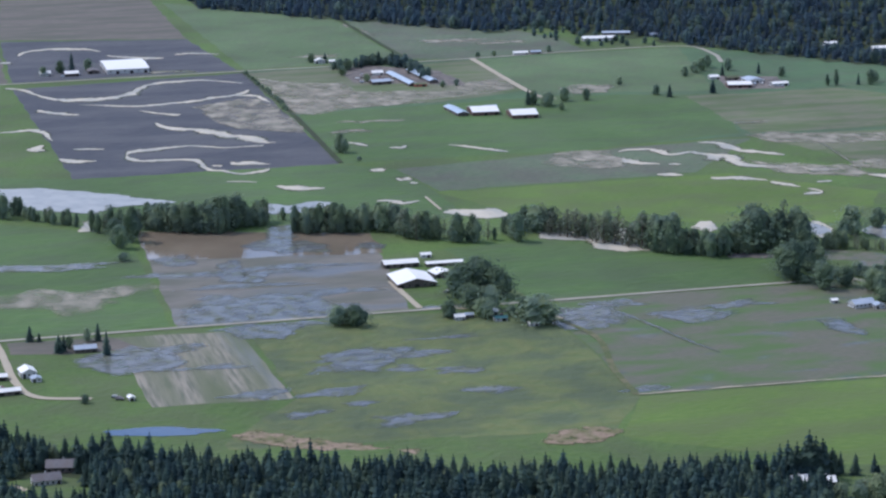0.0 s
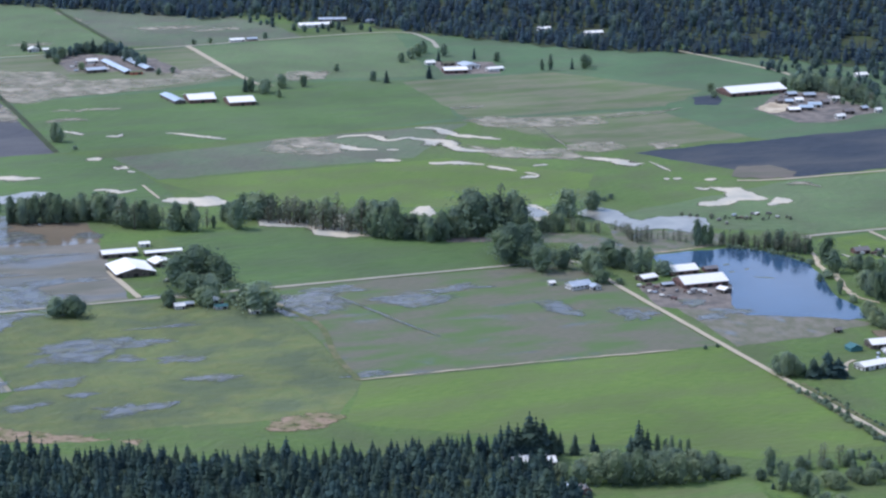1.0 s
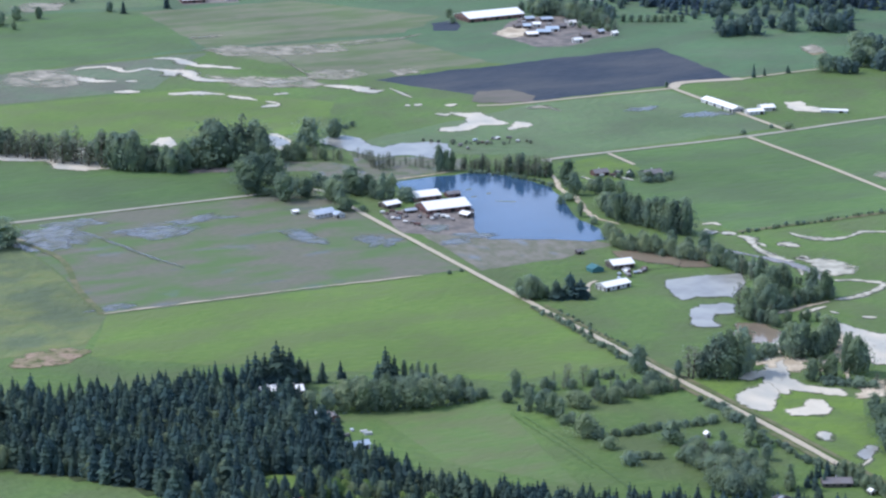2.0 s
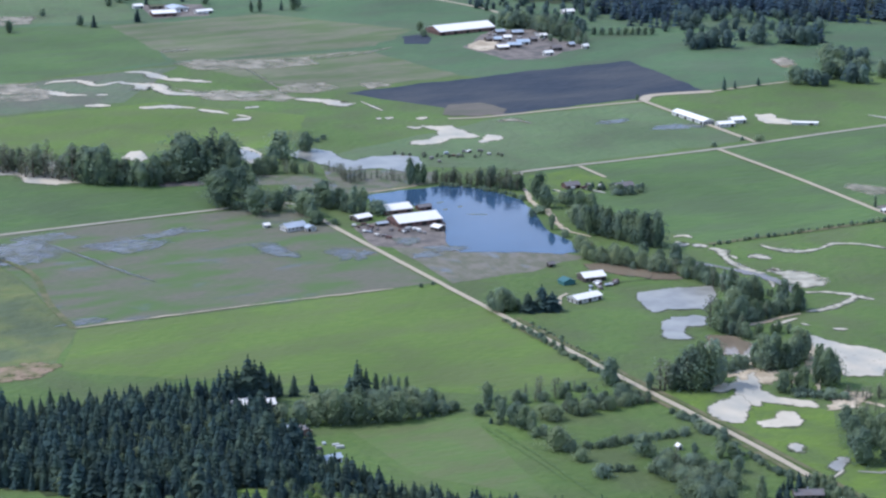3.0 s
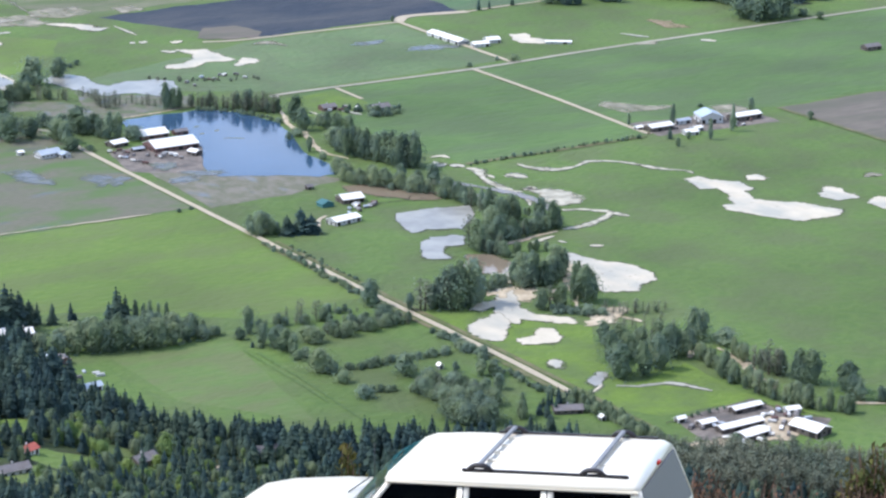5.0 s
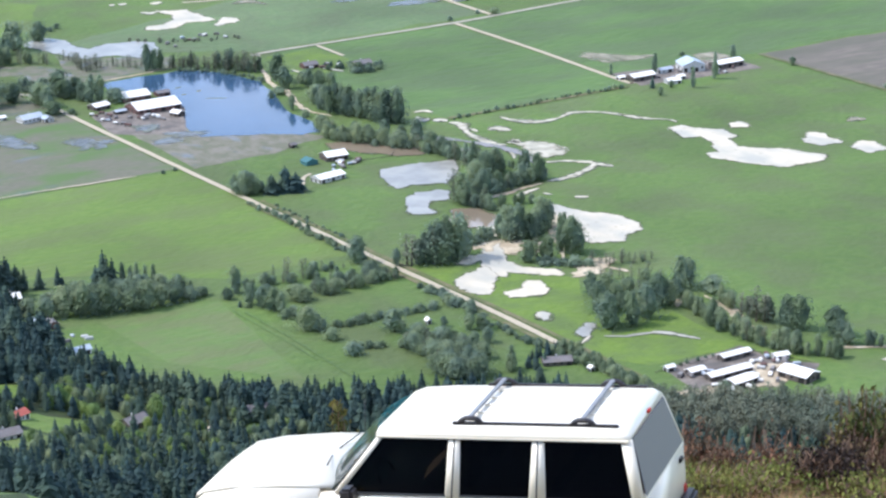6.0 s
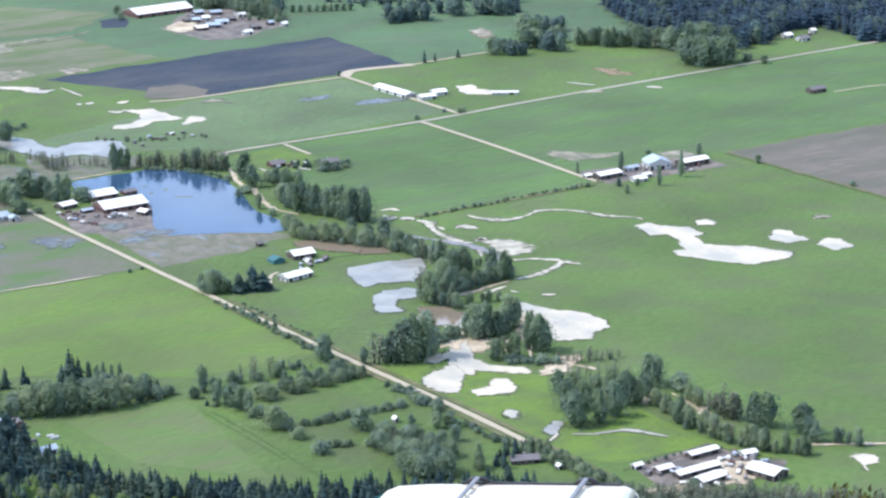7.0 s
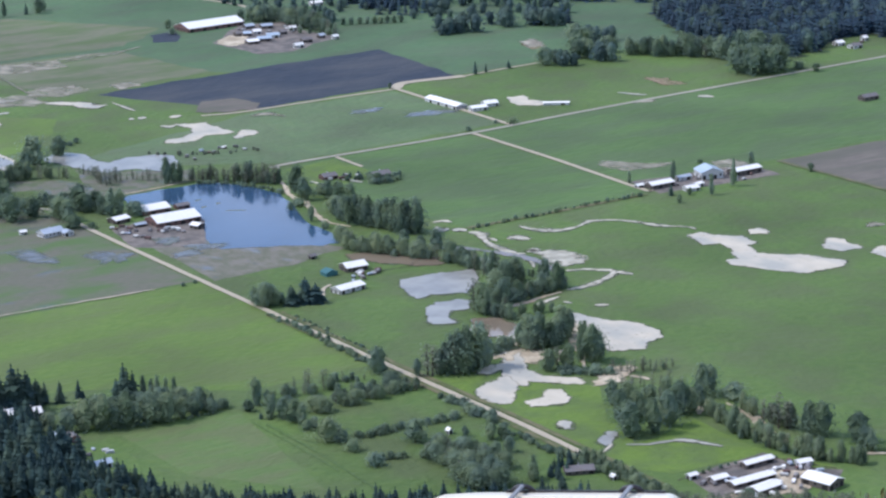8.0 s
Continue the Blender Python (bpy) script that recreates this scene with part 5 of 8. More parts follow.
def clearing(x, y, r, material, label, name="clearing"):
    """A grassy opening in the forest, laid over the slope."""
    rings, seg = 4, 20
    verts, faces = [(x, y, float(land(x, y)) + 0.8)], []
    for i in range(1, rings + 1):
        for k in range(seg):
            a = 2 * math.pi * k / seg
            q = r * i / rings * (1 + 0.35 * noise.noise((math.cos(a) * 1.3, math.sin(a) * 1.3, x)))
            px_, py_ = x + q * math.cos(a), y + q * math.sin(a)
            verts.append((px_, py_, float(land(px_, py_)) + (0.8 if i < rings else 0.3)))
    for k in range(seg):
        faces.append((0, 1 + k, 1 + (k + 1) % seg))
        for i in range(rings - 1):
            b0, b1 = 1 + i * seg, 1 + (i + 1) * seg
            faces.append((b0 + k, b1 + k, b1 + (k + 1) % seg, b0 + (k + 1) % seg))
    ob = shore(new(name, mesh_of(name, verts, faces, [material])), [1.0] + [1.0 if i < rings else 0.0 for i in range(1, rings + 1) for _ in range(seg)])
    return tagged(ob, label, "ground", kind="structure")


clearing(492, 1120, 20, LUSH, "bright grassy clearing in the forest")
clearing(462, 1090, 18, LUSH, "bright grassy clearing beside a house")
clearing(494, 1186, 15, LUSH, "bright grassy clearing in the forest")
clearing(564, 1143, 11, LUSH, "small grassy clearing in the forest")
clearing(537, 1148, 10, LUSH, "small grassy clearing in the forest")
clearing(586, 1166, 11, LUSH, "small grassy clearing in the forest")
clearing(540, 1116, 14, GRASS, "grassy clearing round a house")
clearing(618, 1116, 13, GRASS, "grassy clearing round a house")
clearing(588, 1118, 8, SAND, "pale bare drive in a forest clearing", "drive")
clearing(419, 1249, 14, LUSH, "bright grassy clearing among firs")
clearing(105, 1500, 42, GRASS, "grassy house clearing in the forest")
clearing(84, 1514, 16, SAND, "pale bare drive beside a house", "drive")
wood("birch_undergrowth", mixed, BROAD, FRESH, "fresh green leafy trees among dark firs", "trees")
wood("pale_birches", stand_along([(765, 1000), (800, 975), (840, 945), (885, 905)], 60, 2.6, 12, 20, 83), THIN, BARE, "pale half-bare trees at the forest's edge", "trees")
FARWOOD = [(560, 3900), (651, 3805), (745, 3679), (789, 3651), (826, 3592), (880, 3544), (929, 3478), (975, 3500), (1020, 3500), (1060, 3420), (1110, 3400), (1150, 3290), (1180, 3230), (1260, 3110), (1345, 2995), (1420, 2950), (1470, 2905), (1520, 2860), (1610, 2740), (1680, 2700), (1760, 2620), (1900, 2480), (2500, 2600), (2500, 3600), (1500, 4500), (560, 4600)]
far_holes = [(1385, 3110, 30), (1330, 3170, 24), (1660, 2860, 26), (1830, 2700, 30), (1560, 2960, 24)]
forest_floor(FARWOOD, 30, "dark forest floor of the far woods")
fw = [s for s in stand_in(FARWOOD, 12.5, 15, 25, 11, far_holes) if math.hypot(s[0], s[1]) < 4500]
wood("far_forest", [s for k, s in enumerate(fw) if k % 11], FARFIRS, HAZEFIR, "dark far conifer forest on the valley's edge", "forest", 1.5)
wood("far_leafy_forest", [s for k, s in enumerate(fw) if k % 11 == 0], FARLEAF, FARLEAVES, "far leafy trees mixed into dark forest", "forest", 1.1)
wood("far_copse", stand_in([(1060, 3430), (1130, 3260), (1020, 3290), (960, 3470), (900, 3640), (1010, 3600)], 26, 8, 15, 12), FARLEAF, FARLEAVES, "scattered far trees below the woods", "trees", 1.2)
EAST = [(1827, 2333), (1800, 2273), (1771, 2199), (1768, 2155), (1775, 2123), (1784, 2046), (1772, 2013), (1800, 2017), (1853, 2047), (1897, 2068), (1933, 2060), (1923, 2013), (1904, 1957), (1954, 1946), (2180, 2079), (2249, 2244), (2083, 2380), (1979, 2391), (1925, 2403), (1865, 2367)]
forest_floor(EAST, 20, "dark forest floor beyond the fields")
ew = stand_in(EAST, 9, 18, 28, 13)
wood("east_forest", [s for k, s in enumerate(ew) if k % 14], FARFIRS, HAZEFIR, "dark conifer forest beyond the fields", "forest", 1.5)
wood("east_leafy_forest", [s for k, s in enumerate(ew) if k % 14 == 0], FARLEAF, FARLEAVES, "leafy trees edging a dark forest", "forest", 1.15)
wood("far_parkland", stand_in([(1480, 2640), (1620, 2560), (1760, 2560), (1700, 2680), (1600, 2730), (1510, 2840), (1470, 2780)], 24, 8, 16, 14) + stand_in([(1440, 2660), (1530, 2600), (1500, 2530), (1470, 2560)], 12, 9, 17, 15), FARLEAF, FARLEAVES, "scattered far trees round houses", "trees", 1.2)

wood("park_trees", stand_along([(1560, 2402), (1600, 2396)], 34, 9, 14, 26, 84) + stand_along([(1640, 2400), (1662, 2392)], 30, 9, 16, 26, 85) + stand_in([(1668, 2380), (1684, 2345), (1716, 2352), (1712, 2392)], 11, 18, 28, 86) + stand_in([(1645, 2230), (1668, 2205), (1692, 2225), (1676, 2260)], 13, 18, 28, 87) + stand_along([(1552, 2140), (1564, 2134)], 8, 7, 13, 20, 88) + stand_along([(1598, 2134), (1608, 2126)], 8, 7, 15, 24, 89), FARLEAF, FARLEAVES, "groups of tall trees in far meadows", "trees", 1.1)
wood("far_shelter_belt", stand_along([(1600, 2640), (1660, 2620), (1724, 2632), (1796, 2570), (1828, 2508), (1900, 2440), (1960, 2370)], 70, 10, 16, 27, 91) + stand_in([(1570, 2570), (1600, 2520), (1640, 2525), (1650, 2580), (1610, 2600)], 16, 14, 25, 92) + stand_in([(1672, 2372), (1690, 2350), (1730, 2352), (1740, 2400), (1700, 2410)], 13, 18, 27, 93), FARFIRS, HAZEFIR, "dark conifers between far meadows", "trees", 1.5)
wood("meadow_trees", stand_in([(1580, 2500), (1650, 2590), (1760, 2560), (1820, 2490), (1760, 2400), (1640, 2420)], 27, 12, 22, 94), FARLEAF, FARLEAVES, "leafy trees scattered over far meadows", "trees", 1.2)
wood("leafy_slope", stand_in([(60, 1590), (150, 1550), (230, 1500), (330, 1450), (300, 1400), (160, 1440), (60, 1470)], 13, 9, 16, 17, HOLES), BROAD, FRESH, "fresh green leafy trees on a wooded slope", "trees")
wood("farm_trees", stand_along([(640, 3200), (669, 3210), (713, 3232), (725, 3207), (735, 3166), (733, 3075)], 22, 9, 9, 17, 18), FARLEAF, FARLEAVES, "trees round a far cluttered farmyard", "trees")
wood("birches", stand_in([(455, 1150), (600, 1160), (640, 1085), (560, 1030), (450, 1050)], 12.5, 7, 13, 16, HOLES), BROAD, SPRING, "pale green birches scattered through dark firs", "trees")

HEDGE = "dense leafy hedgerow between pastures"


def hedge_row(pts, w, gap, lo, hi, tp, mt, sd):
    wood("hedgerow", stand_along(pts, w, gap, lo, hi, sd), tp, mt, HEDGE, "hedge")


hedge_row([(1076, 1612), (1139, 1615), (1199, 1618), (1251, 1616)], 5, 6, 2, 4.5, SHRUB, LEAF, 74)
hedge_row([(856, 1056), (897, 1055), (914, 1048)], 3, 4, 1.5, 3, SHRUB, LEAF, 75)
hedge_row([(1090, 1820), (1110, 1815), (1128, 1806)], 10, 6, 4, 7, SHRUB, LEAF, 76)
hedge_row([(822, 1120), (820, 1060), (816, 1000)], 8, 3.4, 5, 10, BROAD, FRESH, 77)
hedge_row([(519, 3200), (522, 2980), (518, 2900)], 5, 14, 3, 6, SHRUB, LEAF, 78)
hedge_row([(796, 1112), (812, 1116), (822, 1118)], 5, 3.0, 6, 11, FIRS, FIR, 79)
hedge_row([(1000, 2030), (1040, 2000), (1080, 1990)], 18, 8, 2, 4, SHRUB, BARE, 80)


# -- single trees --
def tree(templates, which, leaf, label):
    """One tree as a thing with a trunk and a crown, 1 m high."""
    v, f, tf = templates[which]
    ob = thing("tree", Matrix.Identity(4), label, "tree")
    for nm, fs, mt in (("trunk", f[:tf], BARK), ("crown", f[tf:], leaf)):
        used = sorted({i for q in fs for i in q})
        at = {i: k for k, i in enumerate(used)}
        o = new(nm, mesh_of(nm, [tuple(v[i]) for i in used], [tuple(at[i] for i in q) for q in fs], [mt]))
        o.parent = ob
    return ob


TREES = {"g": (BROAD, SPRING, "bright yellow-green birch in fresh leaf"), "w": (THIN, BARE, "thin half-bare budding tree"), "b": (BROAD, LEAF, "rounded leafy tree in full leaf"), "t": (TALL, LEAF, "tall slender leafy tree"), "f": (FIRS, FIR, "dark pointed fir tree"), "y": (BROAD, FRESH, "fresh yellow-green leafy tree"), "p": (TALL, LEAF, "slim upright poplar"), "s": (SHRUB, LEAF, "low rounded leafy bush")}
MADE = {}


def plant(code, x, y, h, where, wide=1.0):
    rng = random.Random(int(x * 31 + y * 17))
    k = (code, rng.randrange(4))
    m = pose(x, y, float(land(x, y)) - 0.1, 0, 0, rng.uniform(0, 360)) @ Matrix.Diagonal((h * wide, h * wide, h, 1))
    tp, mt, lb = TREES[code]
    if k not in MADE:
        MADE[k] = tree(tp, k[1], mt, lb)
        ob = MADE[k]
        ob.matrix_world = m
    else:
        src = MADE[k]
        keep = src.scale.copy()
        src.scale = (1, 1, 1)
        ob = copy_thing(src, m)
        src.scale = keep
    return tagged(ob, lb + " " + where, "tree", "trees " + where)


def grow(code, x, y, h, where, wide):
    tall = 1.0 if code == "s" else 1.12 if x < 560 or y > 2120 else 1.4
    plant(code, x, y, h * tall, where, wide * (0.95 if tall > 1.2 else 1.0))


CROWNS = {"b": 0.64, "y": 0.64, "t": 0.40, "p": 0.40, "w": 0.36, "s": 1.1, "f": 0.33}


def lone(code, x, y, h, w):
    """A tree of the height h with a crown w metres wide."""
    plant(code, x, y, h, "near the river", min(2.4, max(0.6, 1.38 * w / (CROWNS[code] * h))))


STANDS = {}


def belt(code, spots, gap, deep, wide=1.0):
    """Trees along a line of places with heights (x, y, h), spread over `deep` metres."""
    rng = random.Random(f"{code}{spots[0]}")
    for (x0, y0, h0), (x1, y1, h1) in zip(spots, spots[1:]):
        n = max(1, round(math.hypot(x1 - x0, y1 - y0) * (1 + deep / 25) / gap))
        for k in range(n):
            u = (k + rng.uniform(0.1, 0.9)) / n
            off = rng.uniform(-0.15, 0.85) * deep
            x, y = x0 + (x1 - x0) * u, y0 + (y1 - y0) * u
            d = math.hypot(x, y)
            kind = "w" if code in "bty" and rng.random() < 0.13 else code
            STANDS.setdefault(kind, []).append((x + x / d * off + rng.gauss(0, 1.4), y + y / d * off + rng.gauss(0, 1.0), (h0 + (h1 - h0) * u) * rng.uniform(0.58, 1.10), wide * rng.uniform(0.85, 1.55)))


belt('t', [(140, 2372, 25.7), (162, 2378, 19.6), (171, 2351, 14.5), (188, 2330, 16.6), (210, 2312, 16.5)], 8, 10, 1.1)
belt('t', [(220, 2283, 23.9), (238, 2270, 27.6), (255, 2257, 31.3)], 6, 14, 1.1)
lone('b', 238, 2208, 23.3, 13.4)
lone('b', 252, 2233, 35.3, 14.6)
lone('b', 234, 2157, 8.3, 10.0)
lone('b', 237, 2245, 21.5, 12.5)
belt('t', [(260, 2281, 26.2), (291, 2272, 27.3), (315, 2254, 28.2), (336, 2247, 35.8), (359, 2258, 33.3), (384, 2269, 26.4)], 5, 22, 1.1)
belt('t', [(390, 2283, 17.7), (402, 2285, 12.2)], 7, 6, 0.8)
belt('t', [(398, 2223, 24.9), (422, 2216, 29.2), (443, 2214, 27.1), (470, 2216, 26.1), (496, 2198, 27.0)], 5, 16, 1.1)
belt('t', [(494, 2183, 26.9), (504, 2160, 29.8), (520, 2160, 27.8)], 5, 10, 1.1)
belt('y', [(510, 2163, 23.5), (532, 2156, 20.8)], 7, 10, 0.9)
belt('t', [(534, 2141, 27.6), (546, 2137, 28.6), (559, 2138, 27.6)], 5, 8, 1.1)
belt('t', [(565, 2136, 19.1), (576, 2138, 18.1)], 6, 8, 1.0)
belt('t', [(590, 2169, 14.6), (592, 2133, 28.7)], 6, 8, 1.1)
lone('b', 593, 2128, 28.7, 13.3)
lone('t', 612, 2172, 24.9, 13.6)
lone('b', 621, 2164, 25.9, 20.8)
lone('b', 633, 2171, 20.6, 12.6)
belt('w', [(635, 2145, 21.5), (646, 2146, 22.6), (656, 2123, 25.6)], 8, 14, 1.2)
belt('w', [(620, 2157, 24.9), (631, 2139, 25.3), (646, 2121, 25.2), (660, 2099, 31.3), (675, 2086, 32.3), (688, 2070, 33.2), (700, 2059, 31.1)], 8.5, 26, 1.25)
belt('t', [(633, 2164, 22.3), (665, 2112, 27.3), (675, 2102, 30.4), (691, 2078, 34.3), (695, 2066, 33.2), (710, 2049, 41.3), (719, 2040, 36.1)], 16, 8, 1.0)
belt('t', [(697, 2050, 32.0), (714, 2037, 35.0), (724, 2032, 21.7), (733, 2018, 25.7), (748, 2015, 24.7), (766, 2021, 31.0), (783, 2022, 34.2)], 5, 16, 1.15)
belt('b', [(784, 2027, 42.6), (796, 2026, 45.8), (811, 2024, 43.8), (824, 2022, 38.7), (830, 2015, 30.3)], 8, 14, 1.0)
lone('b', 776, 1929, 29.0, 19.3)
lone('b', 776, 1911, 37.8, 20.0)
lone('b', 801, 1940, 29.3, 17.5)
lone('b', 817, 1952, 19.4, 12.7)
lone('b', 783, 1903, 7.0, 12.4)
lone('b', 790, 1901, 5.5, 7.6)
lone('b', 780, 1946, 21.2, 11.6)
lone('t', 896, 2065, 28.7, 22.9)
lone('t', 929, 2086, 20.5, 13.7)
lone('b', 967, 2127, 5.5, 10.8)
lone('s', 957, 2120, 4.4, 5.4)
lone('t', 882, 2053, 20.0, 10.3)
belt('y', [(836, 2027, 16.6), (850, 2015, 15.5), (866, 2013, 17.1), (883, 2002, 17.1), (897, 1988, 16.6)], 6, 8, 0.9)
belt('w', [(912, 2004, 12.6), (920, 1992, 9.4), (908, 1945, 16.4), (923, 1946, 14.9)], 5, 6, 1.0)
belt('w', [(909, 1956, 15.4), (924, 1954, 11.3), (940, 1952, 10.3), (947, 1935, 11.3), (956, 1922, 14.4)], 5, 6, 1.0)
lone('t', 956, 1916, 25.6, 6.9)
lone('t', 963, 1916, 20.5, 6.9)
lone('t', 969, 1917, 18.5, 6.0)
belt('t', [(977, 1916, 14.9), (984, 1907, 16.1), (995, 1895, 13.9), (1005, 1887, 14.9), (1017, 1877, 24.4), (1024, 1860, 18.2), (1036, 1850, 17.3)], 12, 6, 1.0)
belt('w', [(974, 1913, 16.5), (993, 1897, 15.4), (1011, 1877, 18.4), (1032, 1854, 18.4)], 3.2, 7, 1.3)
belt('s', [(977, 1899, 4.1), (1004, 1874, 4.1), (1017, 1839, 4.1), (1017, 1817, 5.0)], 5, 3, 1.0)
lone('b', 853, 1879, 23.7, 18.1)
lone('b', 869, 1881, 14.9, 8.6)
lone('b', 862, 1851, 17.6, 8.5)
lone('b', 865, 1843, 21.5, 8.5)
lone('b', 873, 1842, 21.5, 10.4)
lone('b', 790, 1879, 25.2, 18.9)
lone('b', 812, 1881, 18.6, 13.3)
lone('b', 826, 1860, 20.4, 15.1)
lone('b', 828, 1849, 19.4, 11.3)
lone('b', 853, 1868, 17.7, 12.4)
lone('b', 814, 1910, 11.9, 10.6)
lone('b', 869, 1870, 8.9, 8.6)
lone('f', 837, 1912, 11.0, 7.7)
lone('f', 858, 1890, 19.8, 15.4)
lone('b', 883, 1831, 12.7, 11.3)
lone('s', 834, 1814, 5.3, 6.5)
lone('b', 821, 1823, 12.0, 12.0)
lone('t', 1029, 1812, 26.1, 11.6)
lone('t', 1021, 1785, 21.4, 10.5)
lone('s', 1007, 1773, 6.9, 10.4)
lone('b', 988, 1718, 14.4, 5.0)
lone('s', 985, 1691, 6.7, 5.4)
lone('s', 994, 1763, 7.8, 4.2)
lone('b', 1041, 1794, 11.5, 7.7)
lone('b', 1041, 1781, 16.0, 9.6)
lone('b', 1042, 1764, 18.8, 10.4)
lone('b', 1047, 1755, 17.8, 9.5)
lone('b', 1019, 1733, 15.1, 12.1)
lone('b', 1014, 1707, 17.4, 10.1)
lone('f', 1089, 1834, 5.1, 5.6)
lone('f', 1096, 1834, 5.7, 5.6)
lone('f', 1104, 1833, 5.7, 5.6)
lone('f', 1099, 1820, 6.2, 5.4)
lone('f', 1110, 1800, 7.2, 6.2)
lone('f', 1116, 1800, 6.1, 6.2)
belt('s', [(1110, 1828, 5.2), (1101, 1797, 8.1), (1120, 1797, 5.1), (1127, 1797, 4.6)], 6, 4, 1.2)
belt('t', [(1010, 1720, 16.5), (1007, 1688, 24.8), (1014, 1673, 26.6), (1023, 1652, 27.4), (1027, 1633, 28.2), (1035, 1623, 27.7)], 5, 12, 0.85)
belt('t', [(1020, 1682, 22.0), (1029, 1661, 23.8), (1035, 1632, 25.4)], 7, 6, 0.8)
belt('y', [(975, 1653, 12.2), (966, 1611, 13.8), (974, 1600, 19.3), (986, 1586, 13.7), (995, 1566, 14.6), (1001, 1556, 13.6)], 5, 9, 1.1)
belt('b', [(973, 1641, 8.4), (969, 1608, 10.1), (981, 1585, 9.1), (991, 1569, 10.0), (1004, 1541, 12.7), (1009, 1516, 15.2), (1010, 1503, 15.2)], 6, 7, 1.1)
lone('t', 1019, 1577, 18.4, 10.4)
lone('t', 1000, 1596, 16.6, 7.8)
lone('t', 1011, 1587, 11.1, 7.0)
belt('y', [(1008, 1546, 14.5), (1011, 1527, 16.2), (1014, 1512, 17.0)], 6, 8, 1.0)
belt('t', [(944, 1415, 27.0), (945, 1407, 26.1), (947, 1394, 17.6), (956, 1384, 16.7)], 5, 10, 1.0)
belt('b', [(945, 1407, 15.2), (950, 1392, 11.7), (955, 1377, 11.7)], 5, 5, 1.0)
belt('t', [(1008, 1494, 18.2), (1008, 1484, 18.6), (1013, 1476, 18.5)], 5, 8, 0.9)
belt('b', [(969, 1427, 24.3), (974, 1413, 21.3), (986, 1415, 14.5), (1004, 1420, 10.3)], 7, 14, 1.0)
belt('y', [(989, 1449, 21.7), (1006, 1455, 21.8), (1019, 1455, 13.2)], 8, 12, 1.0)
belt('t', [(1014, 1459, 15.3), (1030, 1467, 8.8), (1036, 1461, 12.4)], 7, 8, 1.0)
lone('t', 1029, 1443, 20.5, 9.0)
lone('t', 1026, 1426, 22.5, 7.3)
lone('t', 1017, 1433, 13.9, 7.3)
lone('t', 1033, 1428, 16.5, 5.7)
lone('t', 1019, 1423, 12.1, 5.7)
belt('b', [(978, 1414, 14.1), (991, 1415, 10.3), (1012, 1421, 11.2), (1031, 1422, 10.4)], 7, 5, 1.0)
belt('t', [(920, 1322, 27.4), (923, 1313, 28.9), (931, 1307, 32.1), (945, 1310, 30.6), (963, 1323, 18.0)], 5, 14, 1.0)
belt('y', [(962, 1383, 10.9), (975, 1383, 9.3), (991, 1378, 10.1)], 7, 6, 1.0)
belt('t', [(832, 1312, 21.1), (839, 1304, 24.9), (849, 1299, 28.8), (862, 1298, 33.6), (878, 1307, 29.2)], 5, 10, 1.0)
belt('s', [(894, 1324, 9.6), (905, 1324, 11.3), (916, 1326, 8.1)], 4, 5, 1.0)
lone('b', 939, 1265, 28.4, 12.4)
lone('b', 948, 1268, 20.6, 8.1)
lone('t', 935, 1272, 29.2, 5.1)
lone('t', 967, 1312, 14.2, 4.5)
lone('y', 919, 1265, 18.1, 9.4)
lone('y', 906, 1269, 15.7, 8.7)
lone('w', 915, 1272, 15.0, 6.5)
belt('s', [(906, 1260, 5.5), (918, 1248, 6.2), (934, 1238, 6.2)], 3.4, 4, 1.1)
belt('w', [(935, 1240, 10.9), (944, 1233, 10.2), (954, 1228, 10.2), (971, 1219, 7.8)], 4, 8, 1.2)
belt('t', [(962, 1226, 8.6), (969, 1220, 7.0)], 5, 5, 1.0)
lone('t', 898, 1188, 17.0, 7.5)
lone('b', 882, 1159, 21.0, 10.5)
lone('b', 868, 1131, 24.0, 12.0)
lone('t', 872, 1139, 20.0, 7.0)
lone('y', 894, 1157, 18.5, 10.5)
lone('b', 884, 1128, 23.5, 10.5)
lone('y', 909, 1165, 17.0, 9.0)
lone('b', 899, 1133, 24.0, 11.0)
lone('b', 918, 1145, 23.5, 11.5)
lone('y', 927, 1145, 17.0, 8.0)
lone('y', 928, 1172, 17.0, 8.0)
lone('w', 912, 1158, 16.0, 6.0)
lone('w', 936, 1166, 17.0, 6.0)
lone('y', 906, 1183, 15.0, 10.0)
lone('w', 915, 1190, 12.0, 6.0)
belt('w', [(920, 1207, 10.0), (932, 1200, 10.7), (945, 1187, 13.0)], 7, 10, 1.1)
lone('t', 952, 1165, 23.4, 9.7)
lone('b', 962, 1169, 19.0, 9.1)
lone('b', 963, 1147, 12.8, 13.9)
lone('t', 938, 1150, 15.0, 5.5)
belt('y', [(936, 1143, 9.7), (931, 1125, 12.6), (923, 1099, 16.0), (923, 1083, 13.7), (922, 1061, 15.0), (923, 1047, 14.2), (929, 1033, 14.8), (938, 1021, 14.8), (946, 1008, 12.6)], 4.8, 4, 0.80)
belt('b', [(923, 1093, 8.0), (921, 1059, 7.8), (929, 1033, 7.8), (946, 1008, 8.4)], 6, 3, 0.9)
belt('y', [(956, 1133, 12.0), (953, 1113, 11.8), (952, 1095, 13.2), (952, 1078, 13.8)], 5.2, 5, 0.80)
belt('w', [(945, 1100, 17.6), (949, 1092, 24.1), (953, 1086, 26.9), (954, 1077, 23.2)], 5, 7, 1.2)
lone('b', 957, 1069, 22.4, 10.0)
lone('b', 961, 1062, 23.1, 11.9)
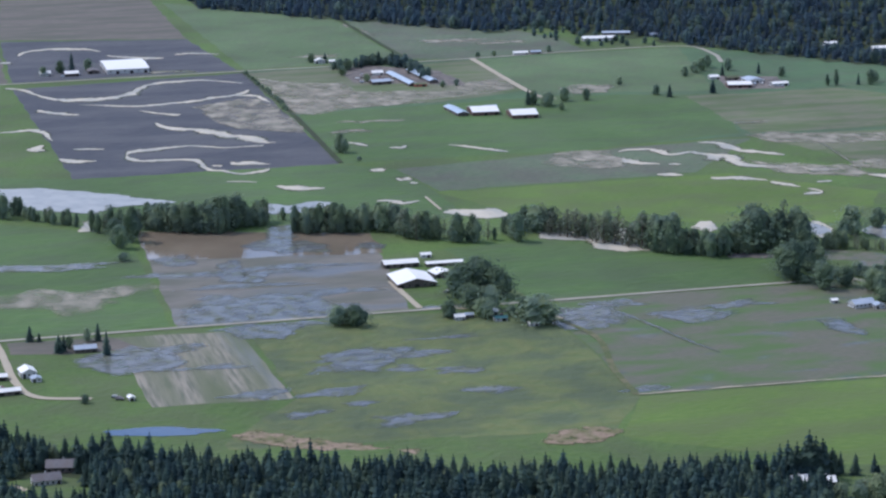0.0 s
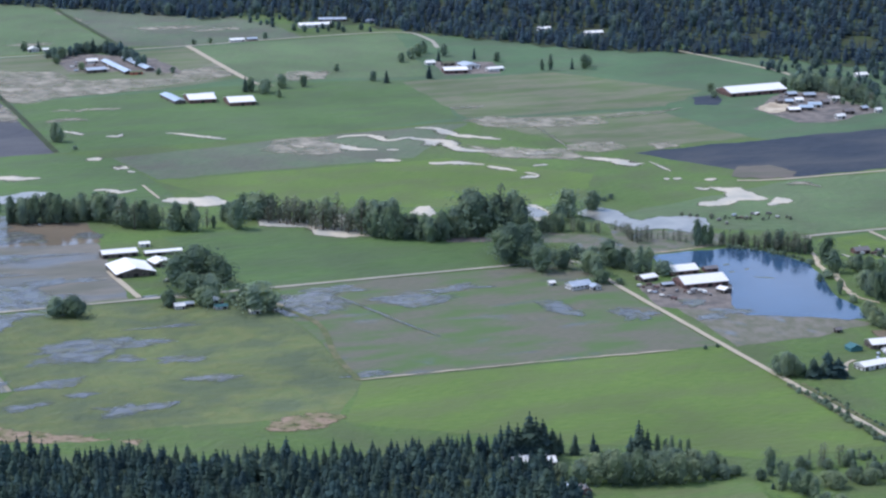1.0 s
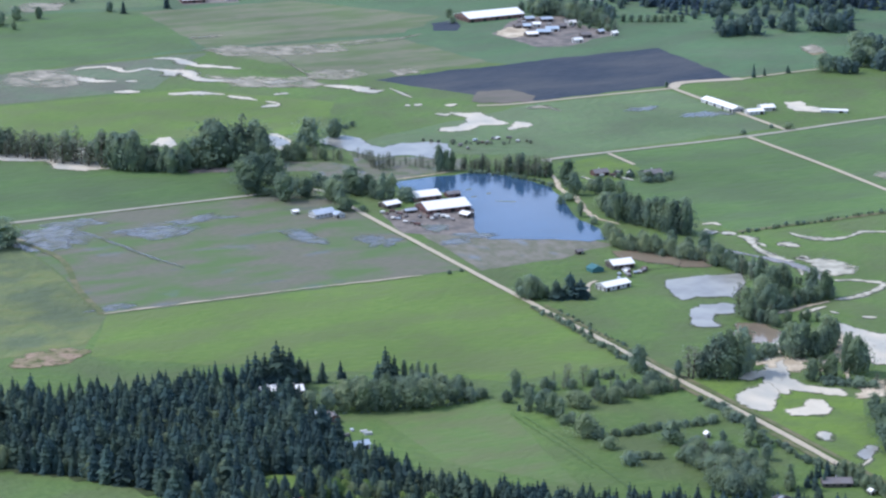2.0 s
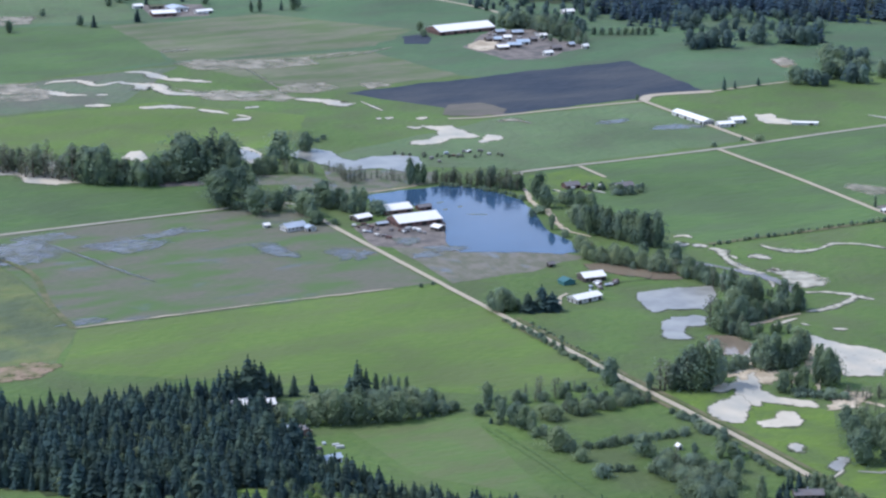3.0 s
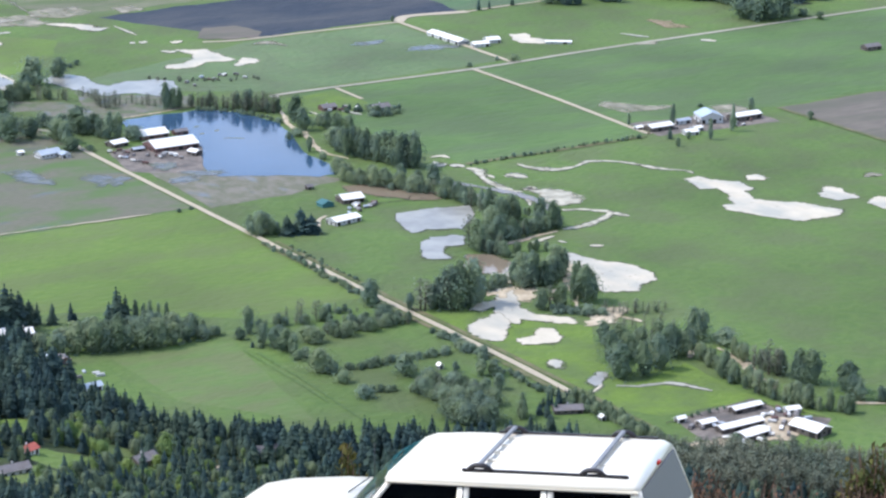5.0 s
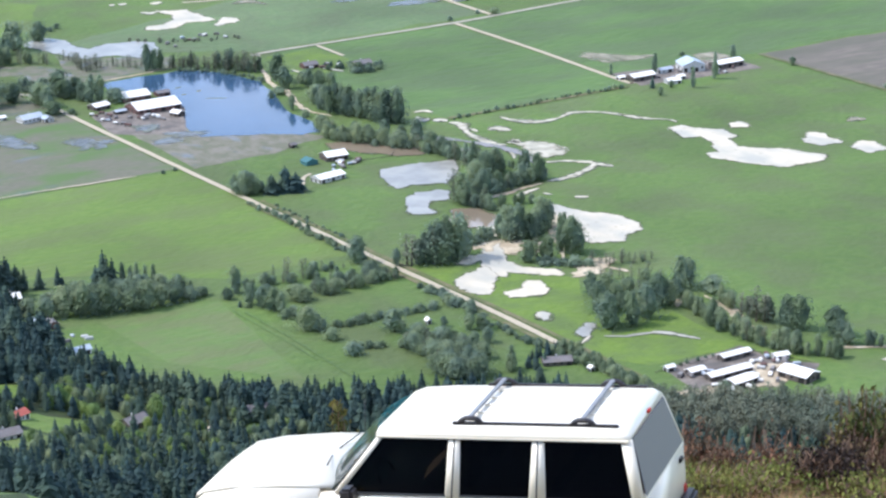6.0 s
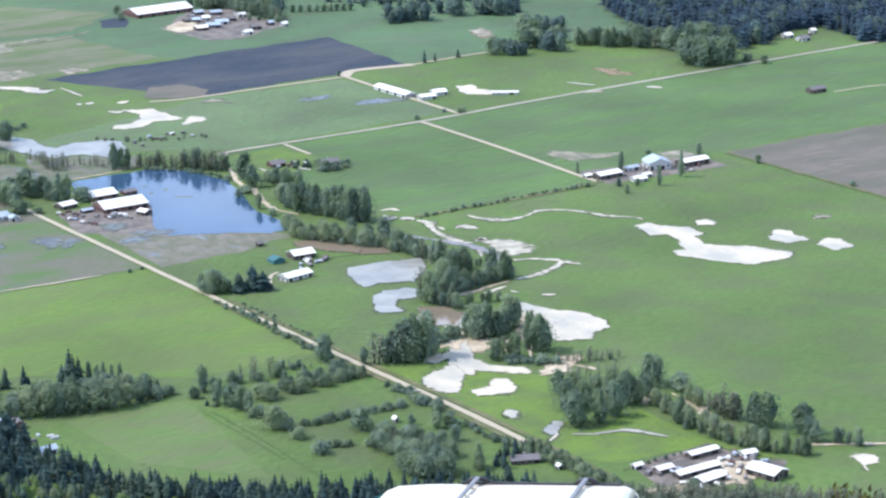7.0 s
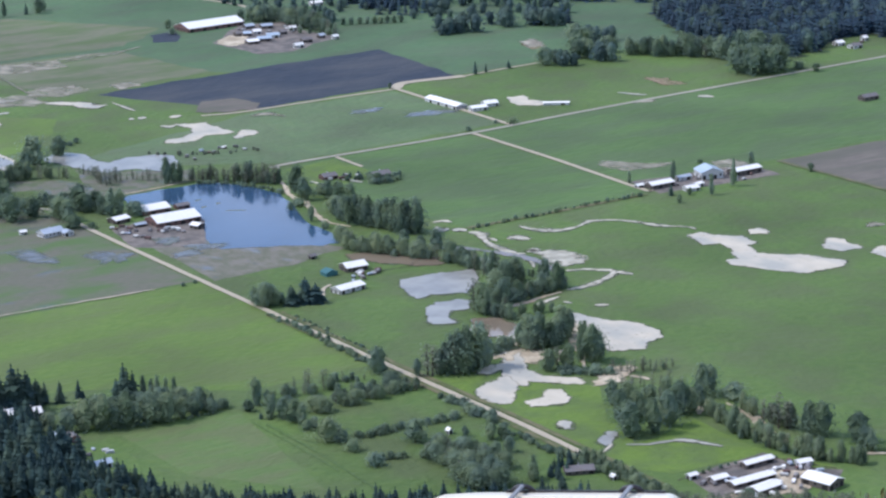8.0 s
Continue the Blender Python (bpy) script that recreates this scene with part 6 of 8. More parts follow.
lone('b', 958, 1066, 18.1, 8.0)
lone('b', 971, 1041, 20.1, 11.9)
lone('b', 966, 1025, 14.9, 8.5)
lone('b', 964, 1028, 16.3, 7.2)
lone('b', 956, 1084, 16.8, 5.4)
belt('b', [(966, 1021, 12.8), (973, 1014, 15.6), (986, 999, 14.1)], 7.5, 8, 0.78)
lone('b', 716, 1325, 19.7, 7.7)
lone('b', 712, 1300, 15.7, 6.2)
lone('b', 716, 1291, 14.9, 7.5)
lone('b', 719, 1281, 16.4, 8.8)
lone('b', 720, 1274, 14.8, 6.8)
lone('b', 717, 1263, 7.4, 6.1)
lone('b', 723, 1265, 7.8, 6.1)
lone('b', 706, 1318, 8.3, 6.2)
lone('b', 725, 1301, 12.0, 6.9)
lone('f', 705, 1300, 4.5, 4.3)
lone('y', 741, 1291, 11.3, 13.1)
lone('y', 745, 1286, 8.3, 7.6)
lone('s', 709, 1296, 3.7, 3.4)
belt('b', [(724, 1327, 9.2), (745, 1328, 8.4), (759, 1323, 7.7), (773, 1318, 10.8)], 5.1, 6, 1.22)
belt('w', [(750, 1340, 13.1), (758, 1333, 15.4), (770, 1327, 11.6)], 6, 8, 1.0)
belt('b', [(780, 1337, 7.8), (789, 1330, 7.8), (799, 1325, 5.5)], 4.2, 4, 1.22)
lone('b', 813, 1333, 19.6, 10.1)
lone('b', 814, 1341, 10.3, 5.8)
belt('y', [(758, 1300, 9.9), (760, 1285, 9.8), (777, 1292, 9.9), (788, 1286, 9.2)], 4.2, 6, 1.35)
belt('b', [(766, 1306, 9.2), (780, 1301, 9.2), (795, 1290, 8.4), (814, 1286, 7.7)], 4.2, 7, 1.35)
belt('b', [(802, 1308, 10.8), (806, 1301, 10.8), (817, 1287, 7.7)], 5.1, 5, 1.35)
lone('y', 718, 1238, 16.0, 13.3)
lone('b', 723, 1231, 8.7, 7.3)
lone('s', 720, 1213, 7.9, 7.8)
lone('b', 759, 1204, 15.3, 12.5)
lone('s', 717, 1183, 8.5, 8.3)
belt('s', [(734, 1231, 5.9), (748, 1229, 5.9), (766, 1228, 5.9)], 2.6, 2, 0.9)
belt('s', [(783, 1228, 5.6), (794, 1225, 5.2), (805, 1225, 4.9)], 2.6, 2, 0.9)
belt('s', [(725, 1189, 5.0), (741, 1182, 4.3)], 2.6, 2, 0.9)
belt('b', [(746, 1178, 8.6), (750, 1168, 12.1), (751, 1152, 13.4), (749, 1131, 14.0)], 3.4, 7, 1.22)
belt('b', [(758, 1181, 10.8), (763, 1170, 13.6), (769, 1158, 12.8), (774, 1144, 12.1)], 4.2, 8, 1.22)
belt('b', [(740, 1132, 12.9), (743, 1110, 16.6), (756, 1103, 18.6)], 4.2, 10, 1.22)
belt('y', [(746, 1144, 13.3), (760, 1135, 14.1), (772, 1126, 12.6)], 6.0, 10, 1.22)
lone('b', 798, 1179, 11.6, 6.6)
lone('b', 805, 1176, 10.9, 7.9)
lone('b', 789, 1194, 7.3, 4.0)
lone('b', 781, 1149, 11.4, 7.7)
lone('b', 794, 1154, 10.8, 6.5)
lone('b', 777, 1105, 11.1, 5.0)
lone('b', 757, 1121, 12.2, 6.3)
belt('s', [(819, 1265, 3.8), (818, 1240, 5.3), (817, 1219, 6.0), (817, 1200, 5.2)], 3.4, 3, 1.1)
belt('s', [(814, 1180, 3.7), (814, 1148, 4.3), (815, 1120, 5.0), (814, 1091, 5.6)], 4, 2, 1.0)
belt('s', [(821, 1397, 4.1), (820, 1365, 4.0), (818, 1320, 3.1)], 6, 2, 0.9)
lone('b', 820, 1210, 7.4, 6.1)
belt('f', [(785, 1105, 11.5), (794, 1102, 11.9), (799, 1098, 10.5)], 5, 4, 1.0)
lone('t', 776, 1104, 11.8, 5.0)
belt('s', [(819, 1087, 5.6), (820, 1066, 6.2), (821, 1046, 5.5)], 4, 5, 1.1)
belt('b', [(824, 1532, 12.0), (830, 1520, 18.8), (845, 1516, 14.6)], 5, 8, 0.9)
lone('f', 850, 1512, 15.4, 8.3)
lone('f', 861, 1511, 19.8, 9.6)
lone('f', 867, 1506, 15.5, 9.6)
lone('b', 864, 1509, 10.3, 5.6)
lone('f', 649, 1379, 28.9, 10.2)
lone('f', 654, 1376, 23.2, 7.8)
lone('f', 645, 1382, 18.3, 7.8)
lone('f', 650, 1376, 25.8, 7.8)
lone('t', 661, 1376, 19.1, 3.5)
lone('t', 665, 1373, 16.8, 3.5)
lone('t', 668, 1370, 19.8, 3.5)
lone('t', 673, 1367, 17.6, 3.5)
lone('t', 677, 1364, 18.3, 3.5)
lone('t', 681, 1338, 16.6, 4.2)
lone('t', 690, 1339, 10.6, 4.2)
lone('f', 622, 1417, 5.8, 4.6)
lone('f', 633, 1408, 5.8, 4.6)
belt('f', [(568, 1397, 31.0), (583, 1400, 31.2), (596, 1403, 22.7), (608, 1409, 14.5)], 4, 10, 1.1)
belt('b', [(598, 1362, 17.0), (640, 1352, 20.0), (690, 1345, 14.0)], 6, 8, 1.2)
lone('f', 856, 1882, 22.7, 12.7)
lone('f', 852, 1885, 18.7, 9.8)
lone('b', 848, 1902, 12.9, 11.8)
lone('b', 838, 1919, 11.9, 11.9)
lone('b', 839, 1904, 10.9, 8.8)
lone('s', 811, 1889, 4.9, 6.8)
lone('s', 840, 1869, 3.9, 5.8)
lone('b', 876, 1892, 10.5, 8.9)
lone('t', 888, 1889, 13.0, 4.9)
lone('t', 896, 1889, 11.0, 4.9)
lone('s', 881, 1830, 12.7, 12.5)
belt('s', [(592, 1342, 2.2), (638, 1335, 2.2), (688, 1325, 2.3)], 4, 1, 0.9)
lone('b', 490, 1938, 30.1, 22.2)
lone('b', 508, 1943, 34.1, 25.1)
lone('b', 520, 1931, 27.2, 22.2)
lone('b', 492, 1868, 17.0, 17.0)
lone('b', 489, 1902, 21.5, 20.0)
lone('b', 465, 1877, 15.1, 12.5)
lone('b', 528, 1835, 25.2, 25.6)
lone('b', 522, 1848, 20.1, 15.1)
lone('b', 536, 1840, 18.7, 15.1)
lone('b', 373, 1876, 17.3, 13.3)
lone('b', 387, 1872, 18.2, 15.9)
lone('b', 382, 1879, 13.6, 11.5)
lone('b', 504, 1892, 20.5, 18.1)
lone('b', 514, 1866, 9.4, 10.7)
lone('f', 466, 1880, 15.1, 10.1)
lone('y', 583, 1350, 14.7, 8.9)
lone('y', 605, 1347, 21.4, 11.6)
lone('y', 616, 1344, 24.4, 12.3)
lone('y', 629, 1339, 20.0, 11.6)
lone('y', 644, 1336, 20.9, 12.4)
lone('y', 655, 1332, 20.2, 11.0)
lone('y', 666, 1332, 15.0, 9.0)
lone('b', 594, 1347, 14.7, 9.5)
lone('b', 623, 1341, 17.1, 8.2)
lone('b', 637, 1338, 16.4, 8.9)
lone('b', 649, 1334, 15.7, 8.9)
lone('b', 676, 1333, 12.8, 8.3)
lone('b', 687, 1333, 9.1, 8.3)
lone('b', 696, 1334, 6.8, 7.7)
belt('b', [(1431, 2625, 16.7), (1443, 2610, 19.5), (1463, 2590, 20.8), (1464, 2536, 24.6), (1466, 2499, 24.3), (1470, 2480, 17.5)], 9, 26, 1.2)
belt('b', [(1428, 2527, 8.1), (1450, 2498, 9.5), (1459, 2468, 8.0)], 10, 5, 1.2)
lone('b', 1508, 2527, 9.6, 6.1)
lone('b', 1517, 2523, 9.6, 6.1)
lone('b', 1526, 2518, 9.6, 6.1)
lone('b', 1534, 2514, 9.6, 6.1)
lone('b', 1542, 2510, 9.6, 6.1)
lone('b', 1549, 2507, 9.6, 6.1)
lone('b', 1556, 2503, 9.6, 6.1)
lone('b', 1563, 2499, 9.6, 6.1)
lone('b', 1571, 2496, 9.6, 6.1)
lone('b', 1540, 2156, 21.3, 15.9)
lone('b', 1557, 2160, 15.7, 11.1)
lone('b', 1574, 2164, 12.0, 5.6)
lone('b', 1638, 2234, 26.0, 19.2)
lone('b', 1633, 2211, 25.8, 19.1)
lone('b', 1591, 2164, 21.5, 16.2)
lone('b', 1604, 2163, 21.6, 16.2)
belt('b', [(1626, 2172, 23.0), (1647, 2166, 19.2)], 9, 12, 1.0)
belt('b', [(1640, 2141, 23.5), (1664, 2127, 25.4)], 8, 10, 1.0)
belt('b', [(1661, 2112, 25.9), (1685, 2103, 25.3), (1697, 2077, 25.2), (1708, 2052, 26.3)], 8, 14, 1.0)
lone('b', 1670, 1983, 29.3, 19.2)
lone('b', 1672, 1966, 35.2, 22.7)
lone('b', 1691, 1964, 32.2, 24.0)
lone('b', 1713, 1967, 29.4, 20.5)
lone('b', 1751, 2050, 28.4, 23.7)
lone('b', 1720, 2043, 33.8, 17.3)
lone('b', 1770, 2035, 24.6, 18.7)
lone('b', 1698, 2026, 18.6, 12.2)
lone('b', 1733, 1960, 9.2, 10.9)
lone('b', 1737, 1937, 9.2, 8.4)
lone('b', 851, 1000, 10.2, 7.3)
lone('b', 828, 1002, 6.8, 6.0)
lone('b', 829, 993, 8.1, 7.2)
lone('b', 830, 986, 8.7, 6.6)
belt('s', [(823, 1501, 3.0), (823, 1447, 4.1), (821, 1397, 4.1), (820, 1340, 4.0)], 4, 2, 1.0)
belt('s', [(835, 1483, 2.5), (834, 1413, 2.9), (834, 1363, 3.2)], 6, 2, 1.0)
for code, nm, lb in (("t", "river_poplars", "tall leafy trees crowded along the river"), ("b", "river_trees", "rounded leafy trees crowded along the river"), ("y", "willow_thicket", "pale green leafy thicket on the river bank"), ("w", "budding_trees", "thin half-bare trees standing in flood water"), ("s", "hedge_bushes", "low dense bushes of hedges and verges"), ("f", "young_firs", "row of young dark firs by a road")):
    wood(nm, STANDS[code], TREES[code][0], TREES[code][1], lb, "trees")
grow('y', 512, 1915, 14, 'beside the farmhouse', 1.0)
grow('f', 130, 1898, 12, 'beside a farmhouse', 1.3)
grow('f', 137, 1896, 7, 'beside a farmhouse', 1.5)
grow('f', 149, 1857, 14, 'beside a farmhouse', 1.4)
grow('f', 153, 1859, 13, 'beside a farmhouse', 1.4)
grow('b', 158, 1866, 10, 'beside a farmhouse', 1.0)
grow('f', 184, 1840, 18, 'beside a farmhouse', 1.2)
grow('b', 174, 1886, 10, 'beside a farmhouse', 1.1)
grow('f', 182, 1884, 14, 'beside a farmhouse', 1.3)
grow('s', 154, 1713, 7, 'on a farm drive', 0.9)
grow('f', 617, 1408, 11, "at the pasture's edge", 1.3)
grow('f', 630, 1408, 10, "at the pasture's edge", 1.3)
grow('t', 779, 1108, 11, 'in a pasture', 1.0)
grow('f', 790, 1098, 8, 'beside a sunken house', 1.4)
grow('p', 1273, 1658, 8, 'beside a farmyard', 1.0)
grow('p', 1307, 1640, 14, 'among farm barns', 0.7)
grow('p', 1301, 1580, 14, 'among farm barns', 0.7)
grow('p', 1336, 1594, 18, 'among farm barns', 0.6)
grow('b', 1423, 1592, 6, 'at a field corner', 1.3)
grow('s', 1430, 1480, 5, 'at a field corner', 1.3)
grow('b', 1404, 1650, 8, 'beside a farmyard', 1.0)
grow('f', 1273, 1600, 8, 'beside a farmyard', 1.3)
grow('b', 1262, 1575, 6, 'beside a farmyard', 1.0)
grow('b', 1287, 1592, 5, 'beside a farmyard', 1.2)
grow('s', 1370, 1680, 4, 'in a meadow', 1.2)
grow('f', 1453, 2162, 14, 'beside a farm track', 1.2)
grow('f', 1468, 2164, 9, 'beside a farm track', 1.4)
grow('f', 1500, 2167, 9, 'beside a farm track', 1.4)
grow('s', 1286, 1928, 5, 'at a crossroads', 1.1)
grow('s', 1338, 1928, 7, 'at a crossroads', 1.3)
grow('s', 1326, 1940, 4, 'at a crossroads', 1.2)
grow('b', 1340, 2155, 6, 'on a farm track', 1.0)
grow('b', 816, 2852, 16, 'beside far barns', 1.2)
grow('b', 824, 2830, 16, 'beside far barns', 1.4)
grow('f', 808, 2850, 18, 'beside far barns', 1.5)
grow('b', 832, 2842, 15, 'beside far barns', 1.3)
grow('b', 858, 2862, 16, 'in a far field', 1.4)
grow('b', 885, 2860, 14, 'in a far field', 1.1)
grow('b', 979, 2872, 12, 'in a far field', 1.3)
grow('f', 990, 2852, 15, 'in a far field', 1.4)
grow('b', 836, 2800, 9, 'beside far barns', 1.4)
grow('b', 526, 2615, 20, 'at a ditch corner', 1.0)
grow('b', 530, 2608, 16, 'at a ditch corner', 1.0)
grow('s', 536, 2560, 5, 'in a far field', 1.2)
grow('b', 1083, 3020, 15, 'round a far farm', 1.3)
grow('b', 1098, 3035, 16, 'round a far farm', 1.3)
grow('b', 1115, 3060, 16, 'round a far farm', 1.3)
grow('b', 1133, 3030, 15, 'round a far farm', 1.2)
grow('f', 1051, 2864, 17, 'round a far farm', 1.3)
grow('b', 1062, 3000, 12, 'round a far farm', 1.3)
grow('f', 1110, 2990, 15, 'round a far farm', 1.4)
grow('f', 1160, 2990, 14, 'round a far farm', 1.4)
grow('b', 1180, 2960, 12, 'round a far farm', 1.3)
grow('t', 1207, 2872, 14, 'in a far field', 1.0)
grow('t', 1217, 2868, 20, 'in a far field', 0.8)
grow('f', 1247, 2868, 14, 'in a far field', 1.4)
grow('b', 1262, 2864, 18, 'in a far field', 1.1)
grow('b', 1275, 2880, 14, 'in a far field', 1.2)
grow('b', 960, 2960, 10, 'in a far field', 1.3)
grow('b', 655, 3192, 14, 'round a far farmyard', 1.5)
grow('f', 680, 3220, 14, 'round a far farmyard', 1.5)
grow('b', 696, 3225, 15, 'round a far farmyard', 1.4)
grow('f', 705, 3226, 18, 'round a far farmyard', 1.5)
grow('f', 723, 3220, 18, 'round a far farmyard', 1.4)
grow('b', 659, 3088, 10, 'round a far farmyard', 1.5)
grow('b', 742, 3016, 8, 'round a far farmyard', 1.6)
grow('b', 762, 3022, 8, 'round a far farmyard', 1.6)
grow('b', 640, 3150, 12, 'round a far farmyard', 1.5)
grow('b', 752, 3270, 7, 'on a far ditch', 1.5)
grow('f', 640, 3270, 13, 'beside a far house', 1.4)
grow('b', 622, 3275, 12, 'beside a far house', 1.4)
grow('b', 956, 3265, 9, 'on a far road', 1.4)
grow('b', 850, 3250, 7, 'on a far road', 1.6)
grow('b', 874, 3255, 7, 'on a far road', 1.6)
grow('f', 300, 3300, 24, 'beside a far barn', 1.0)
grow('b', 284, 3290, 16, 'beside a far barn', 1.3)
grow('b', 260, 3270, 12, 'beside a far barn', 1.3)
grow('b', 322, 3300, 15, 'beside a far barn', 1.3)
grow('b', 1335, 2650, 10, 'beside a long white barn', 1.6)
grow('b', 1320, 2610, 9, 'beside a long white barn', 1.6)
grow('f', 1506, 2592, 22, 'beside a far farm', 1.3)
grow('f', 1490, 2530, 16, 'beside a far farm', 1.3)
grow('b', 1477, 2560, 17, 'beside a far farm', 1.3)
grow('b', 1450, 2620, 14, 'beside a far farm', 1.3)
grow('b', 1430, 2640, 13, 'beside a far farm', 1.3)
grow('s', 1300, 1262, 4, 'on a ditch line', 1.2)
grow('s', 1286, 1215, 3, 'on a ditch line', 1.2)
grow('s', 930, 1614, 3, 'in a paddock', 1.2)
grow('s', 811, 1608, 3, 'on a field edge', 1.2)
grow('s', 822, 1610, 3, 'on a field edge', 1.2)

plant('g', 567, 1146, 15, 'among dark firs', 1.2)
plant('g', 561, 1141, 10, 'among dark firs', 1.0)
plant('g', 514, 1155, 14, 'among dark firs', 1.1)
plant('g', 521, 1160, 12, 'among dark firs', 1.2)
plant('g', 529, 1178, 13, 'among dark firs', 1.0)
plant('g', 538, 1170, 11, 'among dark firs', 1.1)
plant('g', 574, 1133, 11, 'among dark firs', 1.2)
plant('g', 580, 1137, 9, 'among dark firs', 1.1)
plant('g', 498, 1094, 12, 'among dark firs', 1.2)
plant('g', 508, 1100, 10, 'among dark firs', 1.1)
plant('g', 521, 1099, 12, 'among dark firs', 1.0)
plant('g', 594, 1162, 10, 'among dark firs', 1.2)
plant('g', 510, 1174, 12, 'among dark firs', 1.1)
plant('g', 548, 1120, 9, 'among dark firs', 1.2)


# -- buildings --
def slab_between(a, b, y0, y1, t):
    """A sloped roof panel between (x, z) points a and b."""
    dx, dz = b[0] - a[0], b[1] - a[1]
    n = math.hypot(dx, dz)
    ox, oz = -dz / n * t, dx / n * t
    if oz < 0:
        ox, oz = -ox, -oz
    return prism_bm([a, b, (b[0] + ox, b[1] + oz), (a[0] + ox, a[1] + oz)], y0, y1)


def building(name, label, x, y, w, d, h, rise, ridge, wall, roof, turn=0.0, doors=1, windows=2, chimney=False, open_front=False, z=None):
    """A gabled building: walls, two roof panels, doors and windows on the faces towards -y and -x. w along x, d along y."""
    if ridge == "x":
        turn, w, d = turn + 90, d, w
    ob = thing(name, pose(x, y, float(land(x, y)) if z is None else z, 0, 0, turn), label, "house" if name in ("farmhouse", "house", "cottage") else "shed" if name == "shed" else "barn")
    a, b = w / 2, d / 2
    part("wall", prism_bm([(-a, -0.5), (a, -0.5), (a, h), (0, h + rise - 0.15), (-a, h)], -b, b), wall, ob)
    over = 0.5
    s = rise / a
    for side in (-1, 1):
        part("roof_panel", slab_between((0, h + rise), (side * (a + over), h - over * s), -b - over, b + over, 0.22), roof, ob)
    part("ridge_cap", prism_bm([(-0.35, h + rise + 0.06), (0.35, h + rise + 0.06), (0, h + rise + 0.36)], -b - over, b + over), roof, ob)
    faces = [("y", -1), ("x", 1)] if ridge == "x" else [("y", -1), ("x", -1)]
    if ridge == "x":
        faces = [("x", -1), ("y", 1)]
    for axis, sg in faces:
        span = w if axis == "y" else d
        k = doors + windows
        if not k:
            continue
        for i in range(k):
            c = -span / 2 + span * (i + 0.5) / k
            is_door = i % 2 == 0 and i // 2 < doors
            ww = min(4.2, span / k * 0.6) if is_door else min(1.6, span / k * 0.4)
            z0, z1 = (0.0, min(3.6, h * 0.8)) if is_door else (h * 0.40, h * 0.75)
            if axis == "y":
                o0, o1 = (-b - 0.06, -b + 0.02) if sg < 0 else (b - 0.02, b + 0.06)
                bm = box_bm(c - ww / 2, c + ww / 2, o0, o1, z0, z1)
            else:
                o0, o1 = (-a - 0.06, -a + 0.02) if sg < 0 else (a - 0.02, a + 0.06)
                bm = box_bm(o0, o1, c - ww / 2, c + ww / 2, z0, z1)
            part("door" if is_door else "window", bm, OPENING if is_door else DARKGLASS, ob)
    if chimney:
        part("chimney", box_bm(a * 0.2, a * 0.2 + 0.8, -0.4, 0.4, h + rise * 0.5, h + rise + 1.0), CONCRETE, ob)
    return ob


W, G_, B_, D_ = WHITEROOF, GREYROOF, BLUEROOF, DARKROOF

building('house', 'white-roofed wing of a house in the forest', 588, 1387, 11, 9, 4.4, 2.4, 'x', WALL, W, -8, 1, 3, True)
building('barn', 'wide white-roofed cattle barn with a dark gable', 463.5, 2003, 34, 40, 3.6, 4.2, 'y', DARKWALL, W, 0, 3, 2)
building('barn', 'long white-roofed barn beside a field', 467, 2064, 31, 14, 4.0, 2.2, 'x', DARKWALL, W, 0, 3, 2)
building('barn', 'low narrow white-roofed cattle shed', 505, 2056, 33, 8, 3.2, 1.2, 'x', DARKWALL, W, 0, 4, 0)
building('shed', 'small white-roofed shed behind barns', 497, 2092, 9, 7, 3.0, 1.2, 'x', WALL, W, 0, 1, 1)
building('barn', 'white-roofed square barn in a farmyard', 493, 2018, 17, 17, 3.8, 2.4, 'y', DARKWALL, W, 10, 2, 1)
building('farmhouse', 'pale-roofed farmhouse under large trees', 509, 1990, 11, 9, 3.5, 2.2, 'x', WALL, G_, 0, 1, 3, True)
building('house', 'small white house by the farm road', 471, 1868, 8, 7, 3.0, 1.6, 'x', WALL, W, 0, 1, 2, True)
building('shed', 'small brown shed by the farm road', 480, 1872, 7, 5, 2.8, 1.2, 'x', DARKWALL, G_, 0, 1, 1)
building('house', 'small pale house under trees', 500, 1876, 9, 7, 3.0, 1.8, 'x', WALL, G_, 0, 1, 2, True)
building('shed', 'teal-roofed shed by the farm road', 502, 1856, 10, 7, 2.6, 1.0, 'x', WALL, TEALROOF, 0, 1, 1)
building('shed', 'small white shed under a large tree', 523, 1832, 8, 5, 2.4, 1.0, 'x', WALL, W, 0, 1, 1)
building('cottage', 'grey-roofed lone cottage between trees', 383, 1884, 13, 8, 3.2, 2.4, 'x', WALL, G_, 0, 1, 3, True)
building('barn', 'long white-roofed barn standing in floodwater', 897, 1791, 40, 24, 4.0, 4.4, 'x', REDWALL, W, 0, 3, 3)
building('barn', 'white-roofed barn beside the pond', 899, 1833, 26, 18, 3.8, 3.2, 'x', REDWALL, W, 0, 2, 2)
building('shed', 'low white-roofed open shed in a farmyard', 861, 1819, 15, 12, 3.4, 1.8, 'x', DARKWALL, W, 12, 2, 1)
building('shed', "small white-roofed shed at the water's edge", 903, 1759, 9, 9, 3.2, 1.5, 'y', DARKWALL, W, 20, 1, 1)
building('shed', 'low dark lean-to behind the barns', 925, 1829, 12, 8, 3.0, 1.4, 'x', REDWALL, D_, 0, 1, 1)
building('farmhouse', 'grey-roofed farmhouse with pale walls', 797, 1815, 19, 12, 3.6, 2.6, 'x', WALL, G_, 8, 1, 4, True)
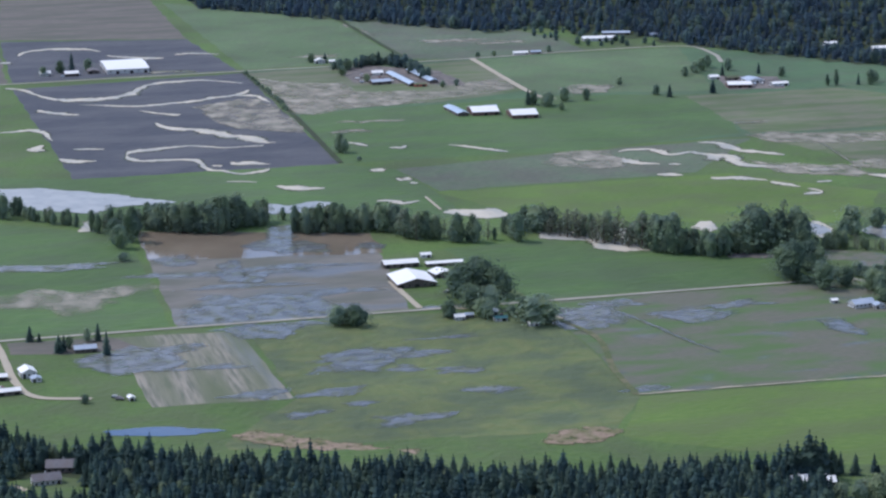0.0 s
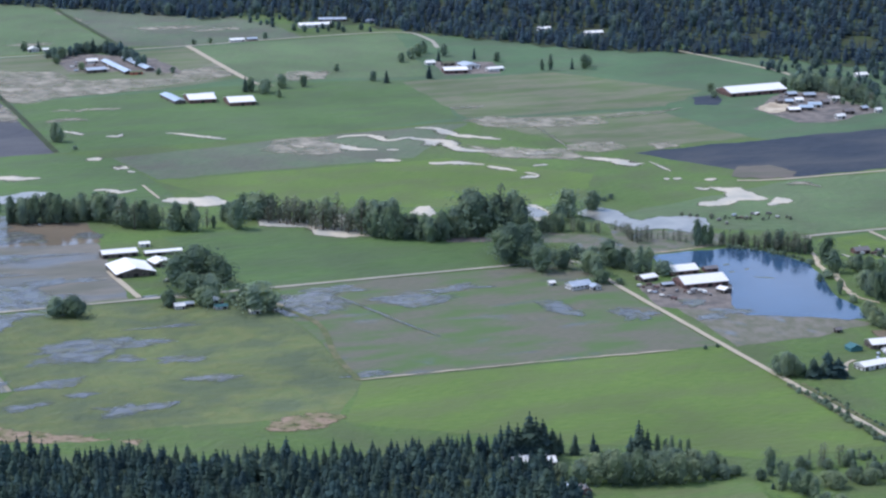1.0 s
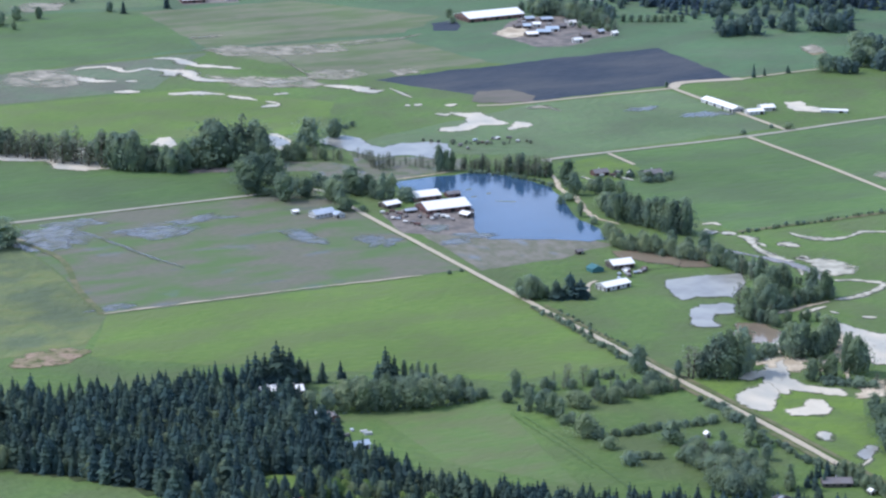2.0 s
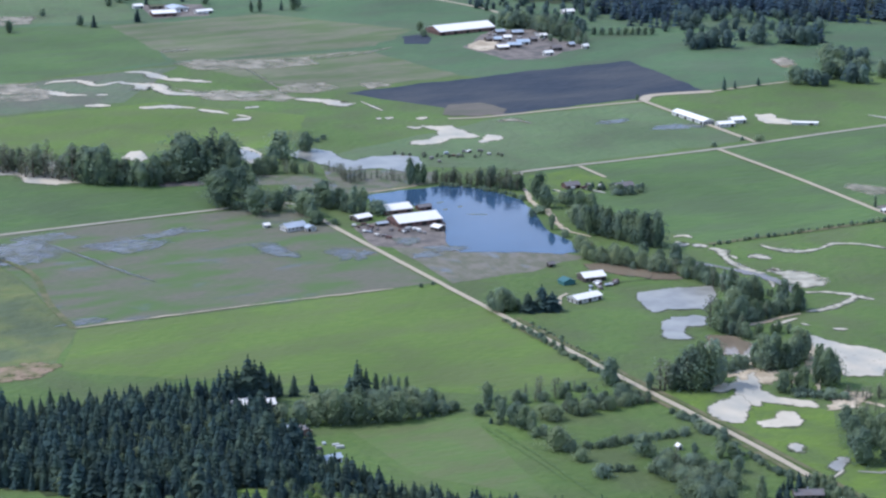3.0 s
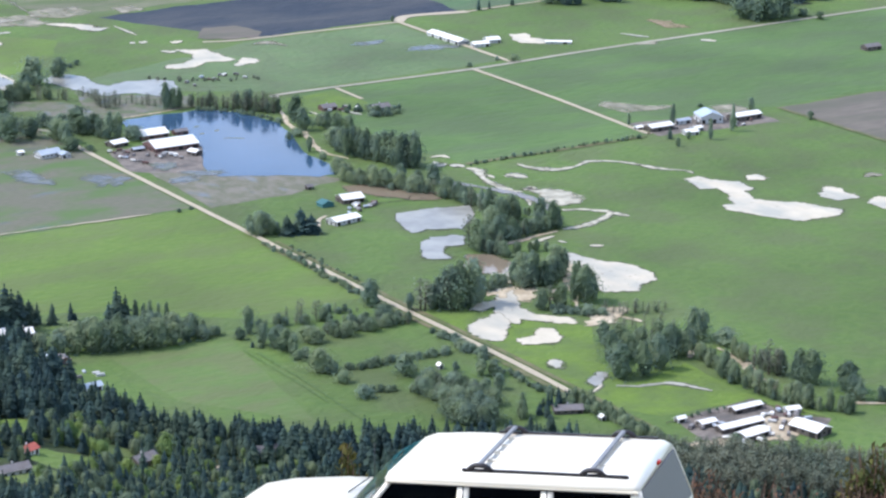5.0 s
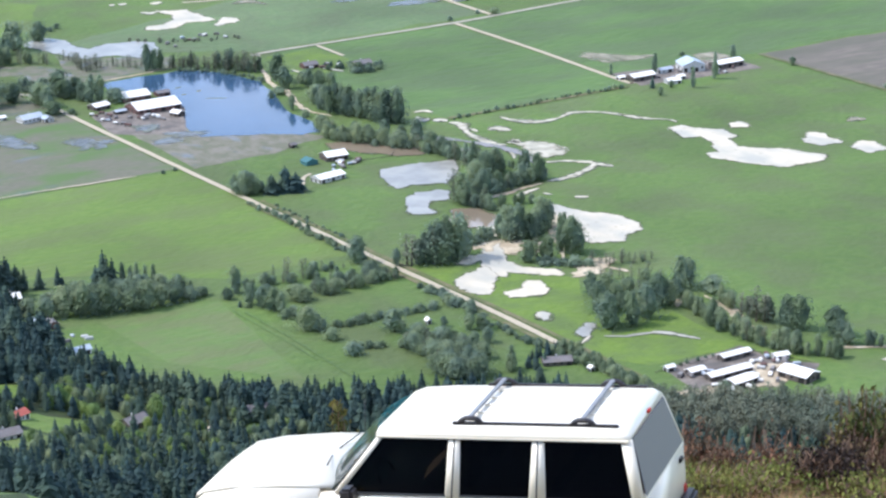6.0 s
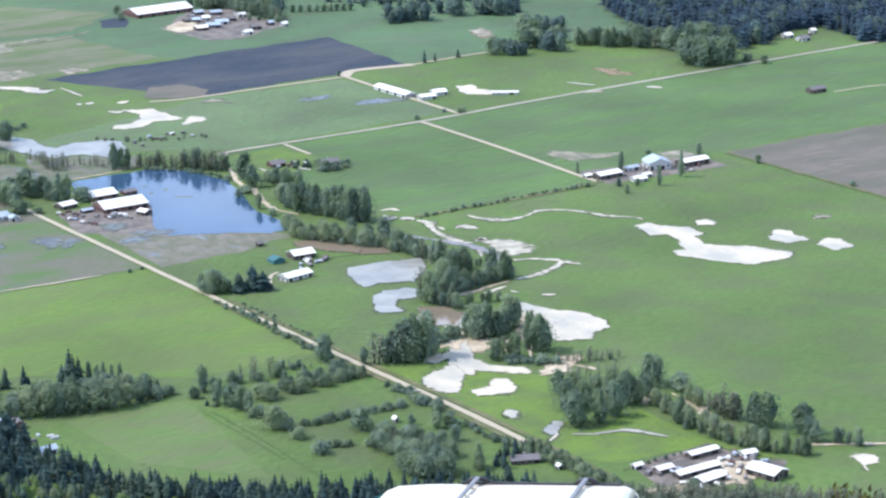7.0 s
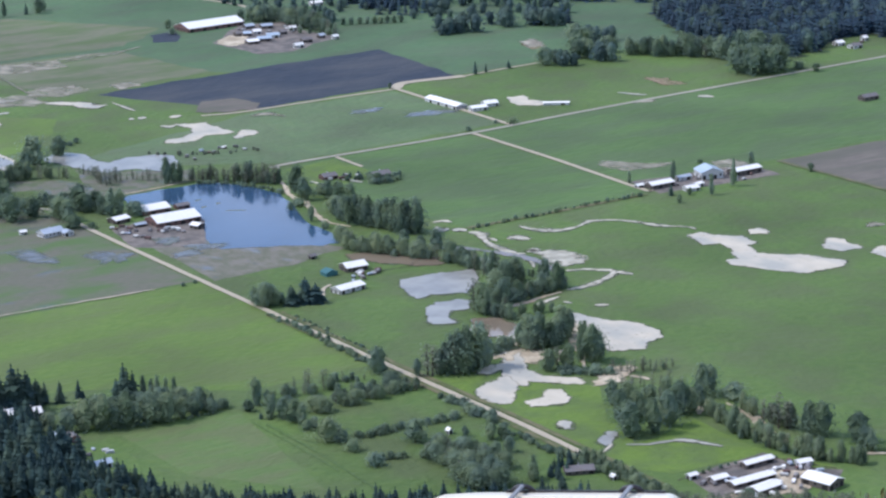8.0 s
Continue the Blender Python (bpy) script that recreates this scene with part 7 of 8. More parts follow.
building('shed', 'small grey-roofed outhouse beside a farmhouse', 808, 1806, 8, 7, 3.0, 1.6, 'y', WALL, G_, 0, 1, 1)
building('shed', 'small white shed beside a farmhouse', 780, 1832, 5, 5, 2.6, 1.0, 'x', WALL, W, 0, 1, 1)
building('shed', 'low grey shed in a muddy yard', 868, 1794, 10, 5, 2.4, 0.8, 'x', DARKWALL, G_, 0, 1, 0)
building('barn', 'white-roofed barn on a green paddock', 903, 1520, 24, 12, 3.4, 1.9, 'x', WALL, W, 10, 3, 2)
building('barn', 'white-roofed barn with dark open walls', 937, 1568, 18, 14, 3.8, 2.6, 'x', DARKWALL, W, -4, 2, 2)
building('shed', 'teal tarpaulin shelter beside a barn', 914, 1566, 10, 9, 2.8, 2.0, 'y', TEALROOF, TEALROOF, 0, 0, 0)
building('shed', 'small dark hut in a paddock', 928, 1615, 5, 4, 2.6, 1.2, 'x', DARKWALL, D_, 0, 1, 0)
building('barn', 'long narrow white-roofed cattle shed', 875, 1026, 31, 7, 3.0, 1.2, 'x', DARKWALL, W, 0, 4, 0)
building('barn', 'long white-roofed shed in a stockyard', 897, 1047, 21, 6, 3.0, 1.1, 'x', DARKWALL, W, 0, 3, 0)
building('barn', 'white-roofed barn in a stockyard', 871, 1010, 19, 9, 3.6, 1.6, 'x', DARKWALL, W, 6, 2, 1)
building('barn', 'large white-roofed barn with a dark gable', 905, 999, 14, 20, 4.0, 2.2, 'y', DARKWALL, W, 12, 2, 1)
building('shed', 'small white-roofed shed in a stockyard', 861, 1039, 11, 6, 2.8, 1.1, 'x', DARKWALL, W, 0, 1, 1)
building('shed', 'small pale shed by the yard fence', 852, 1052, 6, 4, 2.6, 1.0, 'x', WALL, W, 0, 1, 0)
building('shed', 'small white shed in a stockyard', 857, 1004, 5, 5, 2.6, 1.0, 'x', WALL, W, 30, 1, 0)
building('shed', 'white-roofed shed on the edge of a yard', 918, 1030, 9, 6, 2.8, 1.1, 'x', WALL, W, -10, 1, 1)
building('barn', 'long white-roofed poultry barn', 1339, 2047, 13, 58, 3.6, 1.9, 'y', WALL, W, 0, 4, 4)
building('shed', 'white-roofed shed beside a long barn', 1349, 2004, 17, 11, 3.4, 1.6, 'x', WALL, W, -8, 1, 2)
building('house', 'white-roofed house beside a long barn', 1370, 2014, 14, 12, 3.6, 2.0, 'x', WALL, W, -8, 1, 3, True)
building('shed', 'low white shed beside a field', 1424, 1974, 26, 5, 2.4, 0.8, 'x', WALL, W, -35, 1, 1)
building('barn', 'white-roofed farm barn among poplars', 1285, 1631, 24, 11, 4.0, 1.9, 'x', DARKWALL, W, 0, 2, 2)
building('barn', 'tall pale blue-roofed barn on a farm', 1342, 1634, 20, 20, 6.0, 4.0, 'y', WALL, B_, -20, 2, 2)
building('barn', 'long dark-walled barn with a pale roof', 1374, 1624, 30, 12, 4.6, 1.9, 'x', DARKWALL, W, 0, 3, 2)
building('house', 'small white-roofed farmhouse among poplars', 1298, 1604, 12, 9, 3.0, 1.7, 'x', WALL, W, -6, 1, 2, True)
building('shed', 'small white shed in a farmyard', 1312, 1612, 9, 6, 2.8, 1.0, 'x', WALL, W, 10, 1, 1)
building('shed', 'low pale shed in a farmyard', 1318, 1640, 14, 7, 3.0, 1.1, 'x', WALL, G_, 0, 1, 1)
building('shed', "small white shed at a farm's edge", 1270, 1640, 7, 5, 2.6, 1.0, 'x', WALL, W, 0, 1, 0)
building('barn', 'lone weathered dark shed in a field', 1676, 1791, 19, 10, 4.0, 2.2, 'x', DARKWALL, DARKROOF, 0, 1, 2)
building('barn', 'very long white-roofed barn with brown walls', 1377, 2624, 78, 36, 4.8, 5.0, 'x', REDWALL, W, 4, 5, 4)
building('barn', 'white-roofed far barn with a pale wall', 741, 2812, 32, 40, 4.6, 3.6, 'x', REDWALL, W, -4, 2, 3)
building('barn', 'large white-roofed barn beside another', 780, 2777, 31, 38, 4.6, 3.6, 'x', REDWALL, W, -4, 2, 3)
building('barn', 'narrow barn with a blue-grey roof', 711, 2824, 13, 56, 3.8, 1.9, 'y', DARKWALL, B_, 4, 3, 2)
building('shed', 'grey shed behind white barns', 757, 2838, 16, 8, 3.2, 1.2, 'x', DARKWALL, G_, 0, 1, 1)
building('barn', 'huge square white-roofed barn on dark fields', 371, 3302, 56, 86, 6.0, 2.4, 'x', WALL, W, 0, 3, 3)
building('house', 'white-walled house beside a dark field', 262, 3272, 14, 11, 4.0, 2.6, 'x', WALL, W, 0, 1, 3, True)
building('farmhouse', 'grey-roofed farmhouse among trees', 296, 3262, 18, 12, 4.0, 2.6, 'x', DARKWALL, W, 0, 1, 3, True)
building('shed', 'brown-roofed shed beside a huge barn', 326, 3280, 14, 20, 3.6, 1.6, 'y', DARKWALL, D_, 0, 1, 1)
building('barn', 'long low white-roofed far barn', 1056, 3352, 48, 16, 4.2, 2.2, 'x', WALL, W, -6, 3, 2)
building('barn', 'long grey-roofed far barn', 1096, 3396, 40, 12, 4.0, 1.8, 'x', DARKWALL, G_, -14, 3, 2)
building('house', 'pale far house at the forest edge', 1140, 3360, 14, 10, 3.6, 2.0, 'x', WALL, G_, 0, 1, 2, True)
building('barn', 'white-roofed barn of a far farm', 1098, 2898, 30, 20, 4.4, 2.6, 'x', REDWALL, W, -10, 2, 3)
building('barn', 'grey-roofed shed of a far farm', 1128, 2930, 20, 26, 4.0, 2.0, 'y', WALL, G_, 0, 2, 2)
building('shed', 'white-roofed shed of a far farm', 1150, 2892, 22, 10, 3.4, 1.6, 'x', WALL, W, 6, 1, 2)
building('house', 'white house of a far farm', 1090, 2968, 12, 9, 3.4, 2.0, 'x', WALL, W, 0, 1, 2, True)
building('shed', 'brown shed of a far farm', 1110, 2955, 16, 10, 3.4, 1.6, 'x', MUD, TAN, 0, 1, 1)
building('greenhouse', 'long blue-grey polytunnel on a farm', 704, 3084, 11, 104, 3.4, 2.0, 'y', DARKWALL, B_, 4, 2, 4)
building('greenhouse', 'long blue-grey polytunnel beside another', 735, 3100, 11, 104, 3.4, 2.0, 'y', DARKWALL, B_, 4, 2, 4)
building('barn', 'grey-roofed barn in a cluttered farmyard', 672, 3066, 26, 14, 4.0, 2.0, 'x', DARKWALL, G_, 6, 2, 2)
building('shed', 'orange-brown shed in a cluttered farmyard', 716, 3030, 16, 8, 3.2, 1.4, 'x', REDROOF, TAN, 0, 1, 1)
building('house', 'pale house in a cluttered farmyard', 684, 3140, 14, 10, 3.6, 2.4, 'x', WALL, W, 0, 1, 2, True)
building('house', 'white far house beside trees', 632, 3266, 14, 10, 4.0, 2.6, 'y', WALL, W, 0, 1, 2, True)
building('shed', 'white shed beside a far house', 648, 3262, 8, 7, 3.0, 1.4, 'x', WALL, W, 0, 1, 1)
building('house', 'low pale house on the far road', 912, 3254, 20, 9, 3.2, 1.6, 'x', WALL, W, 0, 1, 3, True)
building('shed', 'grey shed on the far road', 934, 3256, 14, 8, 3.0, 1.4, 'x', DARKWALL, G_, 0, 1, 1)
building('barn', 'white-roofed barn with a tall gable', 120, 1798, 11, 14, 4.6, 2.6, 'y', WALL, W, 8, 1, 2)
building('shed', 'grey lean-to beside a barn', 125, 1782, 7, 7, 2.8, 1.2, 'y', WALL, G_, 8, 1, 1)
building('barn', 'low white-roofed barn on a farm drive', 100, 1752, 22, 8, 3.2, 1.4, 'x', DARKWALL, W, 6, 3, 1)
building('shed', 'white-roofed shed on a farm drive', 98, 1793, 13, 8, 3.2, 1.5, 'x', DARKWALL, W, 0, 1, 1)
building('farmhouse', 'grey-roofed farmhouse among dark firs', 169, 1856, 17, 9, 3.2, 2.0, 'x', DARKWALL, G_, 0, 1, 3, True)
building('shed', 'small white trailer-like shed in a meadow', 187, 1712, 4, 6, 2.6, 1.0, 'y', WALL, W, 10, 1, 0)
building('house', 'white-roofed house among tall firs', 573, 1394, 12, 9, 4.0, 2.4, 'x', WALL, W, 5, 1, 3, True)
building('shed', 'small white-roofed shed among firs', 583, 1382, 5, 5, 3.0, 1.4, 'y', WALL, W, 0, 1, 1)
building('shed', 'pale blue-roofed shed at the forest edge', 581, 1272, 12, 6, 3.4, 1.8, 'x', WALL, B_, 4, 1, 1)
building('shed', 'grey shed at the forest edge', 566, 1266, 8, 6, 3.2, 1.6, 'x', WALL, G_, 0, 1, 1)
building('house', "brown house at the pasture's corner", 588, 1328, 8, 8, 3.4, 2.0, 'y', REDWALL, D_, 0, 1, 2, True)
building('shed', "blue-grey shed at the pasture's corner", 580, 1334, 5, 5, 3.6, 1.6, 'y', DARKWALL, B_, 0, 1, 1)
building('house', 'large dark-shingled house in a forest clearing', 124, 1554, 22, 13, 4.6, 3.4, 'x', DARKWALL, D_, -10, 1, 4, True)
building('house', 'dark-shingled pale house in a forest clearing', 110, 1524, 18, 11, 4.6, 3.2, 'x', WALL, D_, 6, 1, 4, True)
building('house', 'red-roofed house in a forest clearing', 477, 1126, 9, 7, 3.4, 2.0, 'x', WALL, REDROOF, 20, 1, 2, True)
building('house', 'grey-roofed house in the forest', 455, 1094, 16, 9, 3.4, 2.2, 'x', WALL, D_, 0, 1, 3, True)
building('house', 'blue-grey-roofed house among firs', 544, 1128, 14, 10, 3.6, 2.6, 'x', DARKWALL, D_, 15, 1, 3, True)
building('house', 'pale-walled dark-roofed house among firs', 622, 1129, 14, 9, 4.0, 2.4, 'x', WALL, D_, -12, 1, 3, True)
building('house', 'half-hidden grey-roofed house by a road', 806, 1100, 17, 9, 2.6, 1.8, 'x', DARKWALL, D_, -24, 1, 3, True)
building('shed', 'small white hut beside a tree', 784, 1204, 3, 3, 2.6, 1.2, 'y', WALL, W, 0, 1, 0)
building('shed', 'small pale pink hut by a road', 815, 1078, 3.4, 3, 2.4, 1.0, 'y', WALL, W, 0, 1, 0)
building('house', 'far white-roofed house in the woods', 1385, 3112, 26, 12, 4.0, 2.0, 'x', WALL, W, 0, 1, 3, True)
building('house', 'far pale house in the woods', 1336, 3172, 18, 10, 4.0, 2.0, 'x', WALL, W, 0, 1, 3, True)
building('house', 'far white house among scattered trees', 1560, 2680, 16, 10, 3.6, 2.0, 'x', WALL, W, 0, 1, 2, True)
building('house', 'brown-roofed house in a walled garden', 1078, 1842, 14, 10, 3.2, 2.2, 'x', REDWALL, D_, 0, 1, 2, True)
building('house', 'dark-roofed house in a hedged garden', 1118, 1818, 16, 11, 3.4, 2.4, 'x', WALL, D_, 0, 1, 3, True)
building('shed', 'blue-grey-roofed shed crowded into a far farmyard', 1383, 2540, 9, 10, 3.6, 1.8, 'x', DARKWALL, B_, -20, 1, 1)
building('shed', 'white-roofed shed crowded into a far farmyard', 1399, 2545, 9, 9, 3.6, 1.8, 'x', WALL, W, -20, 1, 1)
building('shed', 'white-roofed barn crowded into a far farmyard', 1362, 2490, 14, 13, 3.6, 1.8, 'x', DARKWALL, W, -8, 1, 1)
building('shed', 'long blue-grey-roofed shed crowded into a far farmyard', 1382, 2497, 16, 12, 3.6, 1.8, 'x', DARKWALL, B_, -24, 1, 1)
building('shed', 'pale blue-roofed shed crowded into a far farmyard', 1401, 2510, 15, 11, 3.6, 1.8, 'x', WALL, B_, -24, 1, 1)
building('shed', 'grey-roofed shed crowded into a far farmyard', 1427, 2572, 14, 10, 3.6, 1.8, 'x', DARKWALL, G_, -10, 1, 1)
building('shed', 'grey-roofed barn crowded into a far farmyard', 1410, 2585, 12, 10, 3.6, 1.8, 'x', DARKWALL, G_, 0, 1, 1)
building('shed', 'low white-roofed shed crowded into a far farmyard', 1443, 2537, 9, 7, 3.6, 1.8, 'x', WALL, W, 0, 1, 1)
building('shed', 'small white house crowded into a far farmyard', 1463, 2545, 5, 9, 3.6, 1.8, 'x', WALL, W, 20, 1, 1)
building('shed', 'low white-roofed trailer shed crowded into a far farmyard', 1390, 2431, 11, 6, 3.6, 1.8, 'x', WALL, W, 6, 1, 1)
building('shed', 'small white shed crowded into a far farmyard', 1451, 2451, 7, 6, 3.6, 1.8, 'x', WALL, W, 6, 1, 1)
building('shed', 'brown-roofed shed crowded into a far farmyard', 1415, 2456, 12, 9, 3.6, 1.8, 'x', DARKWALL, D_, -6, 1, 1)
building('shed', 'dark-roofed shed crowded into a far farmyard', 1421, 2521, 8, 8, 3.6, 1.8, 'x', DARKWALL, D_, -10, 1, 1)
building('shed', 'grey-roofed shed crowded into a far farmyard', 1442, 2468, 8, 6, 3.6, 1.8, 'x', DARKWALL, G_, 10, 1, 1)
building('shed', 'dark-roofed shed crowded into a far farmyard', 1373, 2545, 7, 8, 3.6, 1.8, 'x', DARKWALL, D_, 0, 1, 1)
building('house', 'white house below the forest', 1858, 2035, 10, 10, 3.6, 2.0, 'x', WALL, W, 0, 1, 1)
building('house', 'dark-roofed pale house below the forest', 1860, 2011, 13, 11, 3.6, 2.0, 'x', WALL, D_, 0, 1, 1)
building('shed', 'small pale shed below the forest', 1900, 2039, 6, 7, 3.6, 2.0, 'x', WALL, W, 0, 1, 1)


# -- small things in the farmyards --
def bale_heap(x, y, seed):
    """A parked trailer or piece of farm machinery: a bed, a box and wheels."""
    rng = random.Random(seed)
    ob = thing("farm_trailer", pose(x, y, float(land(x, y)) + 0.02, 0, 0, rng.uniform(0, 180)), rng.choice(("pale farm trailer parked in a yard", "rusty farm trailer parked in a yard", "white farm trailer parked beside barns")), "trailer", "trailers in the farmyards")
    ln, wd = rng.uniform(4, 7), rng.uniform(2.0, 2.6)
    part("bed", box_bm(-ln / 2, ln / 2, -wd / 2, wd / 2, 0.75, 1.0, 0.05), JUNK, ob)
    part("load_box", box_bm(-ln * 0.42, ln * 0.42, -wd * 0.46, wd * 0.46, 1.0, rng.uniform(1.8, 2.8), 0.08), rng.choice((WALL, JUNK, JUNK, GREYROOF, WHITEROOF, REDWALL)), ob)
    for sx in (-0.3, 0.3):
        for sy in (-1, 1):
            bm = bmesh.new()
            bmesh.ops.create_cone(bm, cap_ends=True, segments=10, radius1=0.45, radius2=0.45, depth=0.3, matrix=Matrix.Translation((sx * ln, sy * wd * 0.45, 0.45)) @ Matrix.Rotation(radians(90), 4, "X"))
            part("wheel", bm, OPENING, ob)
    return ob


yard_rng = random.Random(77)
for cx, cy, rx, ry, n in ((870, 1765, 26, 16, 16), (848, 1790, 10, 12, 7), (885, 1020, 36, 22, 22), (905, 1025, 12, 10, 8), (945, 1545, 14, 10, 8), (1335, 1618, 40, 14, 10), (489, 1956, 10, 2, 5), (680, 3100, 30, 50, 14), (1440, 2545, 50, 40, 16), (1120, 2910, 34, 30, 10), (590, 1300, 8, 8, 4), (95, 1770, 8, 10, 3), (180, 1718, 14, 5, 4), (1050, 1995, 30, 20, 10), (515, 1866, 16, 6, 5), (1095, 1838, 20, 8, 5), (290, 3262, 30, 10, 4), (1850, 2030, 40, 14, 4), (930, 1542, 14, 6, 5)):
    for _ in range(n):
        bale_heap(cx + yard_rng.uniform(-rx, rx), cy + yard_rng.uniform(-ry, ry), yard_rng.random())


def fence_line(points, gap, label):
    ob = thing("fence", Matrix.Identity(4), label, "fence")
    for (x1, y1), (x2, y2) in zip(points, points[1:]):
        n = max(1, int(math.dist((x1, y1), (x2, y2)) / gap))
        for k in range(n):
            x, y = x1 + (x2 - x1) * k / n, y1 + (y2 - y1) * k / n
            part("post", box_bm(x - 0.12, x + 0.12, y - 0.12, y + 0.12, -0.3, 1.4), DARKWALL, ob)
        for z in (0.6, 1.1):
            bm = bmesh.new()
            d = Vector((y1 - y2, x2 - x1, 0)).normalized() * 0.06
            a, b = Vector((x1, y1, z)), Vector((x2, y2, z))
            lo = [bm.verts.new(p) for p in (a - d, b - d, b + d, a + d)]
            hi = [bm.verts.new(v.co + Vector((0, 0, 0.16))) for v in lo]
            bm.faces.new(hi)
            for i in range(4):
                bm.faces.new((lo[i], lo[(i + 1) % 4], hi[(i + 1) % 4], hi[i]))
            part("rail", bm, DARKWALL, ob)
    return ob


fence_line([(843, 1053), (880, 1051), (911, 1049), (928, 1012)], 6, "dark board fence round a muddy stockyard")
fence_line([(928, 1556), (952, 1548), (975, 1546), (985, 1556)], 6, "dark paddock fence beside a barn")

# -- the car on the hill --
PAINT = shade("white_car_paint", (0.84, 0.755, 0.60), (0.81, 0.725, 0.57), 0.8, rough=0.25, spec=0.5)
RUBBER = shade("black_rubber", (0.02, 0.02, 0.02), (0.03, 0.03, 0.03), 0.05, rough=0.7)
TRIM = shade("black_trim", (0.025, 0.022, 0.022), (0.035, 0.03, 0.03), 0.1, rough=0.45)
BAR = shade("grey_alloy_bar", (0.24, 0.24, 0.24), (0.20, 0.20, 0.20), 0.05, rough=0.75)
SEATCLOTH = shade("dark_seat_cloth", (0.05, 0.045, 0.04), (0.07, 0.06, 0.05), 0.05)
REDLENS = shade("red_lens", (0.55, 0.03, 0.015), (0.45, 0.02, 0.01), 0.05, rough=0.2)
AMBER = shade("amber_lens", (0.6, 0.22, 0.02), (0.5, 0.18, 0.02), 0.05, rough=0.2)
CHROME = shade("steel", (0.5, 0.5, 0.5), (0.42, 0.42, 0.42), 0.05, rough=0.3, metal=0.9)


def pane_glass(name, tint, see, ior=1.45, gloss=0.02):
    m = bpy.data.materials.new(name)
    m.use_nodes = True
    n, l = m.node_tree.nodes, m.node_tree.links
    b = n["Principled BSDF"]
    b.inputs["Base Color"].default_value, b.inputs["Roughness"].default_value, b.inputs["Specular IOR Level"].default_value = (*tint, 1), 0.2, 0.1
    t, mx = n.new("ShaderNodeBsdfTransparent"), n.new("ShaderNodeMixShader")
    t.inputs["Color"].default_value = (*tint, 1)
    g, fr, ad = n.new("ShaderNodeBsdfGlossy"), n.new("ShaderNodeFresnel"), n.new("ShaderNodeMixShader")
    g.inputs["Roughness"].default_value = gloss
    fr.inputs["IOR"].default_value = ior
    mx.inputs["Fac"].default_value = see
    l.new(b.outputs["BSDF"], mx.inputs[1])
    l.new(t.outputs["BSDF"], mx.inputs[2])
    l.new(fr.outputs["Fac"], ad.inputs["Fac"])
    l.new(mx.outputs["Shader"], ad.inputs[1])
    l.new(g.outputs["BSDF"], ad.inputs[2])
    l.new(ad.outputs["Shader"], n["Material Output"].inputs["Surface"])
    return m


SIDEGLASS = pane_glass("smoked_side_glass", (0.15, 0.135, 0.12), 1.0, 1.12)
# near-opaque teal holds both the glass tint and the reflected sky
WINDSHIELD = pane_glass("green_tint_sky_glass", (0.12, 0.33, 0.35), 0.12, 1.06, 0.1)
# nearly opaque grey pane with a blurred gloss
REARGLASS = pane_glass("grey_rear_glass", (0.17, 0.158, 0.166), 0.05, 1.15, 0.5)


def hexa(corners, bevel=0.0):
    """A solid with eight corners: four of one face, then the four behind them."""
    bm = bmesh.new()
    v = [bm.verts.new(c) for c in corners]
    for q in ((0, 1, 2, 3), (7, 6, 5, 4), (0, 4, 5, 1), (1, 5, 6, 2), (2, 6, 7, 3), (3, 7, 4, 0)):
        bm.faces.new([v[i] for i in q])
    bmesh.ops.recalc_face_normals(bm, faces=bm.faces[:])
    if bevel:
        bmesh.ops.bevel(bm, geom=bm.edges[:], offset=bevel, segments=2, affect="EDGES")
        for f in bm.faces:
            f.smooth = True
    return bm


def plate(a, b, c, d, push, bevel=0.0):
    """A plate through four corners, `push` thick inwards."""
    p = Vector(push)
    return hexa([Vector(q) for q in (a, b, c, d)] + [Vector(q) + p for q in (a, b, c, d)], bevel)


def loft(sections, bevel_rows=True):
    """A closed skin through cross-sections with the same number of points."""
    bm = bmesh.new()
    rings = [[bm.verts.new(p) for p in s] for s in sections]
    n = len(rings[0])
    for a, b in zip(rings, rings[1:]):
        for i in range(n):
            bm.faces.new((a[i], a[(i + 1) % n], b[(i + 1) % n], b[i]))
    bm.faces.new(rings[0])
    bm.faces.new(rings[-1][::-1])
    bmesh.ops.recalc_face_normals(bm, faces=bm.faces[:])
    for f in bm.faces:
        f.smooth = True
    return bm


def tube(points, r, seg=6):
    cu = []
    for k, p in enumerate(points):
        p = Vector(p)
        ax = (Vector(points[min(k + 1, len(points) - 1)]) - Vector(points[max(k - 1, 0)])).normalized()
        s = ax.orthogonal().normalized()
        t = ax.cross(s)
        cu.append([tuple(p + s * r * math.cos(2 * math.pi * i / seg) + t * r * math.sin(2 * math.pi * i / seg)) for i in range(seg)])
    return loft(cu)


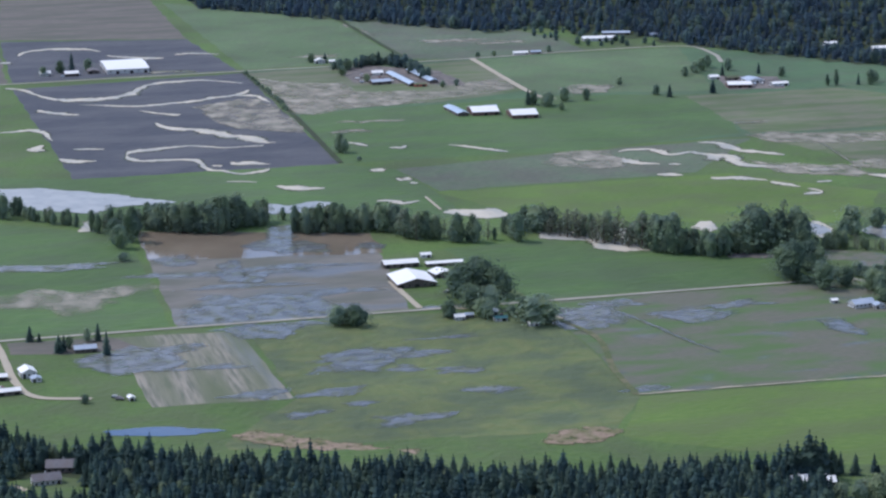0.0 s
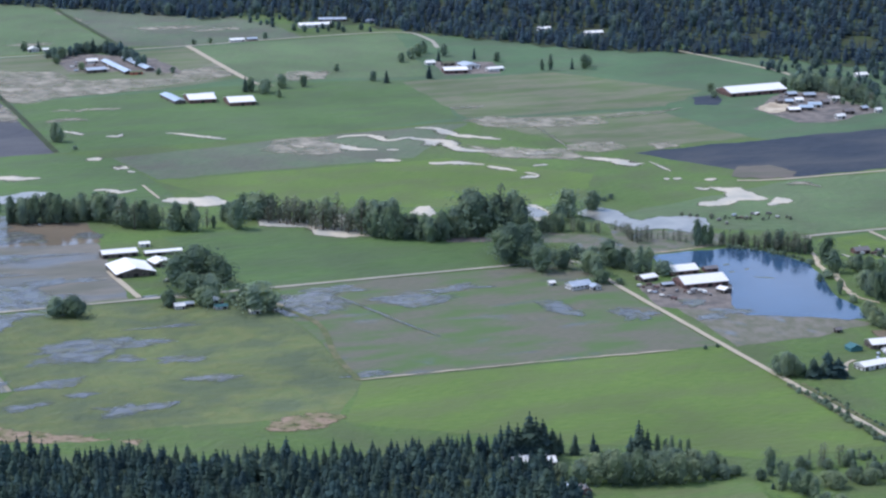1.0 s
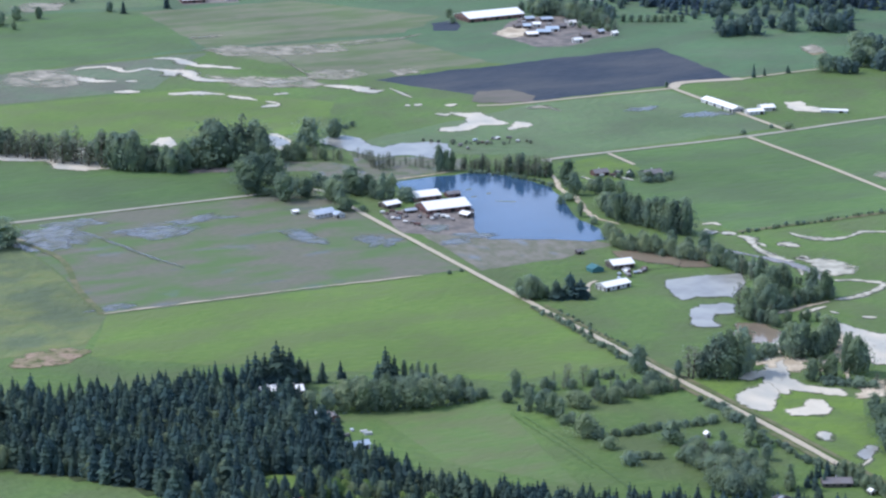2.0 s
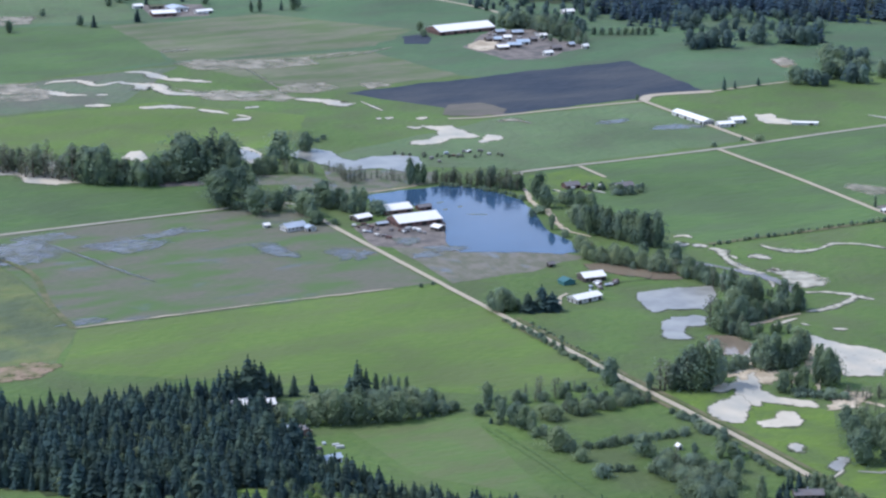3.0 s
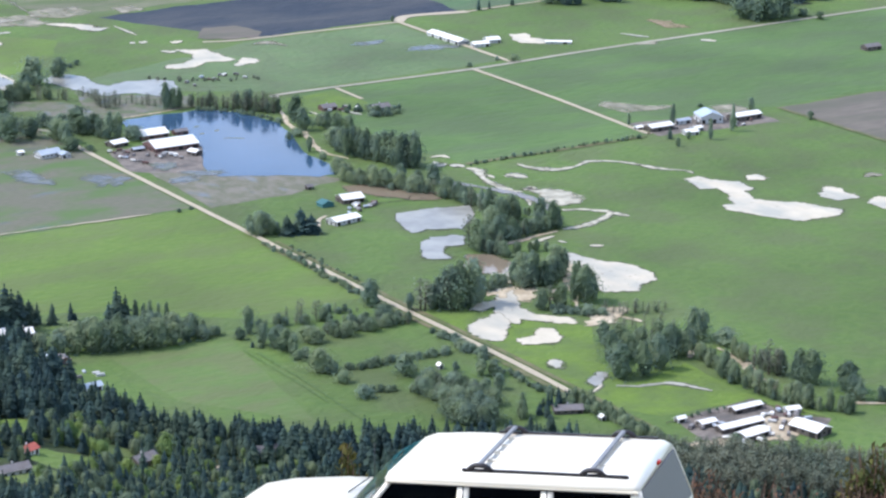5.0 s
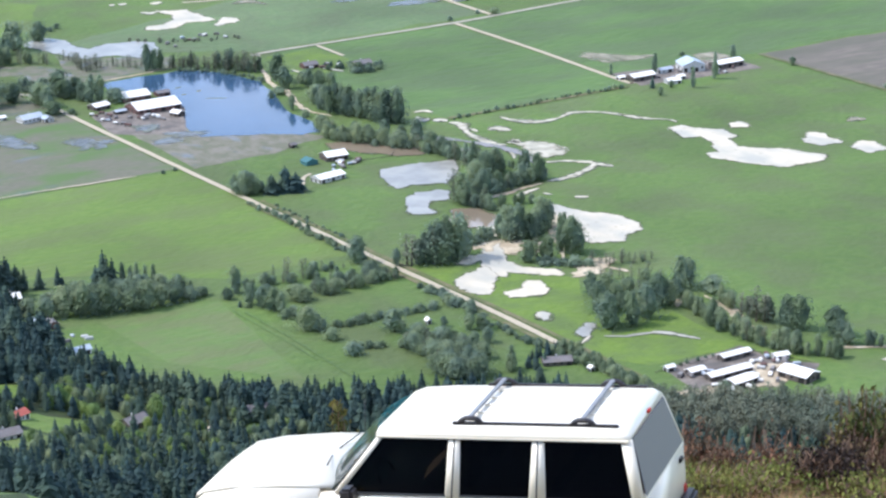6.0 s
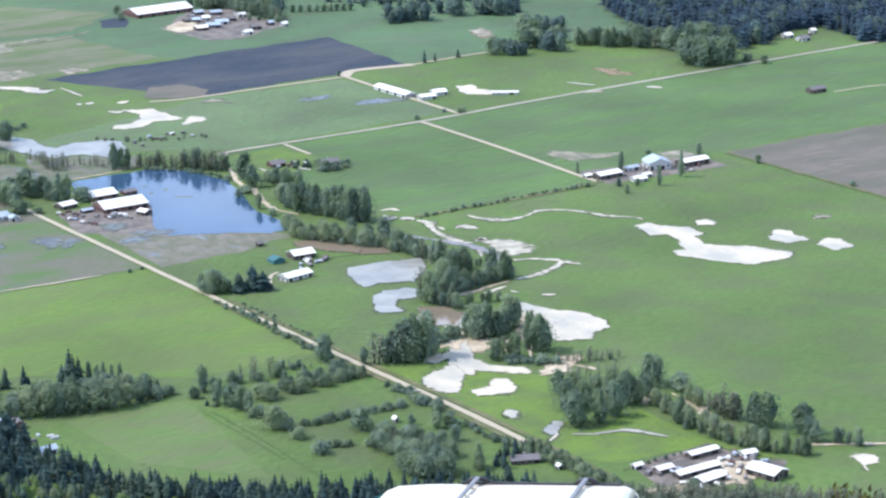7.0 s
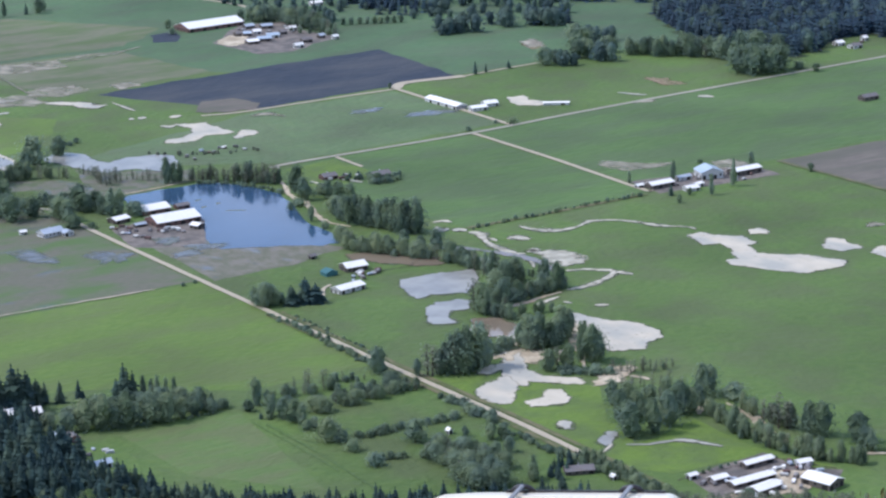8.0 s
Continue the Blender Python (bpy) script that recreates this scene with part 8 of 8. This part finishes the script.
def suv():
    """A boxy white four-door off-road estate car. x forward, y to its left, z up, standing on z = 0."""
    car = thing("car", pose(11.104, 16.81, 490.655, 2.7, 4.54, 129.39), "white boxy off-road estate car with a roof rack on a hillside", "car")

    def ring(x, zt, wt, wb, zb, shoulder=0.10):
        """One cross-section of the lower body."""
        return [(x, wb, zb), (x, wb + 0.03, zb + 0.25), (x, wb + 0.02, zt - shoulder * 1.6), (x, wt, zt - 0.03), (x, wt - 0.05, zt), (x, -wt + 0.05, zt), (x, -wt, zt - 0.03), (x, -wb - 0.02, zt - shoulder * 1.6), (x, -wb - 0.03, zb + 0.25), (x, -wb, zb)]

    body = part("body", loft([ring(-2.04, 0.98, 0.76, 0.76, 0.48), ring(-1.96, 1.0, 0.80, 0.82, 0.42), ring(-0.6, 1.0, 0.82, 0.84, 0.38), ring(0.62, 1.0, 0.82, 0.84, 0.38), ring(0.86, 0.985, 0.80, 0.84, 0.38)]), PAINT, car)
    part("engine_bay", loft([ring(0.86, 1.02, 0.80, 0.83, 0.40), ring(1.6, 0.99, 0.775, 0.82, 0.42), ring(1.97, 0.92, 0.745, 0.79, 0.45), ring(2.05, 0.865, 0.715, 0.76, 0.48)]), PAINT, car)
    hood = [[(x, w, z - 0.03), (x, w - 0.04, z), (x, 0.3, z + c), (x, 0, z + c + 0.01), (x, -0.3, z + c), (x, -w + 0.04, z), (x, -w, z - 0.03)] for x, w, z, c in ((0.74, 0.745, 1.05, 0.035), (1.2, 0.735, 1.045, 0.04), (1.7, 0.715, 1.01, 0.04), (1.98, 0.695, 0.955, 0.025), (2.06, 0.68, 0.905, 0.01))]
    part("hood", loft(hood), PAINT, car, "white hood in full sun")
    part("cowl_grille", box_bm(0.80, 0.92, -0.60, 0.60, 1.0, 1.04, 0.008), TRIM, car, "black vent below the windscreen")
    # roof: gently crowned, rounded at its edges
    secs = []
    for x, w, z, e in ((0.345, 0.60, 1.515, 0.0), (0.24, 0.635, 1.548, 0.012), (-0.05, 0.645, 1.566, 0.018), (-0.8, 0.65, 1.575, 0.024), (-1.5, 0.645, 1.577, 0.028), (-1.84, 0.635, 1.574, 0.026), (-1.91, 0.62, 1.548, 0.012)):
        secs.append([(x, w, 1.475), (x, w + 0.012, 1.495), (x, w - 0.015, z - 0.03), (x, w - 0.09, z), (x, 0.3, z + e), (x, -0.3, z + e), (x, -w + 0.09, z), (x, -w + 0.015, z - 0.03), (x, -w - 0.012, 1.495), (x, -w, 1.475)])
    roof = part("roof", loft(secs), PAINT, car, "white roof panel in full sun")
    for k in range(4):
        y = -0.33 + 0.22 * k
        part("roof_rib", box_bm(-1.62, -0.5, y - 0.012, y + 0.012, 1.586, 1.610, 0.004), PAINT, roof)
    for sy in (1, -1):
        o = lambda x, z: (x, sy * (0.815 - 0.185 * (z - 1.0) / 0.49), z)
        inn = (0, -sy * 0.035, 0)
        name_side = "near" if sy > 0 else "far"
        # pillars and window frames between belt and gutter
        part("windscreen_pillar", plate(o(0.71, 1.0), o(0.65, 1.0), o(0.25, 1.49), o(0.31, 1.49), inn, 0.006), PAINT, car)
        part("door_pillar", plate(o(-0.30, 1.0), o(-0.43, 1.0), o(-0.42, 1.49), o(-0.32, 1.49), inn, 0.006), PAINT, car)
        part("rear_door_pillar", plate(o(-1.04, 1.0), o(-1.19, 1.0), o(-1.16, 1.49), o(-1.06, 1.49), inn, 0.006), PAINT, car)
        part("tail_pillar", plate(o(-1.94, 1.0), o(-2.04, 1.0), o(-1.92, 1.49), o(-1.82, 1.49), inn, 0.006), PAINT, car)
        for x0, x1 in ((0.28, -0.33), (-0.41, -1.07), (-1.15, -1.84)):
            part("window_frame", plate(o(x0, 1.455), o(x1, 1.455), o(x1, 1.492), o(x0, 1.492), inn), PAINT, car)
        for xs0, xs1 in ((-0.365, -0.372), (-1.112, -1.108)):
            part("shut_line", plate(tuple(Vector(o(xs0 + 0.006, 0.99)) + Vector((0, sy * 0.003, 0))), tuple(Vector(o(xs0 - 0.006, 0.99)) + Vector((0, sy * 0.003, 0))), tuple(Vector(o(xs1 - 0.006, 1.47)) + Vector((0, sy * 0.003, 0))), tuple(Vector(o(xs1 + 0.006, 1.47)) + Vector((0, sy * 0.003, 0))), (0, -sy * 0.01, 0)), RUBBER, car)
        # solid black strip laid in as the shadow line below the gutter
        part("gutter_shadow_gap", box_bm(-1.86, 0.29, min(sy * 0.640, sy * 0.652), max(sy * 0.640, sy * 0.652), 1.458, 1.467), RUBBER, car)
        part("gutter", box_bm(-1.90, 0.33, min(sy * 0.632, sy * 0.662), max(sy * 0.632, sy * 0.662), 1.468, 1.486, 0.004), PAINT, car)
        for nm, x0, x1, x2, x3 in (("front_side_window", 0.65, -0.31, -0.33, 0.27), ("rear_side_window", -0.43, -1.04, -1.06, -0.42), ("cargo_window", -1.19, -1.94, -1.83, -1.16)):
            win = part(nm, plate(tuple(Vector(o(x0, 1.0)) - Vector((0, sy * 0.02, 0))), tuple(Vector(o(x1, 1.0)) - Vector((0, sy * 0.02, 0))), tuple(Vector(o(x2, 1.46)) - Vector((0, sy * 0.02, 0))), tuple(Vector(o(x3, 1.46)) - Vector((0, sy * 0.02, 0))), (0, -sy * 0.006, 0)), SIDEGLASS, car, "dark side window")
            for z in (1.004, 1.452):
                part("rubber_seal", plate(o(x0 if z < 1.2 else x3, z), o(x1 if z < 1.2 else x2, z), o(x1 if z < 1.2 else x2, z + 0.012), o(x0 if z < 1.2 else x3, z + 0.012), (0, -sy * 0.012, 0)), RUBBER, win)
        # doors: thin shut lines and handles
        for x0, x1 in ((0.78, -0.36), (-0.37, -1.12)):
            d = part("door", box_bm(x1 + 0.012, x0 - 0.012, min(sy * 0.835, sy * 0.868), max(sy * 0.835, sy * 0.868), 0.46, 0.86, 0.012), PAINT, car)
            part("door_handle", box_bm(x1 + 0.06, x1 + 0.24, min(sy * 0.866, sy * 0.884), max(sy * 0.866, sy * 0.884), 0.81, 0.845, 0.006), TRIM, d, "black door handle")
        part("side_moulding", box_bm(-1.8, 1.7, min(sy * 0.86, sy * 0.885), max(sy * 0.86, sy * 0.885), 0.58, 0.64, 0.008), TRIM, car, "black rubbing strip")
        mir = part("mirror", box_bm(0.46, 0.58, min(sy * 0.86, sy * 1.02), max(sy * 0.86, sy * 1.02), 0.98, 1.11, 0.025), TRIM, car, "black door mirror")
        part("mirror_arm", box_bm(0.48, 0.56, min(sy * 0.80, sy * 0.88), max(sy * 0.80, sy * 0.88), 0.97, 1.01, 0.008), TRIM, mir)
        # roof rack: rail, feet and bow-shaped ends
        rail = part("rack_rail", box_bm(-1.80, -0.34, min(sy * 0.535, sy * 0.575), max(sy * 0.535, sy * 0.575), 1.568, 1.592, 0.008), TRIM, car, "black roof rack rail")
        for xb in (-0.50, -1.49):
            foot = part("rack_foot", tube([(xb + 0.10, sy * 0.555, 1.583), (xb + 0.07, sy * 0.555, 1.61), (xb + 0.04, sy * 0.555, 1.624), (xb - 0.04, sy * 0.555, 1.624), (xb - 0.07, sy * 0.555, 1.61), (xb - 0.10, sy * 0.555, 1.583)], 0.022), TRIM, rail, "black bowed rack foot")
        part("tail_lamp", box_bm(-2.06, -2.0, min(sy * 0.66, sy * 0.74), max(sy * 0.66, sy * 0.74), 0.44, 0.64, 0.01), REDLENS, car, "red tail lamp")
        part("head_lamp", box_bm(2.04, 2.08, min(sy * 0.40, sy * 0.62), max(sy * 0.40, sy * 0.62), 0.62, 0.80, 0.01), CHROME, car, "clear headlamp")
        part("indicator", box_bm(2.0, 2.07, min(sy * 0.64, sy * 0.74), max(sy * 0.64, sy * 0.74), 0.62, 0.80, 0.01), AMBER, car, "amber indicator lamp")
        part("wiper", tube([(0.96, sy * 0.1, 1.10), (0.88, sy * 0.45, 1.13)], 0.006), TRIM, car, "black wiper arm")
        for xw in (1.27, -1.30):
            bm = bmesh.new()
            bmesh.ops.create_cone(bm, cap_ends=True, segments=28, radius1=0.355, radius2=0.355, depth=0.225, matrix=Matrix.Translation((xw, sy * 0.735, 0.355)) @ Matrix.Rotation(radians(90), 4, "X"))
            bmesh.ops.bevel(bm, geom=[e for e in bm.edges if len(e.link_faces) == 2 and abs(e.link_faces[0].normal.dot(e.link_faces[1].normal)) < 0.5], offset=0.035, segments=2, affect="EDGES")
            whl = part("wheel", bm, RUBBER, car, "black tyre on a steel rim")
            bm = bmesh.new()
            bmesh.ops.create_cone(bm, cap_ends=True, segments=20, radius1=0.20, radius2=0.17, depth=0.05, matrix=Matrix.Translation((xw, sy * 0.845, 0.355)) @ Matrix.Rotation(radians(-90 * sy), 4, "X"))
            part("rim", bm, CHROME, whl, "steel wheel rim")
            part("wheel_arch", tube([(xw + 0.46 * math.cos(a), sy * 0.86, 0.355 + 0.46 * math.sin(a)) for a in np.linspace(0.1, 3.04, 11)], 0.025), TRIM, car, "black wheel arch flare")
    for xb in (-0.50, -1.49):
        part("rack_crossbar", box_bm(xb - 0.026, xb + 0.026, -0.555, 0.555, 1.626, 1.645, 0.008), BAR, car, "grey roof rack crossbar")
    glass = bmesh.new()
    rows_ = []
    for u in np.linspace(0, 1, 5):
        half = 0.755 + (0.605 - 0.755) * u
        rows_.append([glass.verts.new((0.73 + (0.325 - 0.73) * u + (0.22 - 0.10 * u) * (1 - v * v), v * half, 1.005 + 0.487 * u + 0.02 * (1 - v * v) * u)) for v in np.linspace(-1, 1, 11)])
    for ra, rb in zip(rows_, rows_[1:]):
        for i in range(10):
            glass.faces.new((ra[i], ra[i + 1], rb[i + 1], rb[i])).smooth = True
    bmesh.ops.solidify(glass, geom=glass.faces[:], thickness=0.006)
    part("windscreen", glass, WINDSHIELD, car, "green-tinted windscreen with sky reflection in its colour")
    gate = part("tailgate", plate((-2.045, 0.72, 0.52), (-2.045, -0.72, 0.52), (-2.05, -0.74, 1.02), (-2.05, 0.74, 1.02), (0.05, 0, 0), 0.012), PAINT, car, "white tailgate")
    part("rear_window", plate((-2.045, 0.72, 1.03), (-2.045, -0.72, 1.03), (-1.925, -0.59, 1.478), (-1.925, 0.59, 1.478), (0.012, 0, 0)), REARGLASS, gate, "grey rear window")
    part("rear_window_frame", plate((-2.05, 0.75, 1.0), (-2.05, -0.75, 1.0), (-2.035, -0.735, 1.05), (-2.035, 0.735, 1.05), (0.03, 0, 0)), PAINT, gate)
    part("tailgate_handle", box_bm(-2.075, -2.045, -0.60, -0.50, 0.90, 0.94, 0.006), TRIM, gate)
    part("brake_lamp", box_bm(-1.935, -1.885, -0.07, 0.01, 1.52, 1.55, 0.006), REDLENS, car, "small red lamp at the roof's edge")
    part("aerial", tube([(0.95, -0.76, 0.98), (0.93, -0.77, 1.35)], 0.004), TRIM, car, "thin black aerial")
    for x0, x1, nm in ((2.04, 2.16, "front_bumper"), (-2.15, -2.03, "rear_bumper")):
        part(nm, box_bm(x0, x1, -0.80, 0.80, 0.42, 0.58, 0.03), TRIM, car, "black bumper")
    part("grille", box_bm(2.05, 2.085, -0.38, 0.38, 0.60, 0.82, 0.008), TRIM, car, "slotted grille")
    part("floor_pan", box_bm(-1.95, 0.8, -0.74, 0.74, 0.36, 0.42), TRIM, car)
    part("dashboard", box_bm(0.48, 0.84, -0.70, 0.70, 0.72, 1.0, 0.04), TRIM, car, "dark dashboard")
    part("steering_wheel", tube([(0.36 + 0.06 * math.sin(a), 0.36 + 0.18 * math.cos(a), 1.0 + 0.17 * math.sin(a)) for a in np.linspace(0, 6.283, 17)], 0.014), TRIM, car, "black steering wheel")
    for sy in (0.37, -0.37):
        seat = part("front_seat", hexa([(0.18, sy - 0.25, 0.66), (0.18, sy + 0.25, 0.66), (-0.30, sy + 0.25, 0.60), (-0.30, sy - 0.25, 0.60), (0.18, sy - 0.25, 0.46), (0.18, sy + 0.25, 0.46), (-0.30, sy + 0.25, 0.46), (-0.30, sy - 0.25, 0.46)], 0.04), SEATCLOTH, car, "dark cloth front seat")
        part("seat_back", hexa([(-0.22, sy - 0.24, 0.62), (-0.22, sy + 0.24, 0.62), (-0.40, sy + 0.20, 1.14), (-0.40, sy - 0.20, 1.14), (-0.36, sy - 0.24, 0.62), (-0.36, sy + 0.24, 0.62), (-0.50, sy + 0.20, 1.14), (-0.50, sy - 0.20, 1.14)], 0.04), SEATCLOTH, seat)
        part("headrest", box_bm(-0.50, -0.40, sy - 0.13, sy + 0.13, 1.17, 1.32, 0.04), SEATCLOTH, seat, "rounded headrest")
    bench = part("rear_bench", box_bm(-1.15, -0.72, -0.62, 0.62, 0.50, 0.68, 0.05), SEATCLOTH, car, "dark cloth rear bench")
    part("bench_back", hexa([(-1.06, -0.62, 0.66), (-1.06, 0.62, 0.66), (-1.22, 0.62, 1.12), (-1.22, -0.62, 1.12), (-1.18, -0.62, 0.66), (-1.18, 0.62, 0.66), (-1.30, 0.62, 1.12), (-1.30, -0.62, 1.12)], 0.04), SEATCLOTH, bench)
    return car


suv()

# -- dry brush and grass on the edge of the hill --
TWIG = shade("red_brown_twigs", (0.17, 0.09, 0.055), (0.25, 0.16, 0.105), 0.15, (0.14, 0.10, 0.065), 0.6, island=0.5)
DRYLEAF = leafy(shade("rusty_leaves", (0.17, 0.075, 0.042), (0.24, 0.13, 0.075), 0.2, (0.15, 0.105, 0.055), 0.8, island=0.5), 0.3)
GREENLEAF = leafy(shade("yellow_green_sprigs", (0.20, 0.22, 0.05), (0.25, 0.21, 0.06), 0.2, (0.15, 0.19, 0.04), 0.8, island=0.4), 0.4)

DEADLEAF = shade("dead_brush", (0.028, 0.017, 0.012), (0.05, 0.03, 0.02), 0.2, (0.02, 0.014, 0.01), 0.6, island=0.4)


def bush(x, y, h, spread, leaf, twigs, leaves, label, seed, big=1.0):
    """A wiry bush: bent twigs from one root and small leaves along them."""
    rng = random.Random(seed)
    z = float(land(x, y))
    ob = thing("bush", pose(x, y, z - 0.03), label, "bush", "bushes on the slope's edge")
    tv, tf, lv, lf = [], [], [], []
    for _ in range(twigs):
        a, lean = rng.random() * 6.283, rng.uniform(0.05, 1.0)
        p = Vector((rng.gauss(0, spread * 0.25), rng.gauss(0, spread * 0.25), 0))
        q = p + Vector((math.cos(a) * spread * lean, math.sin(a) * spread * lean, h * rng.uniform(0.5, 1.0)))
        m_ = (p + q) / 2 + Vector((rng.gauss(0, 0.06), rng.gauss(0, 0.06), h * 0.08))
        pts = [p, m_, q]
        for u, w in ((p, m_), (m_, q)):
            r = 0.007
            ax = (w - u).normalized()
            s = ax.orthogonal().normalized() * r
            t = ax.cross(s.normalized()) * r
            b = len(tv)
            tv.extend(tuple(k) for k in (u + s, u - s * 0.5 + t, u - s * 0.5 - t, w + s * 0.6, w - s * 0.3 + t * 0.6, w - s * 0.3 - t * 0.6))
            tf.extend(((b, b + 1, b + 4, b + 3), (b + 1, b + 2, b + 5, b + 4), (b + 2, b, b + 3, b + 5)))
        for _ in range(leaves):
            c = m_.lerp(q, rng.random()) if rng.random() < 0.75 else p.lerp(m_, rng.uniform(0.4, 1))
            c = c + Vector((rng.gauss(0, 0.05), rng.gauss(0, 0.05), rng.gauss(0, 0.05)))
            d = Vector((rng.gauss(0, 1), rng.gauss(0, 1), rng.gauss(0, 1))).normalized()
            s = d.orthogonal().normalized()
            t = d.cross(s)
            e = rng.uniform(0.010, 0.026) * big
            b = len(lv)
            lv.extend(tuple(k) for k in (c + s * e * 1.6, c + t * e * 0.7, c - s * e * 1.2, c - t * e * 0.7))
            lf.append((b, b + 1, b + 2, b + 3))
    o = new("stem", mesh_of("stem", tv, tf, [TWIG]))
    o.parent = ob
    o = new("foliage", mesh_of("foliage", lv, lf, [leaf]))
    o.parent = ob
    return ob


def on_pad(r, a):
    return r * math.sin(radians(a)), r * math.cos(radians(a))


bush_rng = random.Random(5)
for k in range(46):
    x, y = on_pad(bush_rng.uniform(23.6, 24.6), 38.4 + 7.0 * (k / 46) + bush_rng.uniform(-0.2, 0.2))
    bush(x, y, bush_rng.uniform(0.22, 0.72), bush_rng.uniform(0.15, 0.3), DRYLEAF, 28, 5, "wiry bush with rusty leaves on the slope's edge", k)
for k in range(26):
    x, y = on_pad(bush_rng.uniform(22.2, 23.2), 38.2 + 7.0 * (k / 26) + bush_rng.uniform(-0.3, 0.3))
    bush(x, y, bush_rng.uniform(0.10, 0.22), bush_rng.uniform(0.15, 0.3), GREENLEAF, 30, 7, "low yellow-green leafy bush on the slope's edge", 60 + k)
for k in range(16):
    x, y = on_pad(bush_rng.uniform(23.4, 25.5), 20 + 15 * (k / 16) + bush_rng.uniform(-0.4, 0.4))
    bush(x, y, bush_rng.uniform(0.4, 0.8), 0.4, GREENLEAF, 26, 6, "low yellow-green bush below the car", 100 + k)
for k in range(6):
    x, y = on_pad(bush_rng.uniform(22.8, 23.2), 42.5 + 0.2 * k)
    bush(x, y, bush_rng.uniform(0.28, 0.44), 0.15, DEADLEAF, 46, 8, "dark brown dead brush in the grass", 200 + k)
for k in range(10):
    x, y = on_pad(bush_rng.uniform(23.6, 24.6), 39.6 + 0.58 * k + bush_rng.uniform(-0.2, 0.2))
    bush(x, y, bush_rng.uniform(0.7, 1.15), 0.14, DRYLEAF, 5, 2, "bare thin stems on the slope's edge", 300 + k)

# tall shrubs whose tips show behind the car
YOUNGFIR = leafy(shade("yellow_brown_sprigs", (0.12, 0.11, 0.03), (0.17, 0.135, 0.04), 0.3, (0.07, 0.085, 0.022), 0.9, island=0.4), 0.3)
for rr_, aa_, hh_ in ((29.0, 30.8, 5.3), (29.2, 31.2, 5.1)):
    sx_, sy_ = on_pad(rr_, aa_)
    bush(sx_, sy_, hh_, 0.07, YOUNGFIR, 46, 46, "tall yellow-brown shrub below the hill's edge", int(aa_ * 100), 2.4)
for rr_, aa_, hh_ in ((24.2, 43.3, 1.0), (24.4, 43.8, 1.35), (24.1, 44.3, 1.2), (24.5, 44.8, 1.3)):
    sx_, sy_ = on_pad(rr_, aa_)
    bush(sx_, sy_, hh_, 0.22, YOUNGFIR, 30, 14, "tall olive weeds on the slope's edge", int(aa_ * 100), 1.6)

# grass blades over the top of the hill
blade_rng = np.random.default_rng(4)
n_bl = 60000
br, ba = blade_rng.uniform(14.5, 25.5, n_bl), np.radians(blade_rng.uniform(18, 47, n_bl))
bx, by = br * np.sin(ba), br * np.cos(ba)
bz = land(bx, by)
ph, hh = blade_rng.uniform(0, 6.283, n_bl), blade_rng.uniform(0.06, 0.22, n_bl)
wv = np.stack([np.cos(ph), np.sin(ph), np.zeros(n_bl)], 1) * 0.008
tip = np.stack([blade_rng.normal(0, 0.05, n_bl), blade_rng.normal(0, 0.05, n_bl), hh], 1)
root = np.stack([bx, by, bz - 0.06], 1)
bv = np.stack([root - wv, root + wv, root + tip], 1).reshape(-1, 3)
BLADE = leafy(shade("grass_blades", (0.29, 0.20, 0.075), (0.42, 0.24, 0.12), 0.4, (0.18, 0.19, 0.05), 1.1, island=0.4), 0.3)
me = bpy.data.meshes.new("hillside_grass")
me.vertices.add(len(bv))
me.vertices.foreach_set("co", bv.ravel())
me.loops.add(n_bl * 3)
me.loops.foreach_set("vertex_index", np.arange(n_bl * 3, dtype=np.int32))
me.polygons.add(n_bl)
me.polygons.foreach_set("loop_start", np.arange(0, n_bl * 3, 3, dtype=np.int32))
me.materials.append(BLADE)
me.update(calc_edges=True)
tagged(new("hillside_grass", me), "dry yellow-green grass on the hilltop", "grass", kind="stuff")
